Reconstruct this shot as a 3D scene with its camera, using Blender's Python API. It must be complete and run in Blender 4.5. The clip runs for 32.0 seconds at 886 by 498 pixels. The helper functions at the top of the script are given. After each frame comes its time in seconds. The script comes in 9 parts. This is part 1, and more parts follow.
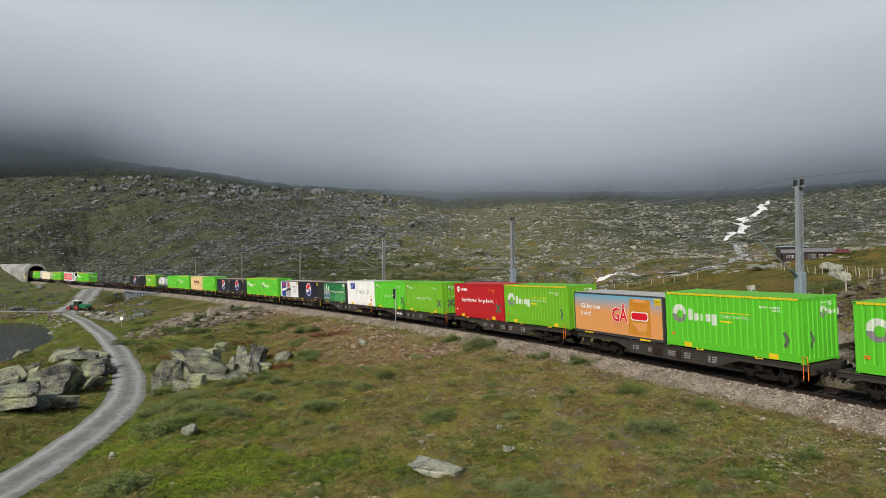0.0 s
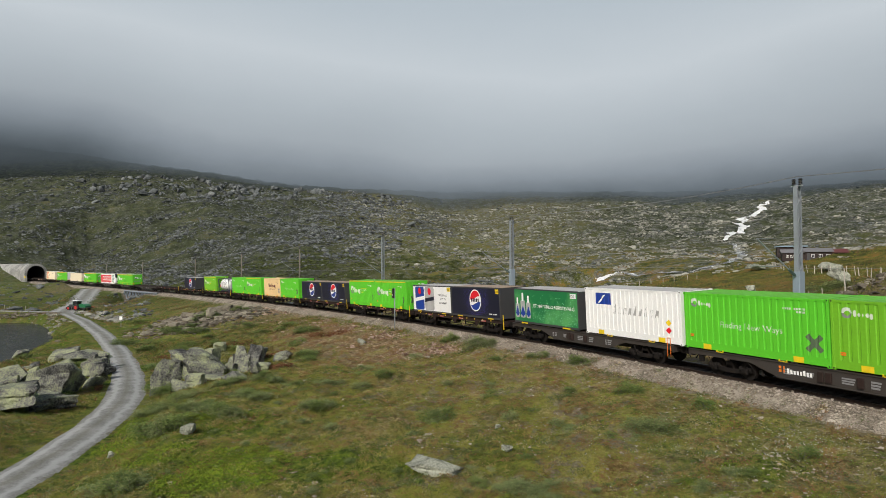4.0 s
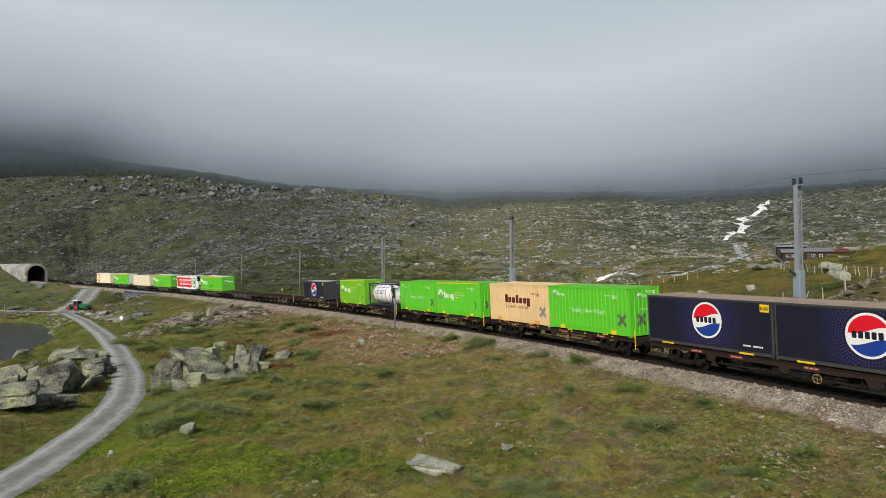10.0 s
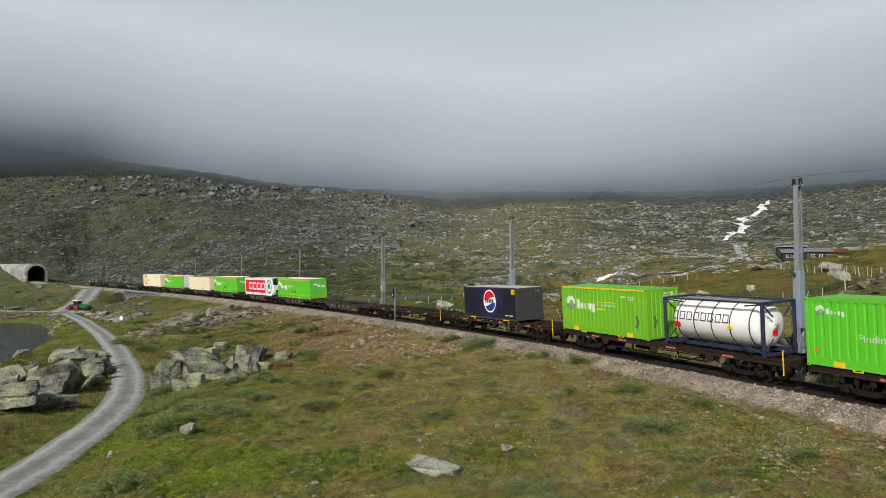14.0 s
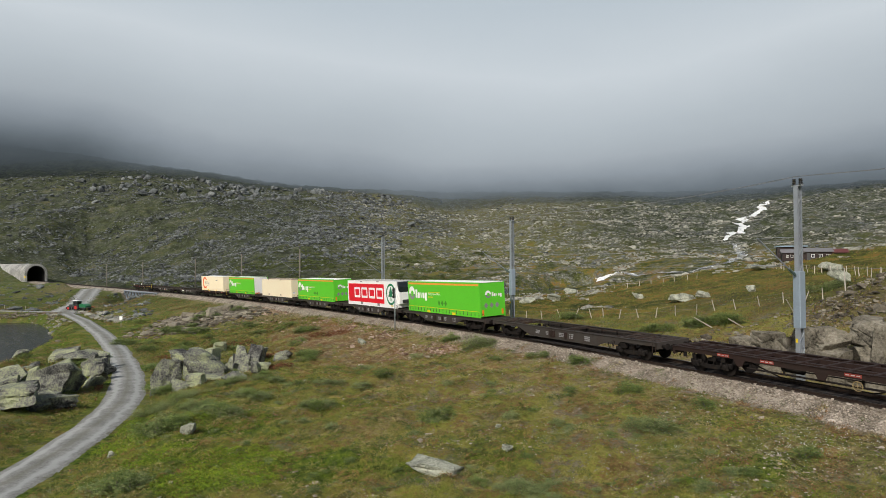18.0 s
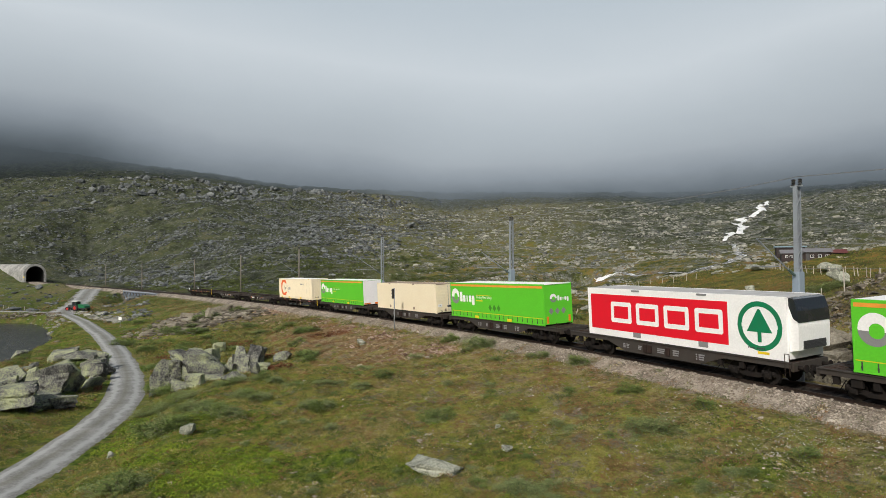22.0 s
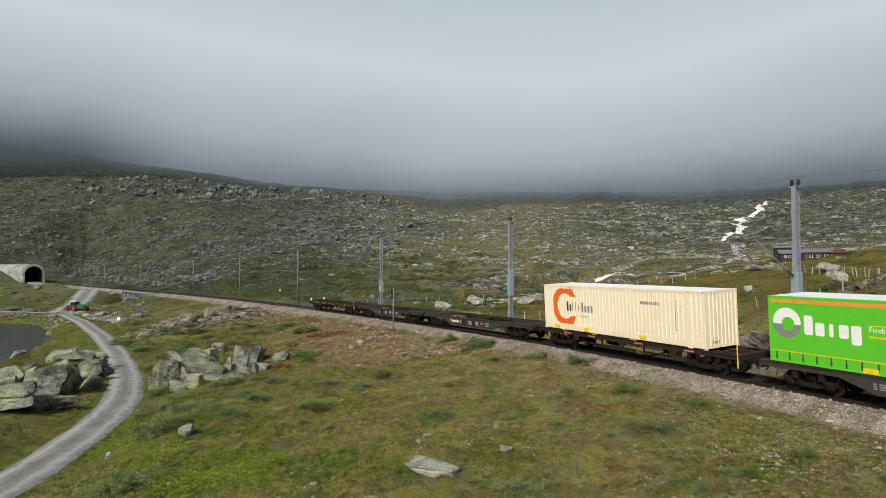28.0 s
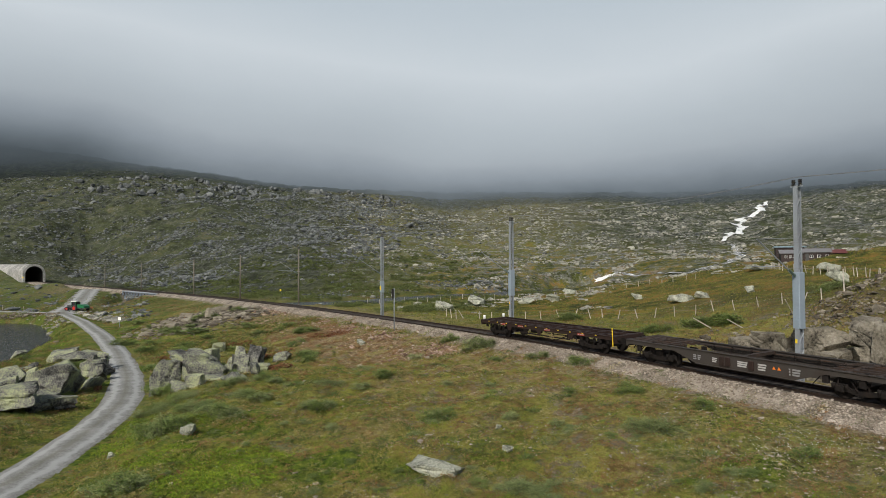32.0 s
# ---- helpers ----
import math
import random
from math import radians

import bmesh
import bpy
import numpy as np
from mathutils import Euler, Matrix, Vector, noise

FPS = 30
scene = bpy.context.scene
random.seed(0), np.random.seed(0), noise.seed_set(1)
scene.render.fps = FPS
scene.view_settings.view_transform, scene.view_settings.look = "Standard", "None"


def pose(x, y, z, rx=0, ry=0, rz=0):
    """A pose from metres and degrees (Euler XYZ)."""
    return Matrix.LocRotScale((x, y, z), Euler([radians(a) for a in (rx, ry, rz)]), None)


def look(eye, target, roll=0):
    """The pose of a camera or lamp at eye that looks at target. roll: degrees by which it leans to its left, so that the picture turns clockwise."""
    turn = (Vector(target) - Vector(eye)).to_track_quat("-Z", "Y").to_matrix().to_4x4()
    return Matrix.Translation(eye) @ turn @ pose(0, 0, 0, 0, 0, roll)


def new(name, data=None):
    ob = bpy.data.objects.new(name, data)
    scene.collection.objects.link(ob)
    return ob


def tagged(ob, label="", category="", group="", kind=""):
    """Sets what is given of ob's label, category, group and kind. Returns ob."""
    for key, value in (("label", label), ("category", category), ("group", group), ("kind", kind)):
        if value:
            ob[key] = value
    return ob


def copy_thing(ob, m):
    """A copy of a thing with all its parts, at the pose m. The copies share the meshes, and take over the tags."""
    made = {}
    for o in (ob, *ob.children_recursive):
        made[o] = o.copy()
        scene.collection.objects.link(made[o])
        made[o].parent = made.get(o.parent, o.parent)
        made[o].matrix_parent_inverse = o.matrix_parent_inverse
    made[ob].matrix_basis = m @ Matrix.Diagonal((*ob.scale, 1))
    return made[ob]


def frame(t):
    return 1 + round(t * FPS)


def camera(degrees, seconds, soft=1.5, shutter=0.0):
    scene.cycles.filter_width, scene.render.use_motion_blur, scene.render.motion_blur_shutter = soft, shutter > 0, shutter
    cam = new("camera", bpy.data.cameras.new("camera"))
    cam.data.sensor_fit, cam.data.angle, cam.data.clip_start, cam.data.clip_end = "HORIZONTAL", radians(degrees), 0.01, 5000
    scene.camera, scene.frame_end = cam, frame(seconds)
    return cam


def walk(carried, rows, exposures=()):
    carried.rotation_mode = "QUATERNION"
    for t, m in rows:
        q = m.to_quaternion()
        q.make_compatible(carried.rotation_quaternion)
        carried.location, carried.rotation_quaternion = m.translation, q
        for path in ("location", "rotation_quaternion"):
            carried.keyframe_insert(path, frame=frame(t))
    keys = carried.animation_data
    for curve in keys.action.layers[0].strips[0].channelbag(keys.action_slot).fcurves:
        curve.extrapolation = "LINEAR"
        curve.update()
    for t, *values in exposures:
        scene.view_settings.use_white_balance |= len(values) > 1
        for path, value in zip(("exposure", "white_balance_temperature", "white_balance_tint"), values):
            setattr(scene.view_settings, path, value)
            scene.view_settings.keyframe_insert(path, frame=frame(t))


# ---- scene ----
# ---------------------------------------------------------------- camera
EYE_Z = 5.71


def eye(dx, dz, pan, tilt):
    """The hovering drone: small drifts in metres and degrees."""
    return pose(dx, 0, EYE_Z + dz, 91.35 + tilt, 0, pan) @ pose(0, 0, 0, 0, 0, -0.22)


cam = camera(70.97, 32.0, soft=0.7)
walk(cam, [
    (0, eye(0.00, 0.00, 0.05, 0.0)),
    (3, eye(0.04, -0.02, 0.04, 0.0)),
    (6, eye(0.10, -0.06, 0.03, 0.0)),
    (8.5, eye(0.06, -0.08, 0.05, 0.0)),
    (14, eye(0.08, -0.05, 0.06, 0.0)),
    (17, eye(0.06, -0.05, 0.05, 0.0)),
    (21, eye(0.03, -0.05, -0.03, 0.04)),
    (25, eye(0.04, -0.06, -0.05, 0.05)),
    (28, eye(0.05, -0.04, -0.12, 0.05)),
    (32, eye(-0.02, -0.04, -0.10, 0.05)),
], [(0, -0.10), (6, -0.08), (14, -0.03), (20, 0.0), (32, 0.0)])

# ---------------------------------------------------------------- the line of the railway
SPEED = 10.873                      # metres a second
CANT = 2.6                          # degrees, towards the inside of the curve
STEP = 0.5
S_MIN, S_MAX = -460.0, 720.0
MOUTH = -55.0                       # the tunnel mouth; behind it the line bends away


def line_of_track():
    s = np.arange(-40, S_MAX, STEP)
    k = np.interp(s, [-40, 0, 50, 100, 140, 180, 210, 235, 275, 360],
                  [0.000054, 0.000429, -0.000649, -0.001561, -0.001712, -0.002057, -0.001852, -0.001500, -0.001134, -0.003])
    th = -0.8028 + np.concatenate([[0], np.cumsum((k[1:] + k[:-1]) / 2 * STEP)])
    mid = (th[1:] + th[:-1]) / 2
    x = -162.512 + np.concatenate([[0], np.cumsum(np.cos(mid) * STEP)])
    y = 253.141 + np.concatenate([[0], np.cumsum(np.sin(mid) * STEP)])
    b = np.arange(S_MIN, -40, STEP)
    d = np.clip(230 - np.r_[b, s], 0, 270)
    z = -(0.015163 * d + -0.005576 * d * d / 100 + 0.000480 * d ** 3 / 10000)
    tb = -0.8028 + 0.017 * np.clip(MOUTH + 1 - b, 0, 42)
    xb, yb = -162.512 - np.cumsum(np.cos(tb[::-1]) * STEP)[::-1], 253.141 - np.cumsum(np.sin(tb[::-1]) * STEP)[::-1]
    return np.r_[b, s], np.r_[xb, x], np.r_[yb, y], z, np.r_[tb, th]


TS, TX, TY, TZ, TH = line_of_track()


def on_track(s, off=0.0, up=0.0):
    """A point beside the line: off metres to the far side (left of the way the train goes), up above the rail."""
    x, y, z, th = (float(np.interp(s, TS, a)) for a in (TX, TY, TZ, TH))
    return Vector((x - math.sin(th) * off, y + math.cos(th) * off, z + up))


def heading(s):
    return float(np.interp(s, TS, TH))


def beside(px, py):
    """For arrays of places: the nearest s, the distance off the line (far side positive) and the rail's height there."""
    px, py = np.asarray(px, float).ravel(), np.asarray(py, float).ravel()
    pick = slice(0, len(TS), 4)
    s, x, y, z, th = TS[pick], TX[pick], TY[pick], TZ[pick], TH[pick]
    out = np.empty((3, len(px)))
    for i in range(0, len(px), 4000):
        q = slice(i, i + 4000)
        n = ((px[q, None] - x) ** 2 + (py[q, None] - y) ** 2).argmin(1)
        dx, dy = px[q] - x[n], py[q] - y[n]
        out[0, q] = s[n] + dx * np.cos(th[n]) + dy * np.sin(th[n])
        out[1, q] = -dx * np.sin(th[n]) + dy * np.cos(th[n])
        out[2, q] = z[n]
    return out


# ---------------------------------------------------------------- the lie of the land
ROAD = [(-20, 4, -3.3), (-18.6, 15, -3.4), (-18.3, 25.7, -3.5), (-19, 30.7, -3.6), (-20.6, 37.9, -3.7), (-22.8, 44.8, -3.8),
        (-27.9, 55.3, -4.0), (-37.1, 71.2, -4.2), (-48.8, 89.4, -4.3), (-64.7, 112, -4.3), (-80, 131, -4.2),
        (-87, 148, -3.6), (-94, 163, -2.7), (-103, 181, -1.9), (-110, 195, -1.5)]
SIDE_ROAD = [(-80, 131, -4.2), (-88.5, 134, -4.2), (-96, 134.5, -4.1), (-112, 136, -4.0), (-150, 138, -3.8)]
RIVER = [(-34, 121, -1.9), (-16, 127, -1.8), (-8, 138, -1.75), (2, 149, -1.7), (16.6, 158, -1.6), (34, 174, -1.4), (40, 181, -1.2)]


def resample(points, step):
    p = np.array(points, float)
    c = np.r_[0, np.cumsum(np.hypot(*np.diff(p[:, :2], axis=0).T))]
    t = np.arange(0, c[-1], step)
    f = np.stack([np.interp(t, c, p[:, i]) for i in range(3)], 1)
    n = max(3, int(6 / step)) | 1                  # round the corners off
    pad = np.vstack([np.repeat(f[:1], n // 2, 0), f, np.repeat(f[-1:], n // 2, 0)])
    return np.stack([np.convolve(pad[:, i], np.ones(n) / n, "valid") for i in range(3)], 1)


ROAD_LINE, SIDE_LINE, RIVER_LINE = resample(ROAD, 0.7), resample(SIDE_ROAD, 0.7), resample(RIVER, 2.0)


def near_line(px, py, line):
    best, h = np.full(len(px), 1e9), np.zeros(len(px))
    for i in range(0, len(px), 4000):
        q = slice(i, i + 4000)
        d = (px[q, None] - line[:, 0]) ** 2 + (py[q, None] - line[:, 1]) ** 2
        n = d.argmin(1)
        best[q], h[q] = np.sqrt(d[np.arange(len(n)), n]), line[n, 2]
    return best, h


def smooth(a, lo, hi):
    t = np.clip((a - lo) / (hi - lo), 0, 1)
    return t * t * (3 - 2 * t)


def waves(x, y, size, seed):
    """Cheap rolling noise, about -1 to 1, made of turned sines."""
    r = np.random.RandomState(seed)
    out = np.zeros_like(x)
    for k in range(6):
        a, f, ph = r.uniform(0, 6.28), r.uniform(0.6, 1.7) * 6.28 / size, r.uniform(0, 6.28, 2)
        out += np.sin((x * math.cos(a) + y * math.sin(a)) * f + ph[0] + 1.3 * np.sin((x * math.sin(a) - y * math.cos(a)) * f * 0.7 + ph[1]))
    return out / 3.2


# how high the first crest of the fells and the hills behind it stand, by bearing
CREST_AZ = [-180, -90, -50, -36, -30, -25, -21, -17, -14, -11, -8.5, -4.5, -1.8, 0.3, 2.5, 4.5, 7, 11, 15, 17, 21, 26, 31, 36, 60, 120, 180]
CREST = [60, 110, 155, 155, 157, 153, 147, 134, 130, 130, 127, 117, 101, 89, 90, 99, 105, 107, 108, 109, 102, 109, 122, 135, 130, 60, 60]
BACK_AZ = [-180, -90, -50, -36, -25, -18, -14, -8, 2, 11, 20, 27, 36, 60, 180]
BACK = [60, 160, 225, 215, 172, 152, 138, 130, 126, 124, 124, 128, 142, 140, 60]


def rise_by_cutting(x, y):
    """Where the stony knoll above the rock cutting stands, 0 to 1."""
    return np.exp(-((x - 36) / 6) ** 2 - ((y - 46) / 8) ** 2)


def land(px, py, detail=True):
    """The height of the ground."""
    x, y = np.asarray(px, float).ravel(), np.asarray(py, float).ravel()
    s, d, zt = beside(x, y)
    a = np.abs(d)
    r, az = np.hypot(x, y), np.degrees(np.arctan2(x, y))
    # the camera's side falls away from the line towards the road
    k = 0.075 + 0.075 * smooth(-s, -228, -199) 
    k = k + 0.05 * smooth(-s, -171, -95)
    near = zt - 0.75 - k * np.minimum(np.maximum(a - 3.4, 0), 26) - 0.012 * np.maximum(a - 30, 0) * (a < 200)
    near = np.maximum(near, -5.2)
    hollow = np.exp(-((x + 6) / 9) ** 2 - ((y - 50) / 7) ** 2)
    near -= 0.7 * hollow
    knoll = np.exp(-((x + 35) / 9) ** 2 - ((y - 95) / 7) ** 2)
    near += 1.0 * knoll
    # the far side: meadow, knoll by the cutting, then the fells
    wide = np.maximum(np.cos(np.radians(az)), 0.5) / 1100
    crest, back = np.interp(az, CREST_AZ, CREST) * wide, np.interp(az, BACK_AZ, BACK) * wide
    start = np.interp(az, [-60, -36, -27, -12, 0], [300, 290, 235, 165, 150])
    foot = np.interp(az, [-40, -10, 10, 40], [-1.5, -1.7, -1.2, 1.0])
    r_crest = np.maximum(start + 250, 480)
    t = np.clip((r - start) / (r_crest - start), 0, 1)
    z_crest, z_back = EYE_Z + crest * r_crest, EYE_Z + back * (r_crest + 190)
    far = foot + (z_crest - foot) * t ** 1.25
    t2 = np.clip((r - r_crest) / 190, 0, 4)
    far = far + (z_back - z_crest) * smooth(t2, 0.15, 1.0) - 4 * smooth(t2, 0, 0.2) * (1 - smooth(t2, 0.2, 0.6)) - 12 * np.maximum(t2 - 1, 0)
    green = 3.5 * smooth(x, 18, 52) * smooth(r, 48, 84) * (1 - smooth(r, 120, 170)) + 4.3 * smooth(r, 84, 135) * smooth(x, 40, 74) * (1 - smooth(r, 170, 260))
    far = far + green
    cut = smooth(s, 235, 245) * smooth(d, 5.2, 7.2) * (1 - smooth(d, 9, 26)) * (1.6 + 1.8 * smooth(s, 245, 257))
    cut = cut + rise_by_cutting(x, y) * 4.6 * smooth(d, 6.5, 15)
    reach = 30 + 0.25 * np.clip(r - 120, 0, 300)
    behind = smooth(-s, 60, 110)                    # beyond the tunnel mouth the fell covers the line
    up = np.maximum(smooth(a, 4, reach), behind)
    far_side = (zt - 0.75) * (1 - up) + far * up + cut
    z = np.where(d > 0, far_side, near)
    # beyond the road, on the near side at the left, the fells rise as well
    left = np.maximum(smooth(r, 300, 420), behind) * (d <= 0)
    z = z * (1 - left) + far * left
    if detail:
        fine = smooth(a, 3.2, 8)
        z = z + fine * (0.16 * waves(x, y, 7, 1) + 0.08 * waves(x, y, 2.6, 2) + (1 - smooth(r, 60, 110)) * (0.055 * waves(x, y, 1.1, 9) + 0.03 * waves(x, y, 0.55, 10)))
        z = z + smooth(r, 90, 200) * smooth(a, 5, 30) * (0.5 * waves(x, y, 22, 3) + 0.25 * waves(x, y, 9, 4))
        z = z + smooth(r, 180, 330) * ((1 - 0.75 * smooth(r, 380, 470)) * 2.6 * waves(x, y, 75, 5) + 1.0 * waves(x, y, 30, 6)) + smooth(r, 300, 450) * 0.35 * waves(x, y, 12, 8)
    # the pond
    shore = np.interp(y, [60, 77, 86, 101, 129], [-51, -54.3, -57.5, -63.9, -80.4]) + 0.8 * waves(x, y, 9, 17)
    wet = smooth(shore - x, -4, 1.5) * smooth(x, -175, -150) * smooth(y, 52, 62) * (1 - smooth(y, 126, 133))
    z = z * (1 - wet) - 7.0 * wet
    # river bed behind the line
    rd, rz = near_line(x, y, RIVER_LINE)
    bed = 1 - smooth(rd, 6, 12)
    z = z * (1 - bed) + (rz - 0.6) * bed
    # roads
    rd_main, _ = near_line(x, y, ROAD_LINE)
    for line, w in ((ROAD_LINE, 1.6 + 2.2 * smooth(y, 122, 134)), (SIDE_LINE, 1.3)):
        rd, rz = near_line(x, y, line)
        m = 1 - smooth(rd, w + 0.2, w + 4.5)
        z = z * (1 - m) + (rz - 0.10) * m
    # formation of the line; it sinks under the ballast
    flat = (1 - smooth(a, 2.7, 4.4)) * (s > MOUTH - 2)
    z = z * (1 - flat) + (zt - 0.75) * flat
    # the creek under the bridge: banks slope down to its bed
    bank = np.maximum(np.abs(s - 71.5 + 1.3 * np.minimum(d, 0)) * 0.65 - 1.8, 0) * 0.62
    bed = np.where(d > 0, -4.6, -5.2) + bank
    z = np.where((a < 34) & (rd_main > 4), z + (np.minimum(z, bed) - z) * (1 - smooth(a, 9, 17)) * smooth(rd_main, 4, 8), z)
    return z


def worn(s, d):
    """How bare the trodden hollow below the line is, 0 to 1."""
    return smooth(s, 188, 199) * (1 - smooth(s, 217, 227)) * smooth(-d, 4.0, 5.5) * (1 - smooth(-d, 10, 16))


def land_at(x, y):
    return float(land([x], [y])[0])

# ---------------------------------------------------------------- light
SUN_FROM = (-0.38, -0.83, 0.70)     # behind the camera and to its left
world = bpy.data.worlds.new("world")
scene.world = world
world.use_nodes = True
wn = world.node_tree.nodes
sky = wn.new("ShaderNodeTexSky")
sky.sky_type, sky.sun_disc = "NISHITA", False
sky.sun_elevation = math.asin(Vector(SUN_FROM).normalized().z)
sky.sun_rotation = math.atan2(SUN_FROM[0], SUN_FROM[1])
sky.air_density, sky.dust_density = 1.0, 3.0
world.node_tree.links.new(sky.outputs[0], wn["Background"].inputs[0])
wn["Background"].inputs[1].default_value = 0.07
sun = new("sun", bpy.data.lights.new("sun", "SUN"))
sun.data.energy, sun.data.angle, sun.data.color = 3.4, radians(3), (1.0, 0.955, 0.88)
sun.matrix_world = look(SUN_FROM, (0, 0, 0))


# ---------------------------------------------------------------- materials
def nodes_of(name):
    m = bpy.data.materials.new(name)
    m.use_nodes = True
    t = m.node_tree
    return m, t, t.nodes["Principled BSDF"], t.nodes.new, t.links.new


def plain(name, colour, rough=0.6, metal=0.0, grime=0.25, scale=1.5, bump=0.0, dirt=(0.09, 0.075, 0.06), spec=0.5, random_hue=0.0):
    """Paint, metal, wood: a base colour with soft blotches, fine grain and, here and there, grime."""
    m, t, b, node, link = nodes_of(name)
    co = node("ShaderNodeTexCoord")
    n1, n2 = node("ShaderNodeTexNoise"), node("ShaderNodeTexNoise")
    n1.inputs["Scale"].default_value, n1.inputs["Detail"].default_value = scale, 6
    n2.inputs["Scale"].default_value, n2.inputs["Detail"].default_value = scale * 14, 3
    for n in (n1, n2):
        link(co.outputs["Object"], n.inputs["Vector"])
    r = node("ShaderNodeValToRGB")
    r.color_ramp.elements[0].position, r.color_ramp.elements[1].position = 0.47, 0.78
    link(n1.outputs["Fac"], r.inputs[0])
    amount = node("ShaderNodeMath")
    amount.operation = "MULTIPLY"
    amount.inputs[1].default_value = grime
    link(r.outputs[0], amount.inputs[0])
    mix = node("ShaderNodeMix")
    mix.data_type = "RGBA"
    mix.inputs["A"].default_value, mix.inputs["B"].default_value = (*colour, 1), (*dirt, 1)
    link(amount.outputs[0], mix.inputs["Factor"])
    tone = node("ShaderNodeHueSaturation")
    val = node("ShaderNodeMapRange")
    val.inputs[3].default_value, val.inputs[4].default_value = 0.88, 1.12
    link(n2.outputs["Fac"], val.inputs[0])
    link(val.outputs[0], tone.inputs["Value"])
    link(mix.outputs["Result"], tone.inputs["Color"])
    last = tone.outputs[0]
    if random_hue:
        info, mul = node("ShaderNodeObjectInfo"), node("ShaderNodeMapRange")
        mul.inputs[3].default_value, mul.inputs[4].default_value = 1 - random_hue, 1 + random_hue
        link(info.outputs["Random"], mul.inputs[0])
        t2 = node("ShaderNodeHueSaturation")
        link(mul.outputs[0], t2.inputs["Value"])
        link(last, t2.inputs["Color"])
        last = t2.outputs[0]
    link(last, b.inputs["Base Color"])
    b.inputs["Roughness"].default_value, b.inputs["Metallic"].default_value = rough, metal
    b.inputs["Specular IOR Level"].default_value = spec
    if bump:
        bp = node("ShaderNodeBump")
        bp.inputs["Strength"].default_value, bp.inputs["Distance"].default_value = bump, 0.03
        link(n2.outputs["Fac"], bp.inputs["Height"])
        link(bp.outputs[0], b.inputs["Normal"])
    return m


def rough_stuff(name, stops, scale=2.0, fine=12.0, bump=0.5, dist=0.06, rough=0.95, island=0.0, coords="Position", spec=0.3, weight=0.5):
    """Natural surfaces: colours of a ramp mixed by noise at two scales, with relief."""
    m, t, b, node, link = nodes_of(name)
    if coords == "Position":
        src = node("ShaderNodeNewGeometry").outputs["Position"]
    else:
        src = node("ShaderNodeTexCoord").outputs["Object"]
    n1, n2 = node("ShaderNodeTexNoise"), node("ShaderNodeTexNoise")
    for n, s, dt in ((n1, scale, 5), (n2, fine, 6)):
        n.inputs["Scale"].default_value, n.inputs["Detail"].default_value, n.inputs["Roughness"].default_value = s, dt, 0.62
        link(src, n.inputs["Vector"])
    add = node("ShaderNodeMix")
    add.inputs["Factor"].default_value = weight
    link(n1.outputs["Fac"], add.inputs["A"])
    link(n2.outputs["Fac"], add.inputs["B"])
    fac = add.outputs[0]
    if island:
        geo, mr, plus = node("ShaderNodeNewGeometry"), node("ShaderNodeMapRange"), node("ShaderNodeMath")
        mr.inputs[3].default_value, mr.inputs[4].default_value = -island, island
        link(geo.outputs["Random Per Island"], mr.inputs[0])
        link(mr.outputs[0], plus.inputs[0])
        link(fac, plus.inputs[1])
        fac = plus.outputs[0]
    ramp = node("ShaderNodeValToRGB")
    e = ramp.color_ramp.elements
    while len(e) < len(stops):
        e.new(0.5)
    for k, (p, c) in enumerate(stops):
        e[k].position, e[k].color = 0.5 + (p - 0.5) * (0.5 if not island else 0.8), (*c, 1)
    link(fac, ramp.inputs[0])
    link(ramp.outputs[0], b.inputs["Base Color"])
    b.inputs["Roughness"].default_value, b.inputs["Specular IOR Level"].default_value = rough, spec
    bp = node("ShaderNodeBump")
    bp.inputs["Strength"].default_value, bp.inputs["Distance"].default_value = bump, dist
    link(n2.outputs["Fac"], bp.inputs["Height"])
    link(bp.outputs[0], b.inputs["Normal"])
    return m


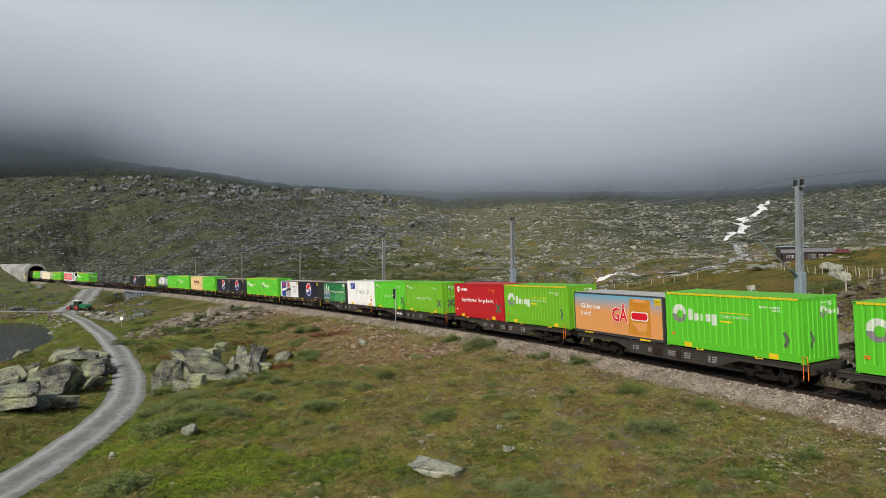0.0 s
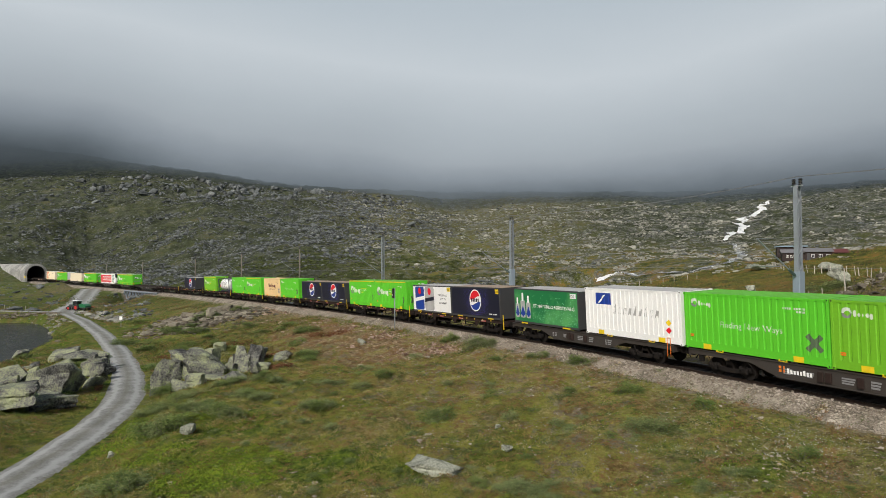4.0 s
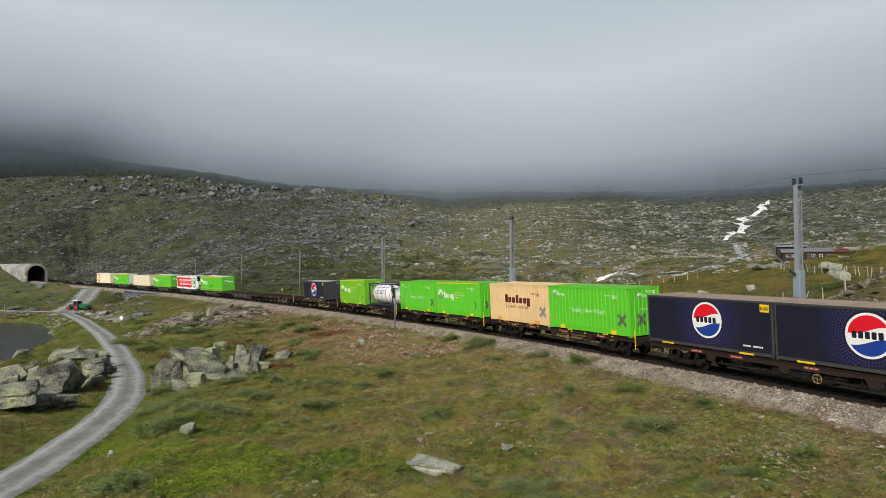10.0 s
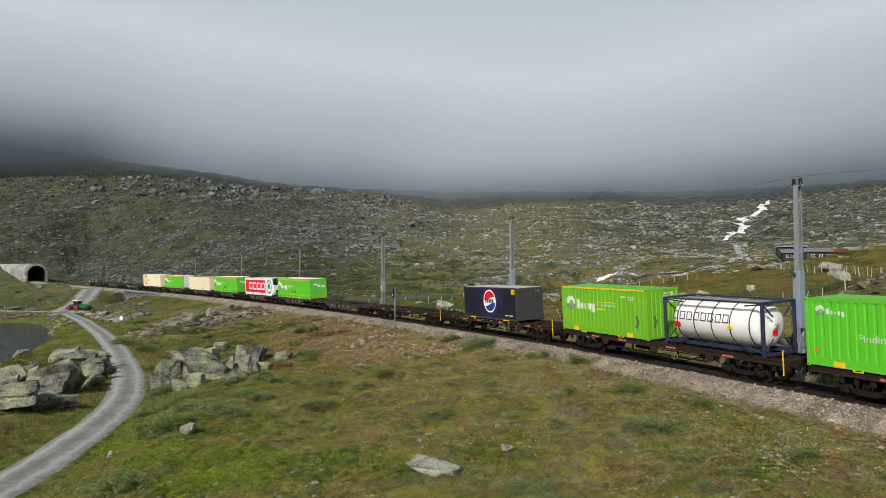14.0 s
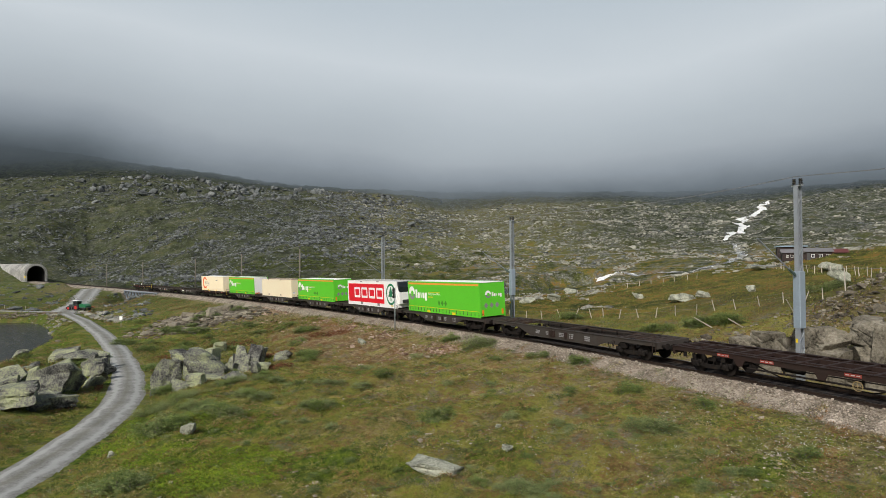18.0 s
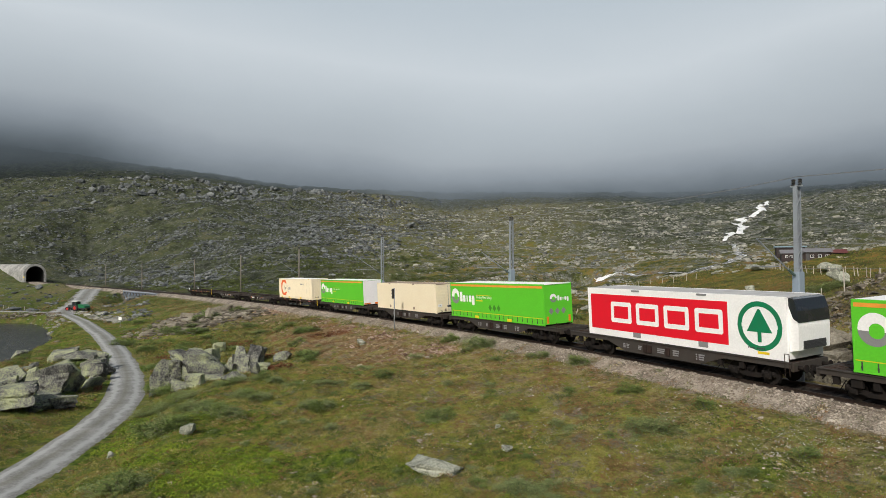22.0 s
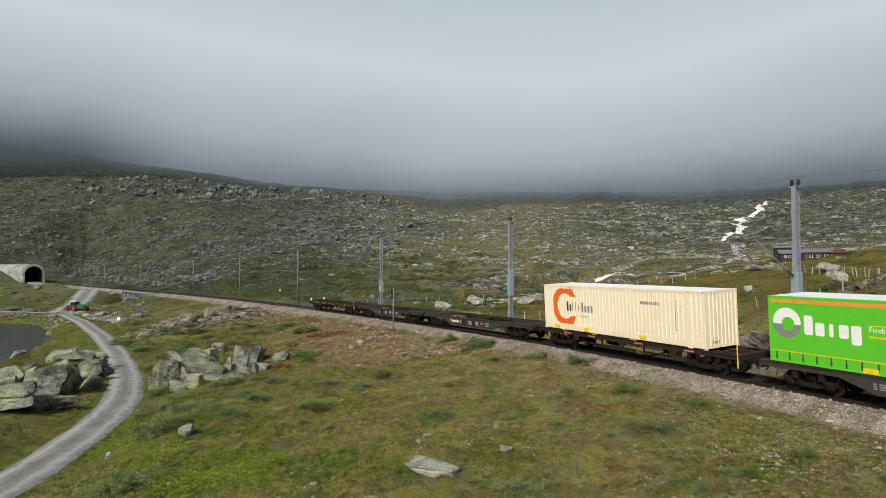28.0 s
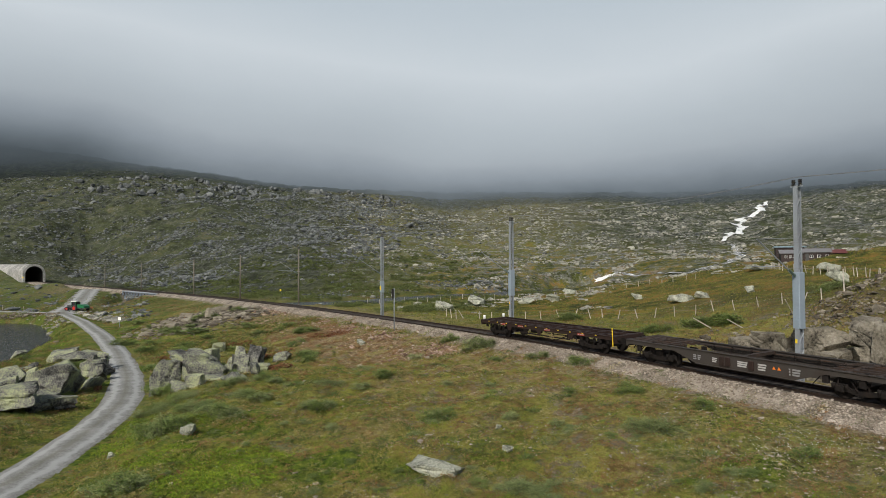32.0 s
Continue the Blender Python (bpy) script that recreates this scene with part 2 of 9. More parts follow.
def ground_material():
    """Mountain heath: grass, moss, heather and bare earth, with lichen-grey rock higher up; the zones come from
    attributes of the sheet. The fell zone's dark tones hold cloud shade as well as dark heath.
    """
    m, t, b, node, link = nodes_of("heath")
    pos = node("ShaderNodeNewGeometry").outputs["Position"]

    def noise_at(scale, detail=5, rough=0.6):
        n = node("ShaderNodeTexNoise")
        n.inputs["Scale"].default_value, n.inputs["Detail"].default_value, n.inputs["Roughness"].default_value = scale, detail, rough
        link(pos, n.inputs["Vector"])
        return n.outputs["Fac"]

    def ramp(fac, stops):
        r = node("ShaderNodeValToRGB")
        e = r.color_ramp.elements
        while len(e) < len(stops):
            e.new(0.5)
        for k, (p, c) in enumerate(stops):
            e[k].position, e[k].color = 0.5 + (p - 0.5) * 0.55, (*c, 1)
        link(fac, r.inputs[0])
        return r.outputs[0]

    def mix(a, bb, fac):
        x = node("ShaderNodeMix")
        x.data_type = "RGBA"
        for v, i in ((a, "A"), (bb, "B"), (fac, "Factor")):
            link(v, x.inputs[i])
        return x.outputs["Result"]

    def math_(op, a, bb):
        x = node("ShaderNodeMath")
        x.operation, x.use_clamp = op, True
        for v, i in ((a, 0), (bb, 1)):
            if isinstance(v, float):
                x.inputs[i].default_value = v
            else:
                link(v, x.inputs[i])
        return x.outputs[0]

    def zone(name):
        a = node("ShaderNodeAttribute")
        a.attribute_name = name
        return a.outputs["Fac"]

    grass = ramp(noise_at(0.55, 8, 0.7), [(0.30, (0.151, 0.142, 0.034)), (0.44, (0.207, 0.214, 0.042)), (0.55, (0.293, 0.274, 0.061)), (0.70, (0.386, 0.308, 0.100))])
    fine = ramp(noise_at(8.0, 8, 0.85), [(0.30, (0.095, 0.096, 0.025)), (0.44, (0.204, 0.205, 0.043)), (0.56, (0.311, 0.294, 0.068)), (0.72, (0.448, 0.382, 0.138))])
    half = node("ShaderNodeValue")
    half.outputs[0].default_value = 0.6
    sward = mix(grass, fine, half.outputs[0])
    rust = ramp(noise_at(2.2, 6, 0.7), [(0.35, (0.095, 0.052, 0.022)), (0.65, (0.240, 0.140, 0.060))])
    sward = mix(sward, rust, ramp(noise_at(0.42, 8, 0.75), [(0.46, (0, 0, 0)), (0.58, (0.75, 0.75, 0.75))]))
    bare = ramp(noise_at(9.0, 6, 0.8), [(0.35, (0.101, 0.082, 0.058)), (0.65, (0.281, 0.250, 0.203))])
    sward = mix(sward, bare, ramp(noise_at(0.62, 8, 0.8), [(0.53, (0, 0, 0)), (0.62, (0.85, 0.85, 0.85))]))
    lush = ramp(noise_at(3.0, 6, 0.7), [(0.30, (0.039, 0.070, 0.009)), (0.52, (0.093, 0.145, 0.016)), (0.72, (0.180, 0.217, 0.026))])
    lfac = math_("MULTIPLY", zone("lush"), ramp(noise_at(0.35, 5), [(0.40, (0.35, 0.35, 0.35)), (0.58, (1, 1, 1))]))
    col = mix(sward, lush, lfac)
    meadow = ramp(noise_at(0.16, 10, 0.78), [(0.33, (0.026, 0.033, 0.009)), (0.45, (0.061, 0.073, 0.014)), (0.55, (0.147, 0.130, 0.024)), (0.67, (0.228, 0.130, 0.033))])
    col = mix(col, meadow, zone("meadow"))
    earth = ramp(noise_at(3.0, 8, 0.8), [(0.30, (0.100, 0.066, 0.036)), (0.46, (0.205, 0.143, 0.078)), (0.58, (0.330, 0.238, 0.142)), (0.74, (0.520, 0.410, 0.275))])
    efac = math_("MULTIPLY", zone("earth"), ramp(noise_at(0.8, 7, 0.7), [(0.34, (0.45, 0.45, 0.45)), (0.54, (1, 1, 1))]))
    col = mix(col, earth, efac)
    # dark grey-green heath, with the cloud's shade mixed into the colour
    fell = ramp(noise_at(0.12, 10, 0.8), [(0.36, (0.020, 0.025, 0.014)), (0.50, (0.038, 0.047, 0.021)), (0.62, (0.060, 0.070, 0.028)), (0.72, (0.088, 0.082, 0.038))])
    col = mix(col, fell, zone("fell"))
    rock = ramp(noise_at(0.9, 8, 0.75), [(0.30, (0.060, 0.062, 0.056)), (0.52, (0.150, 0.153, 0.138)), (0.70, (0.270, 0.274, 0.242))])
    patch = ramp(noise_at(0.19, 12, 0.9), [(0.48, (0, 0, 0)), (0.58, (0.95, 0.95, 0.95))])
    rfac = math_("MULTIPLY", zone("rocky"), patch)
    col = mix(col, rock, rfac)
    gravel = ramp(noise_at(14.0, 5, 0.8), [(0.30, (0.14, 0.11, 0.085)), (0.50, (0.28, 0.238, 0.188)), (0.68, (0.44, 0.385, 0.32))])
    col = mix(col, gravel, zone("gravel"))
    link(col, b.inputs["Base Color"])
    b.inputs["Roughness"].default_value, b.inputs["Specular IOR Level"].default_value = 1.0, 0.15
    bp = node("ShaderNodeBump")
    bp.inputs["Strength"].default_value, bp.inputs["Distance"].default_value = 1.0, 0.22
    link(noise_at(4.5, 8, 0.75), bp.inputs["Height"])
    link(bp.outputs[0], b.inputs["Normal"])
    return m


M_GROUND = ground_material()
M_GRANITE = rough_stuff("lichen_granite", [(0.24, (0.030, 0.030, 0.030)), (0.38, (0.090, 0.090, 0.084)), (0.47, (0.185, 0.186, 0.166)), (0.56, (0.270, 0.284, 0.200)), (0.70, (0.400, 0.430, 0.255))], 0.55, 8.0, 1.0, 0.16, weight=0.36)
M_PALE = rough_stuff("pale_granite", [(0.28, (0.132, 0.138, 0.114)), (0.46, (0.276, 0.288, 0.234)), (0.64, (0.432, 0.444, 0.360))], 1.6, 14.0, 0.9, 0.08)
M_SCREE = rough_stuff("scree_stone", [(0.30, (0.055, 0.046, 0.034)), (0.46, (0.128, 0.112, 0.085)), (0.58, (0.205, 0.182, 0.140)), (0.74, (0.310, 0.285, 0.225))], 0.35, 3.0, 0.6, 0.1, island=0.14)
# grey granite; cloud shade over the fells is put into its dark tones
M_ROCKY = rough_stuff("cloud_dimmed_granite", [(0.30, (0.044, 0.049, 0.050)), (0.46, (0.104, 0.114, 0.116)), (0.58, (0.165, 0.178, 0.178)), (0.74, (0.265, 0.280, 0.268))], 0.35, 3.0, 0.6, 0.1, island=0.12)
def road_material():
    """Gravel with two pale wheel tracks, a darker crown and mossy edges."""
    m = rough_stuff("gravel_road", [(0.20, (0.150, 0.154, 0.145)), (0.50, (0.235, 0.238, 0.225)), (0.80, (0.330, 0.332, 0.314))], 0.5, 9.0, 0.3, 0.02)
    t = m.node_tree
    node, link, b = t.nodes.new, t.links.new, t.nodes["Principled BSDF"]
    base = b.inputs["Base Color"].links[0].from_socket
    at, n, mr, add = node("ShaderNodeAttribute"), node("ShaderNodeTexNoise"), node("ShaderNodeMapRange"), node("ShaderNodeMath")
    at.attribute_name = "across"
    n.inputs["Scale"].default_value, n.inputs["Detail"].default_value = 1.3, 6
    link(node("ShaderNodeNewGeometry").outputs["Position"], n.inputs["Vector"])
    mr.inputs[3].default_value, mr.inputs[4].default_value = -0.30, 0.30
    link(n.outputs["Fac"], mr.inputs[0])
    link(at.outputs["Fac"], add.inputs[0])
    link(mr.outputs[0], add.inputs[1])

    def over(stops, colour, under):
        r, x = node("ShaderNodeValToRGB"), node("ShaderNodeMix")
        e = r.color_ramp.elements
        while len(e) < len(stops):
            e.new(0.5)
        for k, (p, c) in enumerate(stops):
            e[k].position, e[k].color = p, (c, c, c, 1)
        link(add.outputs[0], r.inputs[0])
        x.data_type = "RGBA"
        link(r.outputs[0], x.inputs["Factor"])
        link(under, x.inputs["A"])
        x.inputs["B"].default_value = (*colour, 1)
        return x.outputs["Result"]
    col = over([(0.30, 0.0), (0.48, 0.75), (0.62, 0.75), (0.78, 0.0)], (0.40, 0.41, 0.40), base)
    col = over([(0.0, 0.45), (0.22, 0.0), (0.90, 0.0), (1.05, 0.8)], (0.12, 0.12, 0.075), col)
    link(col, b.inputs["Base Color"])
    return m


M_ROADWAY = road_material()
M_BALLAST = rough_stuff("pale_ballast", [(0.34, (0.099, 0.085, 0.065)), (0.48, (0.211, 0.180, 0.144)), (0.62, (0.360, 0.315, 0.261))], 0.7, 18.0, 0.8, 0.05)
M_STONES = rough_stuff("ballast_stone", [(0.30, (0.13, 0.104, 0.080)), (0.5, (0.285, 0.242, 0.192)), (0.70, (0.52, 0.46, 0.39))], 0.6, 20.0, 0.3, 0.02, island=0.12)
# oil-dark stone, with the shade over the track added to its colour
M_BED = rough_stuff("oily_shaded_ballast", [(0.34, (0.016, 0.013, 0.011)), (0.5, (0.038, 0.031, 0.026)), (0.66, (0.085, 0.07, 0.058))], 0.9, 16.0, 0.9, 0.06)
M_RAIL = plain("rusty_rail", (0.055, 0.038, 0.030), 0.5, 0.6, 0.5, 2.0)
M_SLEEPER = plain("tarred_sleeper", (0.055, 0.045, 0.038), 0.85, 0, 0.4, 3.0, 0.4)
M_CONCRETE = rough_stuff("grey_concrete", [(0.34, (0.176, 0.176, 0.172)), (0.5, (0.299, 0.299, 0.286)), (0.66, (0.405, 0.400, 0.378))], 0.35, 5.0, 0.2, 0.02, 0.9)
M_DARK = plain("near_black_lining", (0.02, 0.02, 0.02), 0.95, 0, 0.3, 1.0)
M_GALV = plain("galvanised_steel", (0.30, 0.33, 0.36), 0.6, 0.3, 0.35, 1.2)
M_TIMBER = plain("tarred_pole_wood", (0.17, 0.15, 0.125), 0.85, 0, 0.4, 2.0, 0.3)
M_BLACK = plain("black_insulator", (0.015, 0.015, 0.017), 0.35)
M_WIRE = plain("grey_wire", (0.26, 0.27, 0.28), 0.5, 0.6)
M_YELLOW = plain("yellow_paint", (0.86, 0.63, 0.015), 0.5, 0, 0.25, 3.0)
M_WHITE = plain("white_paint", (0.90, 0.90, 0.89), 0.5, 0, 0.09, 0.8, dirt=(0.30, 0.27, 0.22))
M_GREEN = plain("lime_green_paint", (0.115, 0.58, 0.030), 0.42, 0, 0.10, 0.8, dirt=(0.10, 0.30, 0.03))
M_GREEN_D = plain("lime_green_roof", (0.12, 0.46, 0.03), 0.6, 0, 0.45, 0.9, dirt=(0.12, 0.25, 0.05))
M_RED = plain("signal_red_paint", (0.50, 0.012, 0.018), 0.45, 0, 0.12, 0.8, dirt=(0.25, 0.02, 0.02))
M_BEIGE = plain("sand_beige_paint", (0.80, 0.575, 0.29), 0.55, 0, 0.25, 0.7, dirt=(0.36, 0.25, 0.14))
M_CREAM = plain("cream_paint", (0.88, 0.78, 0.57), 0.5, 0, 0.16, 0.5, dirt=(0.66, 0.48, 0.26))
M_NAVY = plain("navy_black_print", (0.012, 0.013, 0.030), 0.4, 0, 0.2, 0.8, dirt=(0.03, 0.03, 0.035))
M_CHAR = plain("charcoal_paint", (0.050, 0.051, 0.054), 0.55, 0, 0.3, 1.0)
M_DECK = plain("rusty_deck_steel", (0.042, 0.032, 0.027), 0.75, 0.1, 0.6, 2.0, 0.3, dirt=(0.10, 0.05, 0.028), spec=0.2)
M_GREYD = plain("grey_wagon_steel", (0.058, 0.051, 0.046), 0.65, 0.1, 0.6, 1.2, dirt=(0.045, 0.03, 0.022), spec=0.2)
M_BROWN = plain("brown_wagon_steel", (0.034, 0.021, 0.018), 0.7, 0.1, 0.55, 1.4, dirt=(0.03, 0.024, 0.02), spec=0.2)
M_BOGIE = plain("grimy_bogie_steel", (0.013, 0.011, 0.010), 0.85, 0.0, 0.4, 2.5, dirt=(0.035, 0.022, 0.014), spec=0.2)
M_GREY = plain("mid_grey_paint", (0.24, 0.24, 0.245), 0.55, 0, 0.2, 1.5)
M_LGREY = plain("pale_grey_roof", (0.46, 0.46, 0.45), 0.6, 0, 0.4, 0.8)
M_TAN = plain("dusty_tan_roof", (0.34, 0.26, 0.19), 0.7, 0, 0.5, 0.8)
M_ORANGE = plain("orange_print", (0.85, 0.22, 0.02), 0.45, 0, 0.08, 1.0)
M_BLUE = plain("royal_blue_print", (0.01, 0.05, 0.33), 0.4)
M_VIOLET = plain("violet_blue_print", (0.09, 0.08, 0.46), 0.4)
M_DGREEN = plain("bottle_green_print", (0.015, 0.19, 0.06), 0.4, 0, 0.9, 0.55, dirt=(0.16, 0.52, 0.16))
M_REDB = plain("bright_red_print", (0.76, 0.008, 0.025), 0.42, 0, 0.05)
M_MAROON = plain("maroon_print", (0.11, 0.012, 0.014), 0.5)
M_AMBER = plain("amber_print", (0.86, 0.34, 0.05), 0.45)
M_PEACH = plain("peach_print", (0.80, 0.36, 0.12), 0.45, 0, 0.1, 1.0)
M_GOLD = plain("golden_print", (0.62, 0.24, 0.02), 0.45, 0, 0.5, 1.2, dirt=(0.85, 0.50, 0.10))
M_GREEN_F = plain("faded_lime_paint", (0.170, 0.48, 0.020), 0.5, 0, 0.3, 0.7, dirt=(0.14, 0.28, 0.03))
M_GLASS = plain("dark_glass", (0.02, 0.024, 0.028), 0.08)
M_TYRE = plain("tyre_rubber", (0.025, 0.024, 0.023), 0.85, 0, 0.4)


# ---------------------------------------------------------------- building blocks
def mesh_of(name, bm, material):
    me = bpy.data.meshes.new(name)
    bm.to_mesh(me)
    bm.free()
    me.materials.append(material)
    return me


def part(name, bm, material, parent=None, label="", at=None):
    me = bm if isinstance(bm, bpy.types.Mesh) else mesh_of(name, bm, material)
    ob = new(name, me)
    if parent is not None:
        ob.parent = parent
    if at is not None:
        ob.matrix_basis = at
    if label:
        ob["label"] = label
    return ob


def thing(name, label, category, group="", m=None, kind=""):
    ob = new(name)
    ob.empty_display_size = 0.3
    if m is not None:
        ob.matrix_basis = m
    return tagged(ob, label, category, group, kind)


def box(bm, x0, x1, y0, y1, z0, z1, m=None, chamfer=0.0):
    """An upright box, its long edges broken when chamfer is given."""
    if chamfer:
        c = chamfer
        ring = [(x0 + c, y0), (x1 - c, y0), (x1, y0 + c), (x1, y1 - c), (x1 - c, y1), (x0 + c, y1), (x0, y1 - c), (x0, y0 + c)]
        lo = [bm.verts.new((a, b, z0)) for a, b in ring]
        mid = [bm.verts.new((a, b, z1 - c)) for a, b in ring]
        sx, sy = (x0 + x1) / 2, (y0 + y1) / 2
        hi = [bm.verts.new((sx + (a - sx) * (1 - 2 * c / max(x1 - x0, 2.1 * c)), sy + (b - sy) * (1 - 2 * c / max(y1 - y0, 2.1 * c)), z1)) for a, b in ring]
        vs = lo + mid + hi
        bm.faces.new(lo[::-1])
        bm.faces.new(hi)
        for p, q in ((lo, mid), (mid, hi)):
            for i in range(8):
                bm.faces.new((p[i], p[(i + 1) % 8], q[(i + 1) % 8], q[i]))
    else:
        vs = [bm.verts.new((x, y, z)) for z in (z0, z1) for x, y in ((x0, y0), (x1, y0), (x1, y1), (x0, y1))]
        for f in ((3, 2, 1, 0), (4, 5, 6, 7), (0, 1, 5, 4), (1, 2, 6, 5), (2, 3, 7, 6), (3, 0, 4, 7)):
            bm.faces.new([vs[i] for i in f])
    if m is not None:
        bmesh.ops.transform(bm, matrix=m, verts=vs)
    return vs


def rod(bm, p, q, r, n=8, r2=None, caps=True):
    """A round bar from p to q."""
    p, q = Vector(p), Vector(q)
    ax = (q - p).normalized()
    u = ax.orthogonal().normalized()
    v = ax.cross(u)
    r2 = r if r2 is None else r2
    rings = [[bm.verts.new(c + (u * math.cos(6.2832 * i / n) + v * math.sin(6.2832 * i / n)) * k) for i in range(n)] for c, k in ((p, r), (q, r2))]
    for i in range(n):
        f = bm.faces.new((rings[0][i], rings[0][(i + 1) % n], rings[1][(i + 1) % n], rings[1][i]))
        f.smooth = n > 6
    if caps:
        bm.faces.new(rings[0][::-1])
        bm.faces.new(rings[1])
    return rings


def prism(bm, outline, y0, y1):
    """An outline in x and z, drawn out along y."""
    a = [bm.verts.new((x, y0, z)) for x, z in outline]
    b = [bm.verts.new((x, y1, z)) for x, z in outline]
    bm.faces.new(a)
    bm.faces.new(b[::-1])
    n = len(outline)
    for i in range(n):
        bm.faces.new((a[i], b[i], b[(i + 1) % n], a[(i + 1) % n]))


def B():
    return bmesh.new()


def grid_mesh(name, xyz, cols, material, smooth_faces=True, attrs=None, close=False):
    """A sheet from an array of rows x cols places."""
    rows = len(xyz) // cols
    i = np.arange(rows - 1)[:, None] * cols + np.arange(cols if close else cols - 1)[None, :]
    j = np.arange(rows - 1)[:, None] * cols + (np.arange(1, cols + (1 if close else 0)) % cols)[None, :]
    quads = np.stack([i, j, j + cols, i + cols], -1).reshape(-1, 4)
    me = bpy.data.meshes.new(name)
    me.from_pydata(xyz.tolist(), [], quads.tolist())
    if smooth_faces:
        me.polygons.foreach_set("use_smooth", np.ones(len(quads), bool))
    me.materials.append(material)
    for k, v in (attrs or {}).items():
        me.attributes.new(k, "FLOAT", "POINT").data.foreach_set("value", np.asarray(v, np.float32))
    me.update()
    return me


def strip(name, line, half, material, lift=0.0, crown=0.0, ragged=0.0, n=7):
    """A band along a line of places."""
    p = np.array(line)
    d = np.gradient(p[:, :2], axis=0)
    d /= np.maximum(np.hypot(d[:, 0], d[:, 1])[:, None], 1e-6)
    out = []
    for w in np.linspace(-1, 1, n):
        k = half + ragged * waves(p[:, 0] * 1.0 + w * 40, p[:, 1], 8, 11) * abs(w)
        out.append(np.stack([p[:, 0] - d[:, 1] * w * k, p[:, 1] + d[:, 0] * w * k, p[:, 2] + lift - crown * w * w], 1))
    xyz = np.stack(out, 1).reshape(-1, 3)
    return grid_mesh(name, xyz, n, material, attrs={"across": np.tile(np.abs(np.linspace(-1, 1, n)), len(p))})


# ---------------------------------------------------------------- the ground
def build_ground():
    view = np.radians(np.linspace(-46, 46, 471))
    rest = np.radians(np.linspace(46, 314, 75)[1:-1])
    az = np.r_[view, rest]
    r = np.r_[0.0, 0.5, 2, 4, np.geomspace(6, 13.9, 24), np.geomspace(14, 75, 270), np.geomspace(76, 900, 185), np.geomspace(930, 4200, 24)]
    x, y = (r[:, None] * np.sin(az)[None, :]).ravel(), (r[:, None] * np.cos(az)[None, :]).ravel()
    z = land(x, y)
    s, d, zt = beside(x, y)
    a, rr = np.abs(d), np.hypot(x, y)
    edge = 2.65 + 0.6 * waves(x, y, 5, 21) + 0.55 * waves(x, y, 1.8, 22) + 0.9 * smooth(-s, -221, -171) * (d < 0)
    gravel = (1 - smooth(a, edge - 0.7, edge + 0.5)) * (s > MOUTH)
    rd, _ = near_line(x, y, ROAD_LINE)
    bank = smooth(s, 85, 150) * (1 - smooth(s, 206, 233)) * (d < 0)
    bald = sum(np.exp(-((x - px) / 1.5) ** 2 - ((y - py) / 1.0) ** 2) for px, py in ((13.1, 32.3), (14.4, 33.2), (7.0, 25.3), (3.0, 34.4)))
    gravel = np.clip(gravel + 0.8 * bald * smooth(waves(x, y, 1.4, 23) + waves(x, y, 0.6, 24), -0.7, 0.6), 0, 1)
    earth = np.clip(0.8 * np.exp(-((x + 126) / 9) ** 2 - ((y - 208) / 9) ** 2) + 0.95 * np.exp(-((x + 79) / 7) ** 2 - ((y - 151) / 12) ** 2) + 0.35 * np.exp(-((x - 1) / 8) ** 2 - ((y - 36) / 11) ** 2) * smooth(waves(x, y, 4, 34), -0.5, 0.6) + 0.5 * bank * (1 - smooth(a, 8, 18)) + 0.75 * worn(s, d) * smooth(waves(x, y, 3.2, 35) + 0.6 * waves(x, y, 1.2, 38) + 0.5 * smooth(d, -9, -4.5), -0.5, 0.7) + 0.7 * np.exp(-((x + 35) / 8) ** 2 - ((y - 95) / 6) ** 2) + 0.3 * (d > 4) * smooth(x, 22, 36) * (rr < 60) + 0.55 * smooth(rise_by_cutting(x, y), 0.05, 0.4) * (d > 6)
                    + 0.35 * smooth(waves(x, y, 9, 31), 0.25, 0.9) * (rr < 90) + 0.5 * (1 - smooth(a, 3, 13)) * (rr < 120), 0, 1)
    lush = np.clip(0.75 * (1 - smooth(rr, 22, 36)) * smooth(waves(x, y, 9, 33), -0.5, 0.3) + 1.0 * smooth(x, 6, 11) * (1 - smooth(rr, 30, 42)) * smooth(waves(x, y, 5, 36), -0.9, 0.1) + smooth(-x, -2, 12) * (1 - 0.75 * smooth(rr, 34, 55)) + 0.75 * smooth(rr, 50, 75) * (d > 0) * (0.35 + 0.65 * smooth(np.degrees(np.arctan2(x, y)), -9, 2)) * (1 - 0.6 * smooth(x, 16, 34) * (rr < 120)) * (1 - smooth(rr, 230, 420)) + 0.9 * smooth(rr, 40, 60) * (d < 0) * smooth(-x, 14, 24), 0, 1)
    rocky = np.clip(smooth(rr, 110, 200) * 1.0 * (d > 0) + smooth(rr, 200, 320), 0, 1) * (1 - 0.6 * smooth(-np.degrees(np.arctan2(x, y)), -2, 10))
    bear = np.degrees(np.arctan2(x, y))
    meadow = (0.15 + 0.85 * smooth(bear, -9, 4)) * (1 - 0.55 * smooth(rr, 170, 300)) * (1 - 0.2 * smooth(x, 16, 34) * (1 - smooth(rr, 105, 130))) * smooth(d, 8, 30) * smooth(rr, 60, 90) * (1 - 0.5 * smooth(rr, 250, 500))
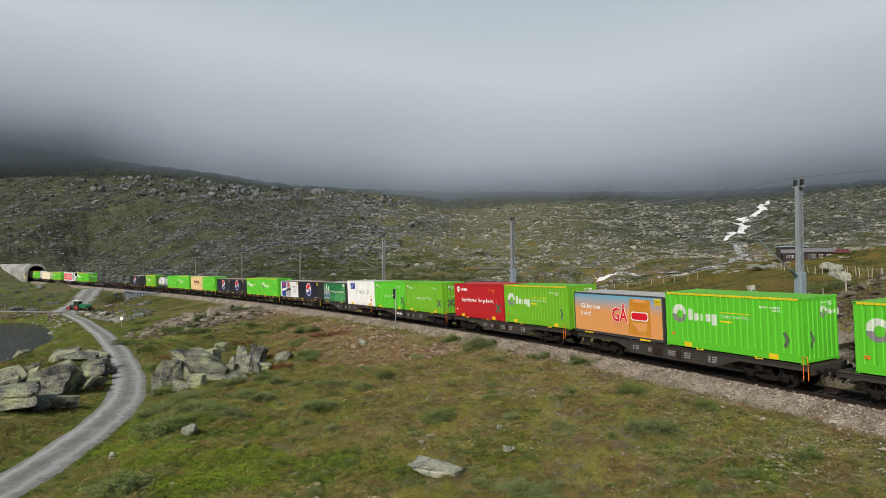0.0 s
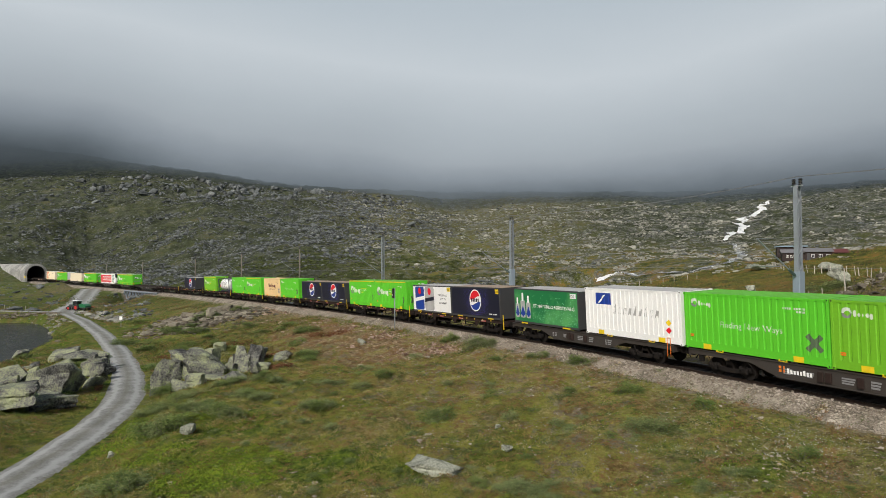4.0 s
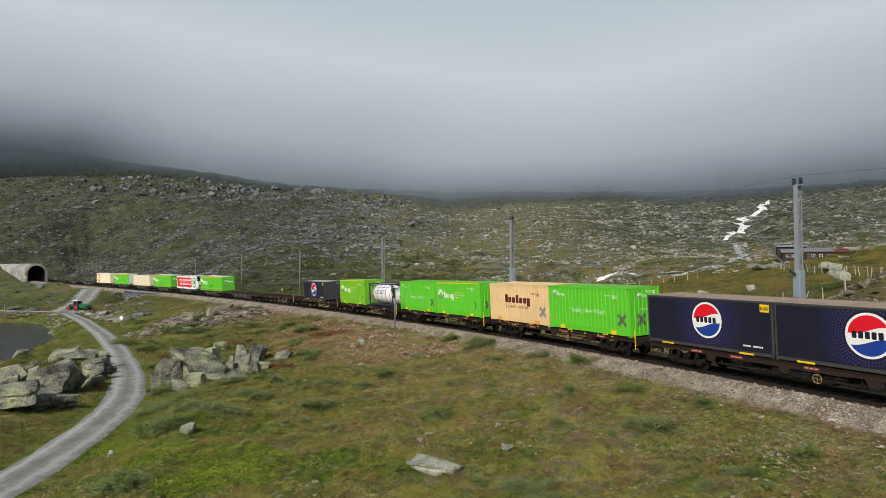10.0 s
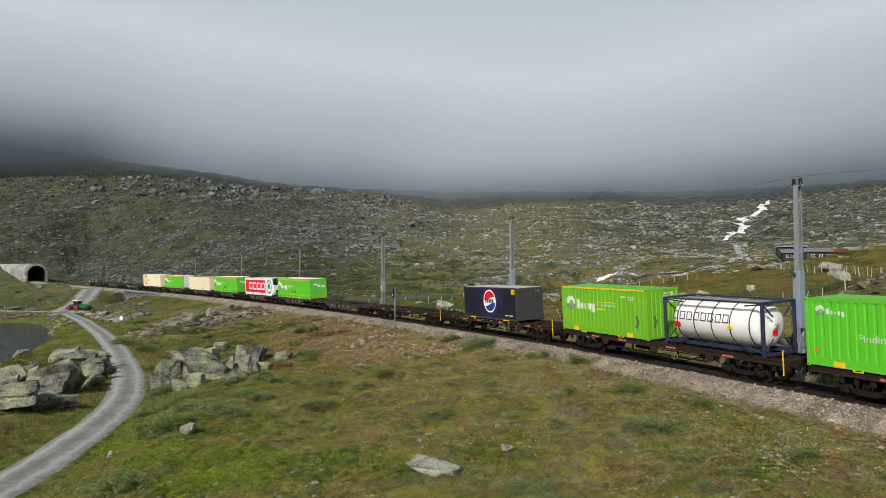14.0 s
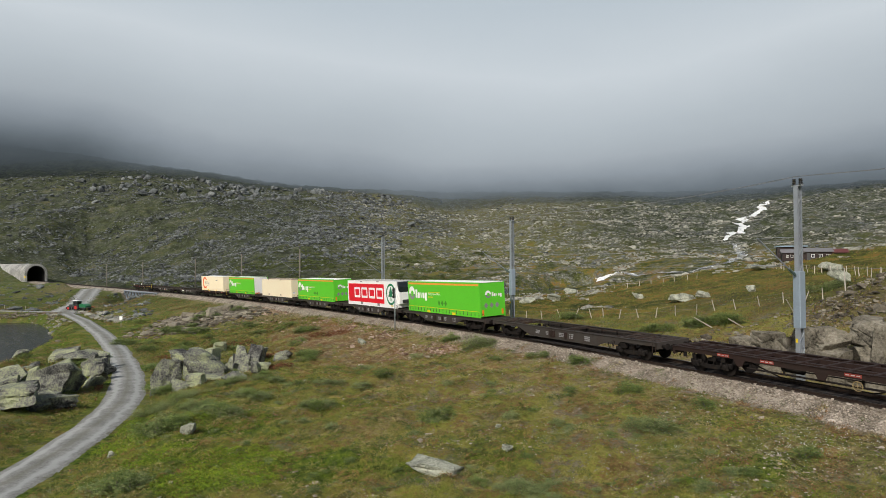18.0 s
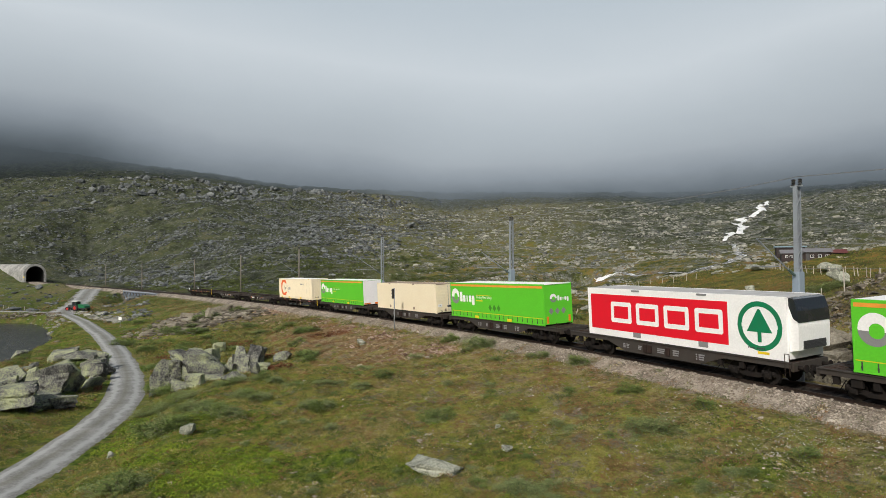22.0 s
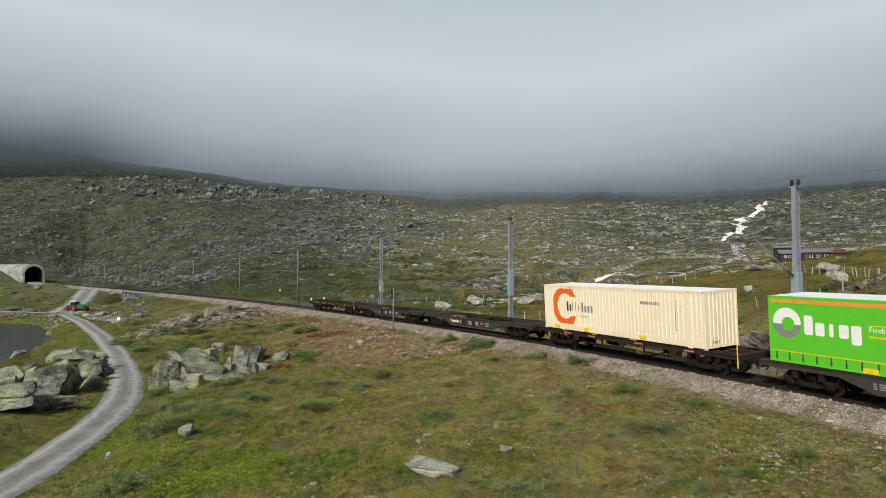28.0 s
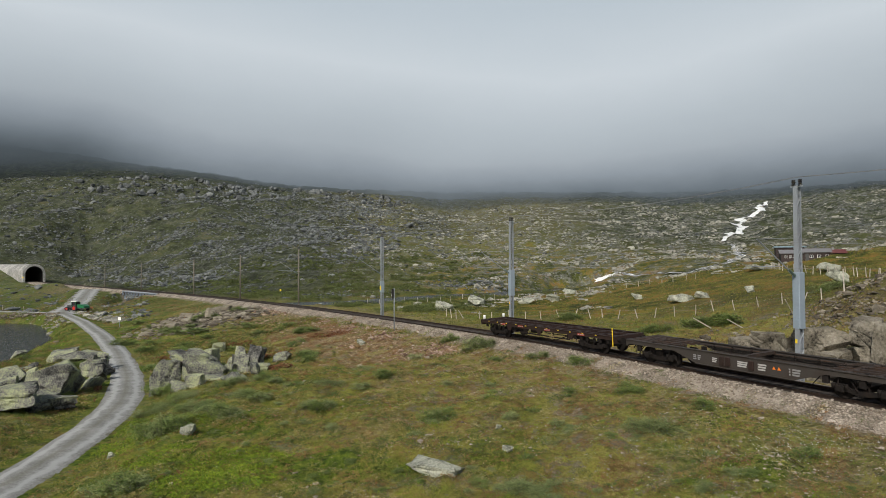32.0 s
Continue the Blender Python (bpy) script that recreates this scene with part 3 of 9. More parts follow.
    # strongest on the left fells, where it also paints in the cloud's shade
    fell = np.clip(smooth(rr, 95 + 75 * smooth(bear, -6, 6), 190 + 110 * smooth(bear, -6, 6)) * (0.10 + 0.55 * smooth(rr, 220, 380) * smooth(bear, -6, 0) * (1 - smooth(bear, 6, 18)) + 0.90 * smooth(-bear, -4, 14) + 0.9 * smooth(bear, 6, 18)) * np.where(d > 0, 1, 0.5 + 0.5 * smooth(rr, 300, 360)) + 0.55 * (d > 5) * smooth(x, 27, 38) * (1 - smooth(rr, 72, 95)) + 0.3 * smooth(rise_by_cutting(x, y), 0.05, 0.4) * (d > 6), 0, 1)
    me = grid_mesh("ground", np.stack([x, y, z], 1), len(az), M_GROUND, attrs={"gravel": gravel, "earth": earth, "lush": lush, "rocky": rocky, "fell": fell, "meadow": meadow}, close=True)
    tagged(new("ground", me), "mountain heath of grass, heather and grey rock", "ground", kind="structure")


build_ground()
road = tagged(new("road", strip("road", ROAD_LINE[ROAD_LINE[:, 1] < 140], 1.36, M_ROADWAY, 0.02, 0.13, 0.12, 17)), "pale grey gravel track winding down the slope", "road", kind="structure")
tagged(new("side_road", strip("side_road", SIDE_LINE, 1.1, M_ROADWAY, 0.024, 0.15, 0.14, 9)), "narrow pale gravel side track", "road", kind="structure")


apron = ROAD_LINE[(ROAD_LINE[:, 1] > 126) & (ROAD_LINE[:, 1] < 192)]
tagged(new("gravel_apron", strip("gravel_apron", apron, 2.9, M_ROADWAY, 0.03, 0.12, 0.5, 9)), "wide pale gravel apron leading up to the line", "road", kind="structure")


# ---------------------------------------------------------------- the railway
def sweep_track(name, profile, s0, s1, step, material, closed=True):
    """A profile of (off, up) pairs drawn along the line, leaning with the cant."""
    c = math.tan(radians(CANT))
    rows = []
    for s in np.arange(s0, s1 + 0.01, step):
        lean = c * min(1.0, max(0.0, (s - 20) / 60))
        rows += [on_track(s, o, u + o * lean) for o, u in profile]
    return grid_mesh(name, np.array([tuple(v) for v in rows]), len(profile), material, smooth_faces=False, close=closed)


BR0, BR1 = 66.0, 93.0               # the ends of the bridge


def build_track():
    profile = [(-3.1, -1.1), (-2.4, -0.62), (-1.8, -0.22), (-0.95, -0.13), (-0.9, -0.22), (0.9, -0.22), (0.95, -0.13), (1.8, -0.22), (2.9, -0.6), (3.7, -1.1)]
    for s0, s1 in ((-330, BR0), (BR1, 500)):
        tagged(new("ballast", sweep_track("ballast", profile, s0, s1, 2, M_BALLAST)), "bed of pale broken stone under the rails", "ballast", kind="structure")
    deck = [(-2.2, -0.5), (-2.2, -0.2), (2.2, -0.2), (2.2, -0.5)]
    tagged(new("bridge_deck", sweep_track("bridge_deck", deck, BR0, BR1, 2, M_GREY)), "narrow grey deck carrying the rails over the creek", "deck", kind="structure")
    tagged(new("track_bed", sweep_track("track_bed", [(-0.9, -0.26), (-0.88, -0.19), (0.88, -0.19), (0.9, -0.26)], -330, 500, 2, M_BED)), "stone between the rails, dark with oil and painted-in shade", "ballast", kind="structure")
    rail = [(-0.07, -0.16), (0.07, -0.16), (0.07, -0.14), (0.012, -0.12), (0.012, -0.04), (0.036, -0.03), (0.036, 0), (-0.036, 0), (-0.036, -0.03), (-0.012, -0.04), (-0.012, -0.12), (-0.07, -0.14)]
    for o in (-0.753, 0.753):
        tagged(new("rail", sweep_track("rail", [(o + a, b) for a, b in rail], -330, 500, 2, M_RAIL)), "rust-brown steel rail on sleepers", "rail", kind="structure")


build_track()


# ---------------------------------------------------------------- cloud hanging over the fells
def cloud_material(name, thin):
    """Cloud that glows with the daylight in it; its lower fringe is torn and thin."""
    m, t, b, node, link = nodes_of(name)
    t.nodes.remove(b)
    out = [n for n in t.nodes if n.type == "OUTPUT_MATERIAL"][0]
    pos = node("ShaderNodeNewGeometry").outputs["Position"]
    hi = node("ShaderNodeAttribute")
    hi.attribute_name = "height"
    n1, mp = node("ShaderNodeTexNoise"), node("ShaderNodeMapping")
    mp.inputs["Scale"].default_value = (1, 1, 2.2)
    link(pos, mp.inputs["Vector"])
    n1.inputs["Scale"].default_value, n1.inputs["Detail"].default_value, n1.inputs["Roughness"].default_value = 0.006, 5, 0.55
    link(mp.outputs[0], n1.inputs["Vector"])
    wob, add = node("ShaderNodeMapRange"), node("ShaderNodeMath")
    wob.inputs[3].default_value, wob.inputs[4].default_value = -0.10, 0.10
    link(n1.outputs["Fac"], wob.inputs[0])
    link(hi.outputs["Fac"], add.inputs[0])
    link(wob.outputs[0], add.inputs[1])

    tone, plus2 = node("ShaderNodeAttribute"), node("ShaderNodeMath")
    tone.attribute_name = "tone"
    link(tone.outputs["Fac"], plus2.inputs[0])
    link(wob.outputs[0], plus2.inputs[1])

    def ramp(stops, source=add):
        r = node("ShaderNodeValToRGB")
        e = r.color_ramp.elements
        while len(e) < len(stops):
            e.new(0.5)
        for i, (p, c) in enumerate(stops):
            e[i].position, e[i].color = p, (c, c, c, 1) if isinstance(c, float) else (*c, 1)
        link(source.outputs[0], r.inputs[0])
        return r.outputs[0]

    alpha = ramp([(0.03, 0.0), (0.09, 0.20 * thin), (0.16, 0.85 * thin), (0.24, 1.0 * thin)])
    col = ramp([(0.0, (0.054, 0.066, 0.075)), (0.09, (0.082, 0.100, 0.114)), (0.16, (0.159, 0.188, 0.214)), (0.25, (0.269, 0.308, 0.346)), (0.37, (0.383, 0.428, 0.468)), (0.54, (0.465, 0.517, 0.560)), (0.76, (0.590, 0.645, 0.690)), (1.0, (0.501, 0.569, 0.627))], plus2)
    em, tr, mx = node("ShaderNodeEmission"), node("ShaderNodeBsdfTransparent"), node("ShaderNodeMixShader")
    link(col, em.inputs[0])
    link(alpha, mx.inputs[0])
    link(tr.outputs[0], mx.inputs[1])
    link(em.outputs[0], mx.inputs[2])
    link(mx.outputs[0], out.inputs[0])
    return m


def build_cloud():
    az = np.radians(np.linspace(-82, 82, 83))
    deg = np.degrees(az)
    low = np.interp(deg, [-80, -36, -26, -20, -10, 0, 10, 25, 36, 80], [240, 172, 150, 138, 118, 100, 106, 112, 116, 130]) / 1100 - 0.035
    crest = np.interp(deg, CREST_AZ, CREST) * np.cos(np.minimum(np.abs(az), 1.0)) / 1100
    top = 467 / 1100
    thick, thin = cloud_material("cloud_bank", 1.0), cloud_material("thin_cloud", 0.62)
    for r in (565.0, 600.0, 640.0, 685.0, 900.0):
        last = r > 800
        foot = low - 0.018 if last else crest - 0.024 - 0.012 * smooth(deg, -22, -10)
        shade = low - 0.018 + 0.030 * smooth(-deg, 20, 32) + 0.012 * smooth(deg, -20, -6)
        xyz, h, tn = [], [], []
        for u in np.linspace(0, 1, 49):
            el = (foot - 0.06) + u * (0.62 - foot + 0.06)
            xyz += [(r * math.sin(a), r * math.cos(a), EYE_Z + r * q) for a, q in zip(az, el)]
            h += list(np.clip((el - foot) / (top - foot), 0, 1.2))
            tn += list(np.clip((el - shade) / (top - shade), 0, 1.2) + 0.13 * np.exp(-((deg - 12) / 15) ** 2) * smooth(el, 0.10, 0.20) * (1 - 0.6 * smooth(el, 0.30, 0.42)))
        me = grid_mesh("cloud", np.array(xyz), len(az), thick if last else thin, attrs={"height": h, "tone": tn})
        tagged(new("backdrop", me), "low grey cloud hanging over the fells", "cloud", kind="structure")


build_cloud()


# ---------------------------------------------------------------- tunnel mouth
def arch(half, spring, base, n=14):
    pts = [(-half, base)] + [(-half * math.cos(math.pi * i / n), spring + half * math.sin(math.pi * i / n)) for i in range(n + 1)] + [(half, base)]
    return pts


def build_tunnel():
    t = thing("rail_tunnel", "grey concrete snow gallery with an arched mouth", "tunnel", kind="structure")
    outer, inner = arch(4.0, 3.3, -2.2, 22), arch(3.25, 3.2, -0.6, 22)
    n = len(outer)
    rows = []
    ss = [MOUTH, MOUTH - 0.6] + list(np.arange(MOUTH - 4, -170, -4)) + [-210, -270, -330, -420]
    for s in ss:
        rows += [on_track(s, o, u) for o, u in outer]
    part("shell", grid_mesh("shell", np.array([tuple(v) for v in rows]), n, M_CONCRETE), M_CONCRETE, t)
    rows = []
    for s in ss:
        rows += [on_track(s - 0.01, o, u) for o, u in inner]
    part("lining", grid_mesh("lining", np.array([tuple(v) for v in rows]), n, M_DARK, smooth_faces=False), M_DARK, t, "near-black lining")
    bm = B()
    a = [bm.verts.new(on_track(MOUTH, o, u)) for o, u in outer]
    b = [bm.verts.new(on_track(MOUTH, o, u)) for o, u in inner]
    c = [bm.verts.new(on_track(MOUTH + 0.35, o * 1.02, u * 1.01)) for o, u in outer]
    d = [bm.verts.new(on_track(MOUTH + 0.35, o, u)) for o, u in inner]
    for i in range(n - 1):
        bm.faces.new((c[i], c[i + 1], d[i + 1], d[i]))
        bm.faces.new((a[i], a[i + 1], c[i + 1], c[i]))
        bm.faces.new((b[i], d[i], d[i + 1], b[i + 1]))
    part("portal_ring", bm, M_CONCRETE, t)
    bm = B()
    p = on_track(-420, 0, 0)
    box(bm, -0.2, 0.2, -4, 4, -1, 7, Matrix.Translation(p) @ Matrix.Rotation(heading(-420), 4, "Z"))
    part("end_wall", bm, M_DARK, t)


build_tunnel()


# ---------------------------------------------------------------- bridge
def build_bridge():
    t = thing("rail_bridge", "short blue-grey steel truss bridge on stone piers", "bridge")
    s0, s1, n = BR0, BR1, 12
    M_TRUSS = plain("blue_grey_truss_paint", (0.30, 0.35, 0.41), 0.5, 0.2, 0.3, 1.0)
    for o in (-2.45, 2.45):
        pts = np.linspace(s0, s1, n)
        bm = B()
        for a, b in zip(pts, pts[1:]):
            rod(bm, on_track(a, o, -0.35), on_track(b, o, -0.35), 0.14, 6)
        chord = part("top_chord", bm, M_TRUSS, t)
        bm = B()
        for a, b in zip(pts, pts[1:]):
            rod(bm, on_track(a, o, -2.45), on_track(b, o, -2.45), 0.14, 6)
        part("bottom_chord", bm, M_TRUSS, t)
        for i, a in enumerate(pts):
            bm = B()
            rod(bm, on_track(a, o, -2.45), on_track(a, o, -0.35), 0.09, 6)
            part("upright", bm, M_TRUSS, t)
            if i < n - 1:
                bm = B()
                rod(bm, on_track(a, o, -0.35), on_track(pts[i + 1], o, -2.45), 0.08, 6)
                part("diagonal", bm, M_TRUSS, t)
    for i, a in enumerate(np.linspace(s0, s1, 11)):
        bm = B()
        rod(bm, on_track(a, -2.3, -0.6), on_track(a, 2.3, -0.6), 0.12, 6)
        part("cross_girder", bm, M_TRUSS, t)
    for s in (BR0 - 0.6, 79.0):
        bm = B()
        box(bm, -1.0, 1.0, -2.9, 2.9, -7.5, -2.5, Matrix.Translation(on_track(s)) @ Matrix.Rotation(heading(s), 4, "Z"), 0.15)
        part("pier", bm, M_GRANITE, t, "rough stone abutment")


build_bridge()


# ---------------------------------------------------------------- masts and wires
MASTS = [246.6, 220.3, 192.8, 163.0, 133.8, 104.6, 64.3, 30.5]
MAST_TOP = [9.6, 9.6, 9.6, 9.0, 8.7, 8.2, 7.6, 7.1]


def build_mast(s, top, box_on, steel):
    o = 3.05
    base = on_track(s, o)
    m = Matrix.Translation(base) @ Matrix.Rotation(heading(s), 4, "Z")
    t = thing("catenary_mast", "grey lattice steel catenary mast with arm" if steel else "slender grey catenary mast beside the line", "mast", "catenary masts", m)
    mat = M_GALV if steel else M_TIMBER
    lo = land_at(base.x, base.y) - base.z - 0.3
    bm = B()
    box(bm, -0.45, 0.45, -0.4, 0.4, lo - 0.3, lo + 0.45, chamfer=0.05)
    part("footing", bm, M_CONCRETE, t, "concrete footing")
    if steel:
        w0, w1, dp = 0.13, 0.10, 0.17
        quad = ((3, 2, 1, 0), (4, 5, 6, 7), (0, 1, 5, 4), (1, 2, 6, 5), (2, 3, 7, 6), (3, 0, 4, 7))
        for sy in (-1, 1):
            bm = B()
            for cx, half, y0, y1 in ((0.0, 1.0, 0.0, 0.014), (-0.93, 0.07, -0.07, 0.0), (0.93, 0.07, -0.07, 0.0)):
                v = [bm.verts.new((cx * w + half * w * a, sy * (dp + q), z)) for z, w in ((lo + 0.3, w0), (top, w1)) for a, q in ((-1, y0), (1, y0), (1, y1), (-1, y1))]
                for f in quad:
                    bm.faces.new([v[i] for i in (f if sy > 0 else f[::-1])])
            part("channel", bm, mat, t)
        n = 24
        zs = np.linspace(lo + 0.5, top - 0.1, n)
        for sx in (-1, 1):
            for i in range(n - 1):
                w = w0 - (w0 - w1) * i / n
                sg = sx if i % 2 else -sx
                bm = B()
                rod(bm, (sx * w, -sg * dp, zs[i]), (sx * w, sg * dp, zs[i + 1]), 0.022, 5)
                part("lacing_bar", bm, mat, t)
    else:
        bm = B()
        rod(bm, (0, 0, lo), (0, 0, top), 0.15, 10, 0.11)
        part("pole", bm, mat, t)
    if box_on:
        bm = B()
        box(bm, -0.20, 0.20, -0.23, 0.23, box_on[0], box_on[1], chamfer=0.03)
        part("switch_cabinet", bm, plain("blue_grey_cabinet", (0.30, 0.37, 0.44), 0.45, 0.2, 0.2, 1.0), t, "blue-grey cable casing")
        bm = B()
        if s < 200:
            box(bm, -0.17, 0.17, -0.25, -0.232, box_on[0] + 0.3, box_on[0] + 0.85)
        else:
            box(bm, -0.10, 0.02, -0.206, -0.190, box_on[0] - 0.75, box_on[0] - 0.55)
        part("number_plate", bm, M_YELLOW, t, "yellow plate")
    # head with two black insulators and a spur
    bm = B()
    box(bm, -0.30, 0.30, -0.06, 0.06, top - 0.02, top + 0.06)
    part("head_arm", bm, mat, t)
    for y in (-0.18, 0.18):
        bm = B()
        for k in range(4):
            rod(bm, (y, 0, top + 0.06 + k * 0.085), (y, 0, top + 0.125 + k * 0.085), 0.11, 8, 0.075)
        part("insulator", bm, M_BLACK, t, "black insulator")
    # cantilever to the wire above the track
    wz = 5.35
    bm = B()
    rod(bm, (0, -0.2, 4.95), (0, -3.15, 6.85), 0.035, 6)
    rod(bm, (0, -0.2, 6.95), (0, -3.15, 6.85), 0.012, 5)
    rod(bm, (0, -1.5, wz + 0.12), (0, -3.6, wz + 0.16), 0.025, 6)
    rod(bm, (0, -1.5, wz + 0.12), (0, -1.1, 5.53), 0.02, 6)
    arm = part("cantilever", bm, M_GALV, t)
    bm = B()
    for k in range(5):
        rod(bm, (0, -0.30 - k * 0.1, 5.014 + k * 0.0644), (0, -0.36 - k * 0.1, 5.053 + k * 0.0644), 0.075, 8)
    part("insulator", bm, plain("green_glass_insulator", (0.06, 0.10, 0.09), 0.3), arm, "greenish insulator")


for i, (s, top) in enumerate(zip(MASTS, MAST_TOP)):
    build_mast(s, top, {0: (2.3, 5.2), 1: (3.0, 5.3), 2: (2.6, 4.0)}.get(i), i < 3)


def build_wires():
    ends = [275.0] + MASTS + [-40.0]
    tops = [10.0] + MAST_TOP + [7.6]
    for name, o, up, sag, r in (("feeder_wire", 2.95, 0.5, 0.5, 0.013), ("feeder_wire", 3.15, 0.5, 0.5, 0.013), ("messenger_wire", 0.2, None, 0.45, 0.008), ("contact_wire", 0.0, None, 0.0, 0.008)):
        bm = B()
        for (a, ta), (b, tb) in zip(zip(ends, tops), list(zip(ends, tops))[1:]):
            prev = None
            for k in range(9):
                f = k / 8
                s = a + (b - a) * f
                z = (ta + (tb - ta) * f + up) if up else (6.72 if name == "messenger_wire" else 5.4)
                p = on_track(s, o, z - sag * 4 * f * (1 - f))
                if prev:
                    rod(bm, prev, p, r, 4, caps=False)
                prev = p
        tagged(part(name, bm, M_WIRE), "thin grey overhead wire along the track", "wire", "overhead wires")


build_wires()


def build_signal():
    p = on_track(208.3, -2.9)
    z = land_at(p.x, p.y)
    t = thing("rail_signal", "slim grey signal post with a black lamp head", "signal", m=Matrix.Translation((p.x, p.y, z)) @ Matrix.Rotation(heading(208.3), 4, "Z"))
    h = p.z + 3.55 - z
    bm = B()
    rod(bm, (0, 0, -0.2), (0, 0, h), 0.06, 8)
    part("post", bm, M_GALV, t)
    bm = B()
    box(bm, -0.09, 0.09, -0.26, -0.06, h - 1.05, h - 0.05, chamfer=0.03)
    head = part("lamp_head", bm, M_BLACK, t, "black lamp head")
    for k in range(3):
        bm = B()
        rod(bm, (-0.09, -0.16, h - 0.88 + k * 0.32), (-0.22, -0.16, h - 0.88 + k * 0.32), 0.07, 10)
        part("lamp_hood", bm, M_BLACK, head)
    bm = B()
    box(bm, -0.005, 0.02, -0.30, -0.06, h - 0.80, h - 0.62)
    part("plate", bm, M_WHITE, t)


build_signal()


# ---------------------------------------------------------------- stones
def ball(level):
    bm = B()
    bmesh.ops.create_icosphere(bm, subdivisions=level, radius=1.0)
    v = np.array([tuple(p.co) for p in bm.verts])
    f = np.array([[p.index for p in q.verts] for q in bm.faces])
    bm.free()
    return v, f


BALL = {k: ball(k) for k in (1, 2)}


def blocky():
    """A cube with a fine grid on it, its corners a little drawn in."""
    bm = B()
    bmesh.ops.create_cube(bm, size=2.0)
    bmesh.ops.subdivide_edges(bm, edges=bm.edges[:], cuts=12, use_grid_fill=True)
    v = np.array([tuple(p.co) for p in bm.verts])
    f = [[p.index for p in q.verts] for q in bm.faces]
    bm.free()
    v = v * (0.72 + 0.28 / np.linalg.norm(v, axis=1)[:, None])
    return v, f


BLOCK = blocky()


def block_shape(rng, cuts=8, rough=0.05, sharp=False):
    """A split boulder: a block cut by planes, with a rough skin."""
    v = (BLOCK[0] / np.abs(BLOCK[0]).max(1)[:, None] if sharp else BLOCK[0]).copy()
    for k in range(cuts):
        n = rng.normal(size=3)
        n /= np.linalg.norm(n)
        v -= np.maximum(v @ n - (rng.uniform(0.55, 0.98) if sharp else rng.uniform(0.62, 1.05)), 0)[:, None] * n
    for k in range(3 if sharp else 0):                 # slipped along cracks
        n, u = rng.normal(size=3), rng.normal(size=3)
        n /= np.linalg.norm(n)
        u -= n * (u @ n)
        u /= np.linalg.norm(u)
        side = v @ n - rng.uniform(-0.5, 0.5)
        v = v + np.where(side > 0, 1, 0)[:, None] * u * rng.uniform(0.05, 0.14)
        v = v - v * (0.07 * np.exp(-(side / 0.09) ** 2))[:, None]
    for size, amount in ((1.3, rough), (0.45, rough * 0.45), (0.22, rough * 0.3)):
        v = v + amount * np.stack([waves(v[:, (i + 1) % 3] + rng.uniform(0, 50), v[:, (i + 2) % 3], size, 40 + i) for i in range(3)], 1)
    return v / np.abs(v).max(0)


def stone_shape(level, rng, cuts=9, rough=0.05):
    """An angular stone within a unit ball: a ball cut by planes."""
    v = BALL[level][0].copy()
    for k in range(cuts):
        n = rng.normal(size=3)
        n /= np.linalg.norm(n)
        over = np.maximum(v @ n - rng.uniform(0.42, 0.8), 0)
        v -= over[:, None] * n
    v += rough * np.stack([waves(v[:, (i + 1) % 3] * 3 + rng.uniform(0, 50), v[:, (i + 2) % 3] * 3, 2.0, 40 + i) for i in range(3)], 1) * 0.6
    m = np.abs(v).max(0)
    return v / m


def boulder(x, y, w, h, seed,  deep=None, label="grey granite boulder with pale lichen", yaw=None, sink=0.12):
    rng = np.random.RandomState(seed)
    gap, _ = near_line(np.array([x]), np.array([y]), ROAD_LINE)
    if gap[0] < 1.6 + w * 0.5:                      # keep the road clear
        k = int(((ROAD_LINE[:, 0] - x) ** 2 + (ROAD_LINE[:, 1] - y) ** 2).argmin())
        x += math.copysign(1.6 + w * 0.5 - gap[0], x - ROAD_LINE[k, 0])
    v = block_shape(rng, 13 if w > 3 else 8, 0.035, True)
    v = v * np.array([w / 2, (deep or w * rng.uniform(0.7, 0.95)) / 2, h / 2 * (1 + sink)])
    a = rng.uniform(-0.5, 0.5) if yaw is None else yaw
    c, s = math.cos(a), math.sin(a)
    v[:, 2] += rng.uniform(-0.22, 0.22) * v[:, 0]
    v = np.stack([v[:, 0] * c - v[:, 1] * s, v[:, 0] * s + v[:, 1] * c, v[:, 2] + h / 2 * (1 - sink)], 1)
    me = bpy.data.meshes.new("boulder")
    me.from_pydata(v.tolist(), [], BLOCK[1])
    me.materials.append(M_GRANITE)
    ob = new("boulder", me)
    ob.location = (x, y + (deep or w * 0.8) * 0.35, land_at(x, y + (deep or w * 0.8) * 0.35) - 0.05)
    return tagged(ob, label, "boulder", "boulders")


def stones(name, places, sizes, level, material, label, seed, flat=0.7, sink=0.35, kinds=10, category="stones"):
    """Very many stones as one piece of stuff."""
    rng = np.random.RandomState(seed)
    shapes = [stone_shape(level, rng, 6, 0.0) for _ in range(kinds)]
    faces = BALL[level][1]
    nv = len(BALL[level][0])
    vs, fs = [], []
    for i, ((x, y, z), s) in enumerate(zip(places, sizes)):
        a = rng.uniform(0, 6.28)
        c, q = math.cos(a), math.sin(a)
        v = shapes[rng.randint(kinds)] * s * np.array([rng.uniform(0.7, 1.2), rng.uniform(0.7, 1.2), flat * rng.uniform(0.6, 1.1)])
        vs.append(np.stack([v[:, 0] * c - v[:, 1] * q + x, v[:, 0] * q + v[:, 1] * c + y, v[:, 2] + z + s * flat * (1 - 2 * sink)], 1))
        fs.append(faces + i * nv)
    me = bpy.data.meshes.new(name)
    me.from_pydata(np.concatenate(vs).tolist(), [], np.concatenate(fs).tolist())
    me.materials.append(material)
    return tagged(new(name, me), label, category, kind="stuff")


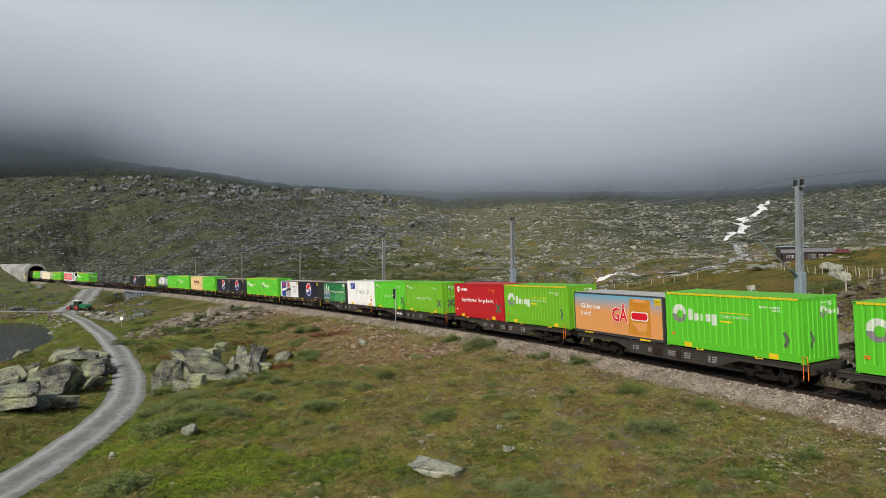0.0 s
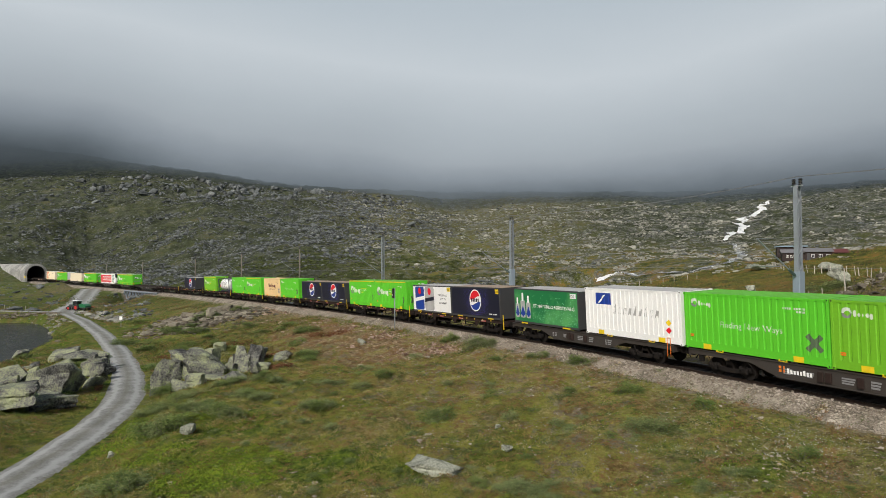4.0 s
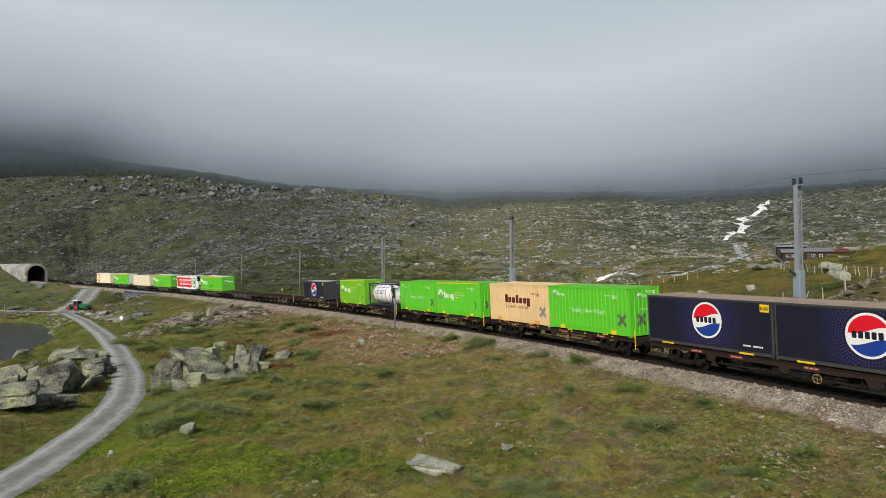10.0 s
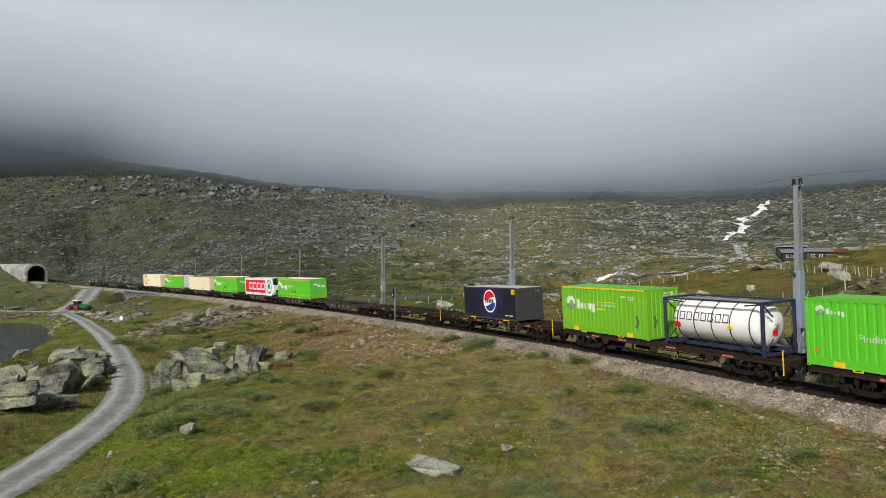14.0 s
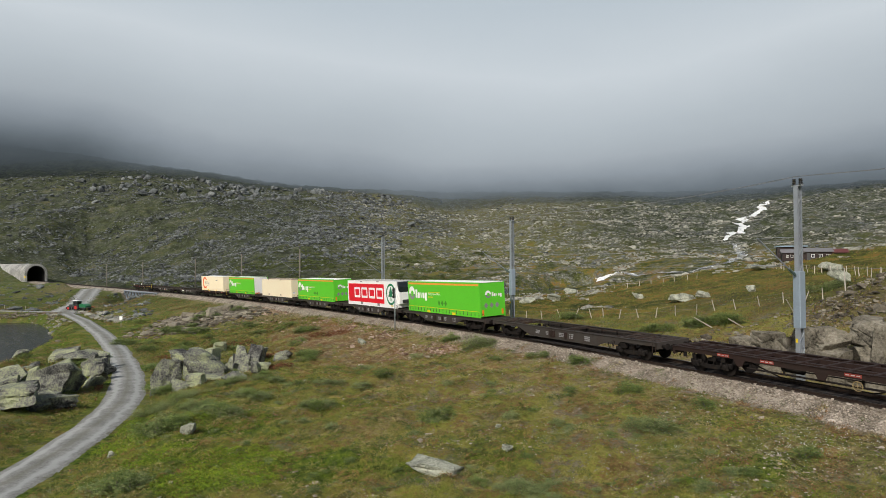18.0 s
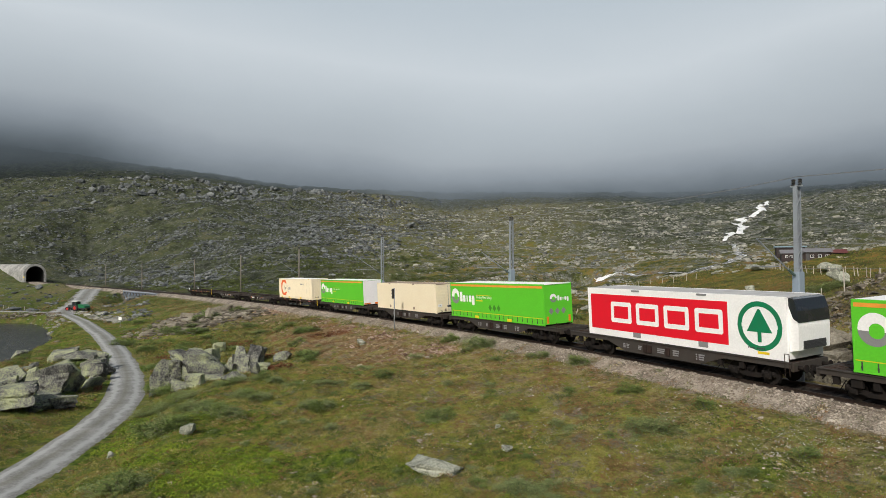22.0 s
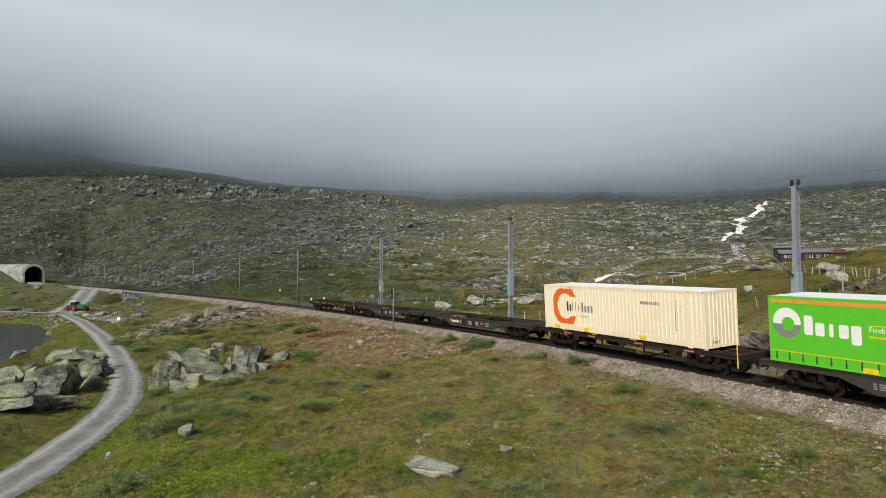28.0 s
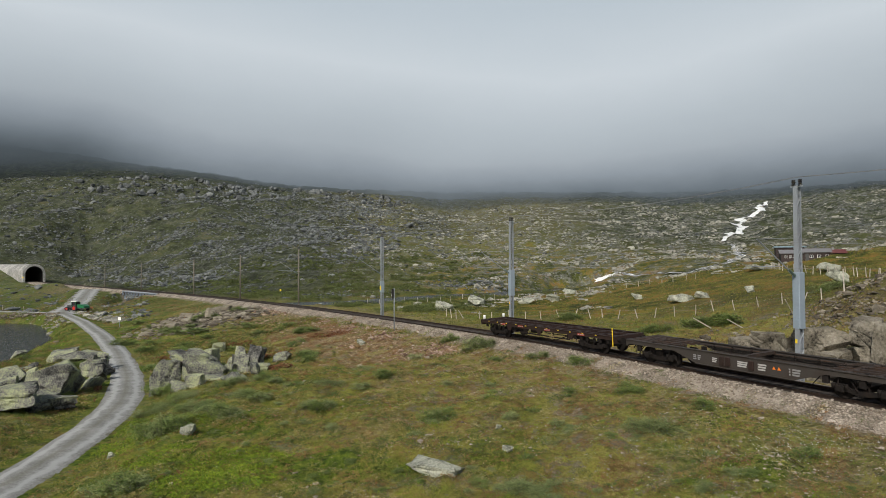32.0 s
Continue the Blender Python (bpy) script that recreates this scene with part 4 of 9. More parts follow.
def build_boulders():
    right = [(-20.6, 46.6, 2.4, 2.5), (-18.2, 47.0, 3.5, 2.3), (-16.2, 49.4, 2.0, 2.1), (-15.2, 49.9, 1.6, 2.2), (-14.1, 46.6, 0.9, 1.1), (-17.2, 45.6, 3.6, 0.8), (-19.3, 45.2, 1.7, 0.9), (-25.9, 61.3, 2.5, 1.2),
             (-18.6, 49.2, 1.8, 2.2), (-24.9, 62.6, 1.6, 1.0), (-22.8, 63.0, 1.5, 1.2), (-20.4, 50.4, 1.6, 1.8), (-21.9, 56.0, 1.7, 1.1), (-17.9, 54.5, 1.2, 1.0)]
    left = [(-28.6, 45.2, 4.7, 2.7), (-27.4, 37.2, 4.6, 1.6), (-25.6, 40.6, 1.5, 0.9), (-26.4, 41.6, 1.2, 1.0), (-30.4, 41.8, 1.9, 1.3), (-32.6, 42.6, 2.2, 1.4), (-32.6, 57.6, 1.5, 1.7), (-31.4, 58.6, 1.0, 1.9), (-33.6, 59.5, 1.8, 1.3), (-31.8, 60.4, 1.3, 1.2), (-30.9, 56.4, 0.9, 1.4), (-35.6, 50.0, 2.6, 1.7), (-37.8, 63.3, 4.0, 1.6), (-42.2, 68.0, 3.7, 1.5), 
            (-31.6, 57.2, 1.5, 1.4), (-37.4, 53.7, 2.9, 1.9), (-24.9, 39.9, 1.8, 1.0), (-50.6, 74.0, 1.7, 0.9), (-31.0, 39.4, 2.8, 1.2), (-28.5, 52.5, 1.6, 1.5), (-27.6, 49.5, 1.8, 0.9), (-30.0, 55.0, 2.2, 1.3)]
    for i, (x, y, w, h) in enumerate(right):
        boulder(x, y, w, h, 100 + i, label="angular grey granite boulder beside the gravel road" if i < 7 else "weathered grey boulder in the heath")
    for i, (x, y, w, h) in enumerate(left):
        boulder(x, y, w, h, 140 + i, label="broad lichen-grey rock slab in the grass")
    for i, (x, y, w, h) in enumerate([(-0.4, 21.8, 2.1, 0.62), (-12.0, 29.4, 0.7, 0.52), (-15.6, 29.3, 0.5, 0.36), (2.5, 24.0, 0.46, 0.28), (2.4, 27.0, 0.34, 0.2), (-7.6, 57.7, 0.9, 0.5)]):
        boulder(x, y, w, h, 180 + i, label="pale grey stone lying in the grass").data.materials[0] = M_PALE
    for i, (x, y, w, h) in enumerate([(0.4, 93.5, 2.6, 1.6), (6.1, 102.2, 4.0, 1.7), (14.2, 105.8, 3.4, 1.2), (20.4, 112.0, 3.1, 1.4), (30.7, 79.2, 3.2, 1.2), (37.0, 74.3, 1.2, 0.8),
                                      (29.5, 94.2, 1.8, 0.8), (26.3, 128.2, 2.8, 1.0), (43.1, 66.3, 2.7, 1.4), (32.8, 77.7, 2.2, 0.8), (54.1, 85.6, 3.9, 1.3), (51.7, 101.4, 2.8, 0.8)]):
        boulder(x, y, w, h, 200 + i, label="pale grey boulder in the meadow behind the railway").data.materials[0] = M_PALE


def rock_block(s, d, up, size, seed):
    rng = np.random.RandomState(seed)
    v = block_shape(rng, 6, 0.012, True) / 2 * np.array(size)
    me = bpy.data.meshes.new("rock_block")
    me.from_pydata(v.tolist(), [], BLOCK[1])
    me.materials.append(M_CUTTING)
    ob = new("rock_block", me)
    ob.matrix_basis = (Matrix.Translation(on_track(s, d, up)) @ Matrix.Rotation(heading(s) + rng.uniform(-0.25, 0.25), 4, "Z")
                       @ Matrix.Rotation(rng.uniform(-0.16, 0.16), 4, "Y") @ Matrix.Rotation(rng.uniform(-0.1, 0.16), 4, "X"))
    tagged(ob, "blasted tan-grey rock block in the railway cutting", "rock", "rocks of the cutting")


def build_cutting():
    """The blasted rock face on the far side of the line: split blocks in two or three courses."""
    rng = np.random.RandomState(300)
    s, k = 241.2, 0
    while s < 262:
        w = rng.uniform(1.0, 2.0)
        top = float(np.interp(s, [241, 243.5, 246, 248, 251, 262], [1.2, 1.6, 2.0, 2.5, 2.7, 2.7])) + rng.uniform(-0.3, 0.25)
        lo, back = -1.0, 6.2
        while lo < top - 0.35:
            h = min(rng.uniform(0.9, 1.9), top - lo)
            rock_block(s + rng.uniform(-0.2, 0.2), back + rng.uniform(-0.3, 0.3), lo + h / 2, (w * 1.34, 2.2, h * 1.32 + 0.1), 300 + k)
            lo, back, k = lo + h, back + 0.35, k + 1
        s += w * 0.92


M_CUTTING = rough_stuff("split_tan_rock", [(0.24, (0.030, 0.026, 0.020)), (0.40, (0.130, 0.116, 0.088)), (0.58, (0.212, 0.192, 0.150)), (0.76, (0.310, 0.286, 0.230))], 0.9, 7.0, 0.8, 0.08, weight=0.4)
build_boulders()
build_cutting()


def build_more_boulders():
    rng = np.random.RandomState(77)
    for i in range(46):
        if i < 30:
            x, y = rng.uniform(-40, -25), rng.uniform(36, 66)
            x = -21 - 0.42 * (y - 36) - rng.uniform(3, 12)
        else:
            x, y = rng.normal(-19, 2.6), rng.normal(49, 3.0)
        w = rng.uniform(0.6, 1.9)
        boulder(float(x), float(y), w, w * rng.uniform(0.45, 0.75), 400 + i, label="split grey stone among larger boulders")


build_more_boulders()


def build_slabs():
    rng = np.random.RandomState(88)
    for i in range(30):
        x, y, w = rng.normal(-35.5, 4.2), rng.normal(94.5, 4.0), rng.uniform(0.7, 2.0)
        boulder(float(x), float(y), w * 1.2, w * rng.uniform(0.3, 0.6), 500 + i, label="split tan slab of the scree below the line").data.materials[0] = M_SCREE


build_slabs()


def build_stone_fields():
    rng = np.random.RandomState(7)
    # the fells beyond the line: stones gather in drifts
    n = 110000
    az, r = np.radians(rng.uniform(-42, 42, n)), 95 * np.exp(rng.uniform(0, 1, n) ** 0.8 * math.log(600 / 95))
    x, y = r * np.sin(az), r * np.cos(az)
    s, d, zt = beside(x, y)
    drift = 0.6 * waves(x, y, 60, 60) + 0.7 * waves(x, y, 21, 61) + 0.4 * waves(x, y, 8, 62) + 0.3 * smooth(-np.degrees(az), -5, 25) + 0.1 * smooth(r, 150, 300)
    rd, _ = near_line(x, y, RIVER_LINE)
    ok = (d > 14) & (drift + rng.uniform(-0.45, 0.45, n) > 0.5 + 0.25 * (1 - smooth(r, 170, 260))) & (rd > 9) & ((r > 135) | (rng.uniform(0, 1, n) < 0.25))
    ok &= ~((x > 25) & (r < 125)) & ((np.degrees(az) < 0) | (rng.uniform(0, 1, n) < 0.4))
    x, y, r = x[ok][:30000], y[ok][:30000], r[ok][:30000]
    size = np.minimum((0.08 + 0.0008 * r) * np.exp(rng.normal(0, 0.5, len(x))), 1.3)
    z = land(x, y)
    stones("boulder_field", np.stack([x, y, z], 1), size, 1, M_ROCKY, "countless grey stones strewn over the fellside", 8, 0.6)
    # pale rock lying bare in clusters on the sunny meadow
    n = 70000
    az, r = np.radians(rng.uniform(-9, 40, n)), 88 * np.exp(rng.uniform(0, 1, n) * math.log(460 / 88))
    x, y = r * np.sin(az), r * np.cos(az)
    s, d, zt = beside(x, y)
    drift = 0.8 * waves(x, y, 34, 67) + 0.65 * waves(x, y, 12, 68) + 0.25 * waves(x, y, 5, 69)
    rd, _ = near_line(x, y, RIVER_LINE)
    ok = (d > 12) & (drift + rng.uniform(-0.12, 0.12, n) > 0.52 - 0.35 * smooth(r, 120, 230) + 0.2 * smooth(np.degrees(az), 20, 31)) & (rd > 9) & ~((x > 25) & (r < 118))
    ok &= (np.degrees(az) > 2) | (r > 215) | (rng.uniform(0, 1, n) < 0.15)
    x, y, r = x[ok][:21000], y[ok][:21000], r[ok][:21000]
    size = np.minimum((0.08 + 0.0010 * r) * np.exp(rng.normal(0, 0.5, len(x))), 1.6)
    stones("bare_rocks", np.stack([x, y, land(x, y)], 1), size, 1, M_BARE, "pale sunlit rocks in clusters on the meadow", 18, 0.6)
    # boulders over the darker fell, their grey dimmed for cloud shade
    n = 80000
    az, r = np.radians(rng.uniform(-39, -4, n)), 235 * np.exp(rng.uniform(0, 1, n) * math.log(545 / 235))
    x, y = r * np.sin(az), r * np.cos(az)
    s, d, zt = beside(x, y)
    keep = (d > 20) & (0.6 * waves(x, y, 60, 27) + 0.6 * waves(x, y, 20, 28) + rng.uniform(-0.6, 0.6, n) > 0.15)
    x, y = x[keep][:36000], y[keep][:36000]
    stones("fell_boulders", np.stack([x, y, land(x, y)], 1), np.minimum(0.27 * np.exp(rng.normal(0, 0.6, len(x))), 1.2), 1, M_ROCKY, "grey boulders strewn over the fell, darkened for cloud shade", 29, 0.8)
    # broken crags along the crest
    n = 1100
    az = np.radians(np.r_[rng.normal(-18, 2.6, n // 2), rng.normal(-26, 3.5, n // 4), rng.uniform(-14, -3, n - n // 2 - n // 4)])
    r = rng.uniform(425, 500, n)
    x, y = r * np.sin(az), r * np.cos(az)
    keep = waves(x, y, 26, 47) + rng.uniform(-0.4, 0.4, n) > 0.0
    x, y = x[keep], y[keep]
    stones("crag", np.stack([x, y, land(x, y)], 1), np.minimum(1.1 * np.exp(rng.normal(0, 0.45, len(x))), 2.6), 1, M_ROCKY, "split grey crags along the crest of the fell", 49, 1.1)
    # a sheet of grey scree on the middle fellside
    n = 14000
    az, r = np.radians(rng.normal(-7.5, 4.2, n)), rng.uniform(290, 460, n)
    x, y = r * np.sin(az), r * np.cos(az)
    keep = 0.6 * waves(x, y, 45, 57) + 0.5 * waves(x, y, 16, 58) + rng.uniform(-0.3, 0.3, n) > -0.05
    x, y, r = x[keep], y[keep], r[keep]
    stones("fell_scree", np.stack([x, y, land(x, y)], 1), 0.45 * np.exp(rng.normal(0, 0.45, len(x))), 1, M_ROCKY, "sheet of pale grey scree on the fellside", 19, 0.6)
    # scree beside the knoll and round the pond and road
    n = 7000
    x, y = np.r_[rng.normal(-35, 4.0, n // 2), rng.uniform(-85, -18, n // 2)], np.r_[rng.normal(95, 4.5, n // 2), rng.uniform(38, 132, n // 2)]
    s, d, zt = beside(x, y)
    rd, _ = near_line(x, y, ROAD_LINE)
    sd, _ = near_line(x, y, SIDE_LINE)
    z = land(x, y)
    keep = (d < -4.5) & (rd > 2.2) & (sd > 2) & (z > -6.4)
    shore = (z < -5.0)
    drift = 0.6 * waves(x, y, 14, 63) + 0.5 * waves(x, y, 5, 64)
    first = np.arange(len(x)) < n // 2
    keep &= first | shore | (drift + rng.uniform(-0.3, 0.3, len(x)) > 0.75)
    x, y, z = x[keep][:3400], y[keep][:3400], z[keep][:3400]
    u = rng.uniform(0, 1, 420)
    bx, by = np.interp(u, [0, 0.6, 1], [-97, -80.5, -76]) + rng.normal(0, 0.5, 420), np.interp(u, [0, 0.6, 1], [130.5, 129.6, 121]) + rng.normal(0, 0.5, 420)
    x, y, z = np.r_[x, bx], np.r_[y, by], np.r_[z, np.maximum(land(bx, by), -6.3)]
    size = np.where(np.hypot(x + 35, y - 95) < 13, 0.25, 0.19) * np.exp(np.clip(rng.normal(0, 0.6, len(x)), -1.5, 0.95))
    stones("scree", np.stack([x, y, z], 1), size, 1, M_SCREE, "broken grey and rusty stones below the embankment", 9, 0.5)
    # stones about the side track and below the tunnel
    n = 5000
    az, r = np.radians(rng.uniform(-39, -25, n)), rng.uniform(125, 300, n)
    x, y = r * np.sin(az), r * np.cos(az)
    s, d, zt = beside(x, y)
    sd, _ = near_line(x, y, SIDE_LINE)
    md, _ = near_line(x, y, ROAD_LINE)
    keep = (d < -5) & (sd > 2.2) & (md > 4.5) & (land(x, y) > -6) & (0.7 * waves(x, y, 18, 37) + 0.5 * waves(x, y, 6, 38) + rng.uniform(-0.3, 0.3, n) > 0.3)
    x, y = x[keep], y[keep]
    stones("roadside_stones", np.stack([x, y, land(x, y)], 1), 0.28 * np.exp(rng.normal(0, 0.5, len(x))), 1, M_ROCKY, "grey stones in the grass below the tunnel", 39, 0.7)
    # stones along the creek below the bridge and at the pond's shore
    n = 900
    u = rng.uniform(0, 1, n)
    x, y = np.interp(u, [0, 0.3, 1], [-76, -70, -58]) + rng.normal(0, 1.4, n), np.interp(u, [0, 0.3, 1], [134, 125, 113]) + rng.normal(0, 1.6, n)
    x[:380], y[:380] = rng.uniform(-86, -66, 380), rng.uniform(98, 128, 380)
    md, _ = near_line(x, y, ROAD_LINE)
    z = land(x, y)
    keep = (md > 2.0) & (z > -6.7)
    stones("creek_stones", np.stack([x, y, z], 1)[keep], 0.24 * np.exp(rng.normal(0, 0.5, keep.sum())), 1, M_BARE, "pale stones along the creek and the pond", 40, 0.6)
    # stones in the river bed
    n = 900
    x, y = rng.normal(9, 7, n), rng.normal(171, 4, n)
    stones("river_stones", np.stack([x, y, land(x, y)], 1), 0.27 * np.exp(rng.normal(0, 0.4, n)), 1, M_ROCKY, "dark wet stones in the river bed", 20, 0.6)
    # rubble above the rock cutting
    n = 9000
    s, d = rng.uniform(229, 252, n), 7.2 + 24 * rng.uniform(0, 1, n) ** 1.1
    p = np.array([tuple(on_track(a, b)) for a, b in zip(s, d)])
    p[:, 2] = land(p[:, 0], p[:, 1])
    p = p[smooth(rise_by_cutting(p[:, 0], p[:, 1]), 0.02, 0.35) + 0.5 * waves(p[:, 0], p[:, 1], 3.5, 48) + rng.uniform(-0.4, 0.4, n) > 0.45]
    n = len(p)
    stones("rubble", p, 0.11 * np.exp(rng.normal(0, 0.5, n)), 1, M_SCREE, "loose pale rubble on the slope above the cutting", 10, 0.6)
    # ballast shoulder
    n = 20000
    s = 148 + 113 * rng.uniform(0, 1, n) ** 0.7
    d = -(0.95 + 1.6 * rng.uniform(0, 1, n) ** 0.9 + np.where(rng.uniform(0, 1, n) < 0.25, rng.exponential(0.8, n), 0))
    x, y = np.interp(s, TS, TX) - np.sin(np.interp(s, TS, TH)) * d, np.interp(s, TS, TY) + np.cos(np.interp(s, TS, TH)) * d
    lean = math.tan(radians(CANT))
    top = np.interp(s, TS, TZ) + np.interp(-d, [0.95, 1.8, 2.4, 3.1, 3.4], [-0.13, -0.22, -0.62, -1.1, -3]) + d * lean
    z = np.maximum(top, land(x, y))
    stones("ballast_stones", np.stack([x, y, z], 1), 0.034 * np.exp(rng.normal(0, 0.4, n)), 1, M_STONES, "loose pale and rusty ballast stones", 11, 0.75, 0.2)
    # the reddish rubble of the bank
    n = 5500
    s = rng.uniform(160, 228, n)
    d = -(3.6 + rng.exponential(1.9, n))
    x, y = np.interp(s, TS, TX) - np.sin(np.interp(s, TS, TH)) * d, np.interp(s, TS, TY) + np.cos(np.interp(s, TS, TH)) * d
    keep = (d > -14) & (waves(x, y, 8, 65) + rng.uniform(-0.6, 0.6, n) > 0.1)
    x, y = x[keep], y[keep]
    stones("bank_rubble", np.stack([x, y, land(x, y)], 1), 0.07 * np.exp(rng.normal(0, 0.5, len(x))), 1, M_RUBBLE, "reddish rubble on the railway bank", 12, 0.7, 0.3)
    # pebbles among the heath in front
    n = 34000
    az, r = np.radians(rng.uniform(-37, 37, n)), rng.uniform(16, 55, n)
    x, y = r * np.sin(az), r * np.cos(az)
    s, d, zt = beside(x, y)
    rd, _ = near_line(x, y, ROAD_LINE)
    keep = (d < -4) & (rd > 2) & (0.7 * waves(x, y, 6, 66) + 0.6 * waves(x, y, 1.8, 56) + 0.03 * x + rng.uniform(-0.4, 0.4, n) > 0.55)
    x, y = x[keep], y[keep]
    stones("pebbles", np.stack([x, y, land(x, y)], 1), 0.026 * np.exp(rng.normal(0, 0.6, len(x))), 1, M_STONES, "small pale stones between the tufts", 13, 0.7, 0.3)


# paler copy of M_ROCKY, with the sunshine on the meadow in its colour
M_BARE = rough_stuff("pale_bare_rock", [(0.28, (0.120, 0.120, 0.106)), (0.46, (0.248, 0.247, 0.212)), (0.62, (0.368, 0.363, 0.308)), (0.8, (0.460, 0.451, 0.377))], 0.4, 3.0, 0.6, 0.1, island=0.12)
M_RUBBLE = rough_stuff("rusty_rubble", [(0.34, (0.14, 0.085, 0.06)), (0.5, (0.30, 0.205, 0.155)), (0.66, (0.46, 0.36, 0.29))], 2.0, 15.0, 0.4, 0.03, island=0.14)
build_stone_fields()


# ---------------------------------------------------------------- plants
def leaf_material(name, stops, island=0.3):
    return rough_stuff(name, stops, 0.8, 6.0, 0.1, 0.01, 0.75, island=island, spec=0.25)


M_GRASS = leaf_material("mixed_grass", [(0.25, (0.086, 0.129, 0.018)), (0.40, (0.162, 0.207, 0.031)), (0.52, (0.270, 0.269, 0.049)), (0.64, (0.367, 0.274, 0.077)), (0.80, (0.454, 0.353, 0.135))], 0.05)
M_WILLOW = leaf_material("grey_willow_leaf", [(0.22, (0.089, 0.122, 0.040)), (0.45, (0.161, 0.206, 0.070)), (0.62, (0.233, 0.278, 0.105)), (0.80, (0.323, 0.366, 0.160))], 0.2)
M_WILLOW_D = leaf_material("dark_willow_leaf", [(0.22, (0.063, 0.103, 0.024)), (0.45, (0.123, 0.178, 0.044)), (0.65, (0.193, 0.251, 0.066)), (0.82, (0.280, 0.323, 0.092))], 0.2)
M_LUSH = leaf_material("bright_ground_leaf", [(0.22, (0.068, 0.121, 0.008)), (0.45, (0.135, 0.219, 0.012)), (0.65, (0.218, 0.304, 0.018)), (0.82, (0.312, 0.352, 0.028))], 0.2)
M_MEADOW = leaf_material("meadow_grass", [(0.22, (0.070, 0.078, 0.016)), (0.45, (0.118, 0.122, 0.022)), (0.65, (0.175, 0.164, 0.032)), (0.82, (0.225, 0.178, 0.055))], 0.2)
M_FLOWER = plain("white_petal", (0.78, 0.78, 0.74), 0.7)


def loose_faces(name, v, material):
    """A mesh of separate faces from an array of faces x corners x 3."""
    n, k = v.shape[:2]
    me = bpy.data.meshes.new(name)
    me.vertices.add(n * k)
    me.vertices.foreach_set("co", v.astype(np.float32).ravel())
    me.loops.add(n * k)
    me.loops.foreach_set("vertex_index", np.arange(n * k, dtype=np.int32))
    me.polygons.add(n)
    me.polygons.foreach_set("loop_start", np.arange(0, n * k, k, dtype=np.int32))
    me.materials.append(material)
    me.update(calc_edges=True)
    return me


def blades(name, x, y, z, height, width, material, label, rng, lean=0.5):
    """Upright blades, one slim triangle each, as one piece of stuff."""
    n = len(x)
    a = rng.uniform(0, 6.28, n)
    tilt, b = rng.uniform(0, lean, n) * height, rng.uniform(0, 6.28, n)
    w = width * rng.uniform(0.6, 1.4, n) / 2
    v = np.empty((n, 3, 3))
    v[:, 0] = np.stack([x - np.cos(a) * w, y - np.sin(a) * w, z - 0.02], 1)
    v[:, 1] = np.stack([x + np.cos(a) * w, y + np.sin(a) * w, z - 0.02], 1)
    v[:, 2] = np.stack([x + np.cos(b) * tilt, y + np.sin(b) * tilt, z + height], 1)
    return tagged(new(name, loose_faces(name, v, material)), label, "vegetation", kind="stuff")


def leaves(name, c, size, material, label, rng, up=0.6):
    """Small leaves, a bent pair of triangles each, lying at all angles."""
    n = len(c)
    nrm = rng.normal(size=(n, 3))
    nrm[:, 2] = np.abs(nrm[:, 2]) + up
    nrm /= np.linalg.norm(nrm, axis=1)[:, None]
    u = np.cross(nrm, rng.normal(size=(n, 3)))
    u /= np.linalg.norm(u, axis=1)[:, None]
    w = np.cross(nrm, u)
    s = size[:, None] if isinstance(size, np.ndarray) else size
    v = np.stack([c - u * s, c + w * s * 0.42 + nrm * s * 0.1, c + u * s, c - w * s * 0.42 + nrm * s * 0.1], 1)
    return loose_faces(name, v, material)


def field(rng, n, r0, r1, az0=-38, az1=38, power=1.6):
    """Random places before the camera on its side of the line, thinner with distance."""
    az = np.radians(rng.uniform(az0, az1, n))
    r = (r0 ** (1 / power) + rng.uniform(0, 1, n) * (r1 ** (1 / power) - r0 ** (1 / power))) ** power
    x, y = r * np.sin(az), r * np.cos(az)
    s, d, _ = beside(x, y)
    rd, _ = near_line(x, y, ROAD_LINE)
    sd, _ = near_line(x, y, SIDE_LINE)
    return x, y, s, d, np.minimum(rd, sd), r


COVERS = [
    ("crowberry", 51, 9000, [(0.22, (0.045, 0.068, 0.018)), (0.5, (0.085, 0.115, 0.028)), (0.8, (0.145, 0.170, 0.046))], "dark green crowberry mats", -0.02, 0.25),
    ("heather", 52, 8600, [(0.22, (0.120, 0.070, 0.034)), (0.5, (0.235, 0.130, 0.056)), (0.8, (0.350, 0.195, 0.080))], "rust-brown heather and dwarf birch", 0.0, 0.2),
    ("blueberry_leaves", 53, 7600, [(0.22, (0.120, 0.140, 0.026)), (0.5, (0.195, 0.212, 0.036)), (0.8, (0.290, 0.285, 0.055))], "yellow-green blueberry and moss mounds", -0.035, 0.0),
    ("lichen", 54, 2600, [(0.22, (0.160, 0.172, 0.090)), (0.5, (0.255, 0.268, 0.150)), (0.8, (0.370, 0.375, 0.240))], "pale grey-green lichen and willow sprigs", 0.01, 0.5),
    ("dry_grass", 55, 4200, [(0.22, (0.230, 0.185, 0.072)), (0.5, (0.350, 0.285, 0.120)), (0.8, (0.490, 0.410, 0.210))], "straw-coloured dry grass mounds", -0.012, 0.3),
]


def verge(x, y):
    """The height of the ground or of the ballast's shoulder, whichever is higher."""
    s, d, zt = beside(x, y)
    top = zt + np.interp(-d, [0.95, 1.8, 2.4, 3.1, 3.4], [-0.13, -0.22, -0.62, -1.1, -3]) + d * math.tan(radians(CANT))
    return np.maximum(land(x, y), top)


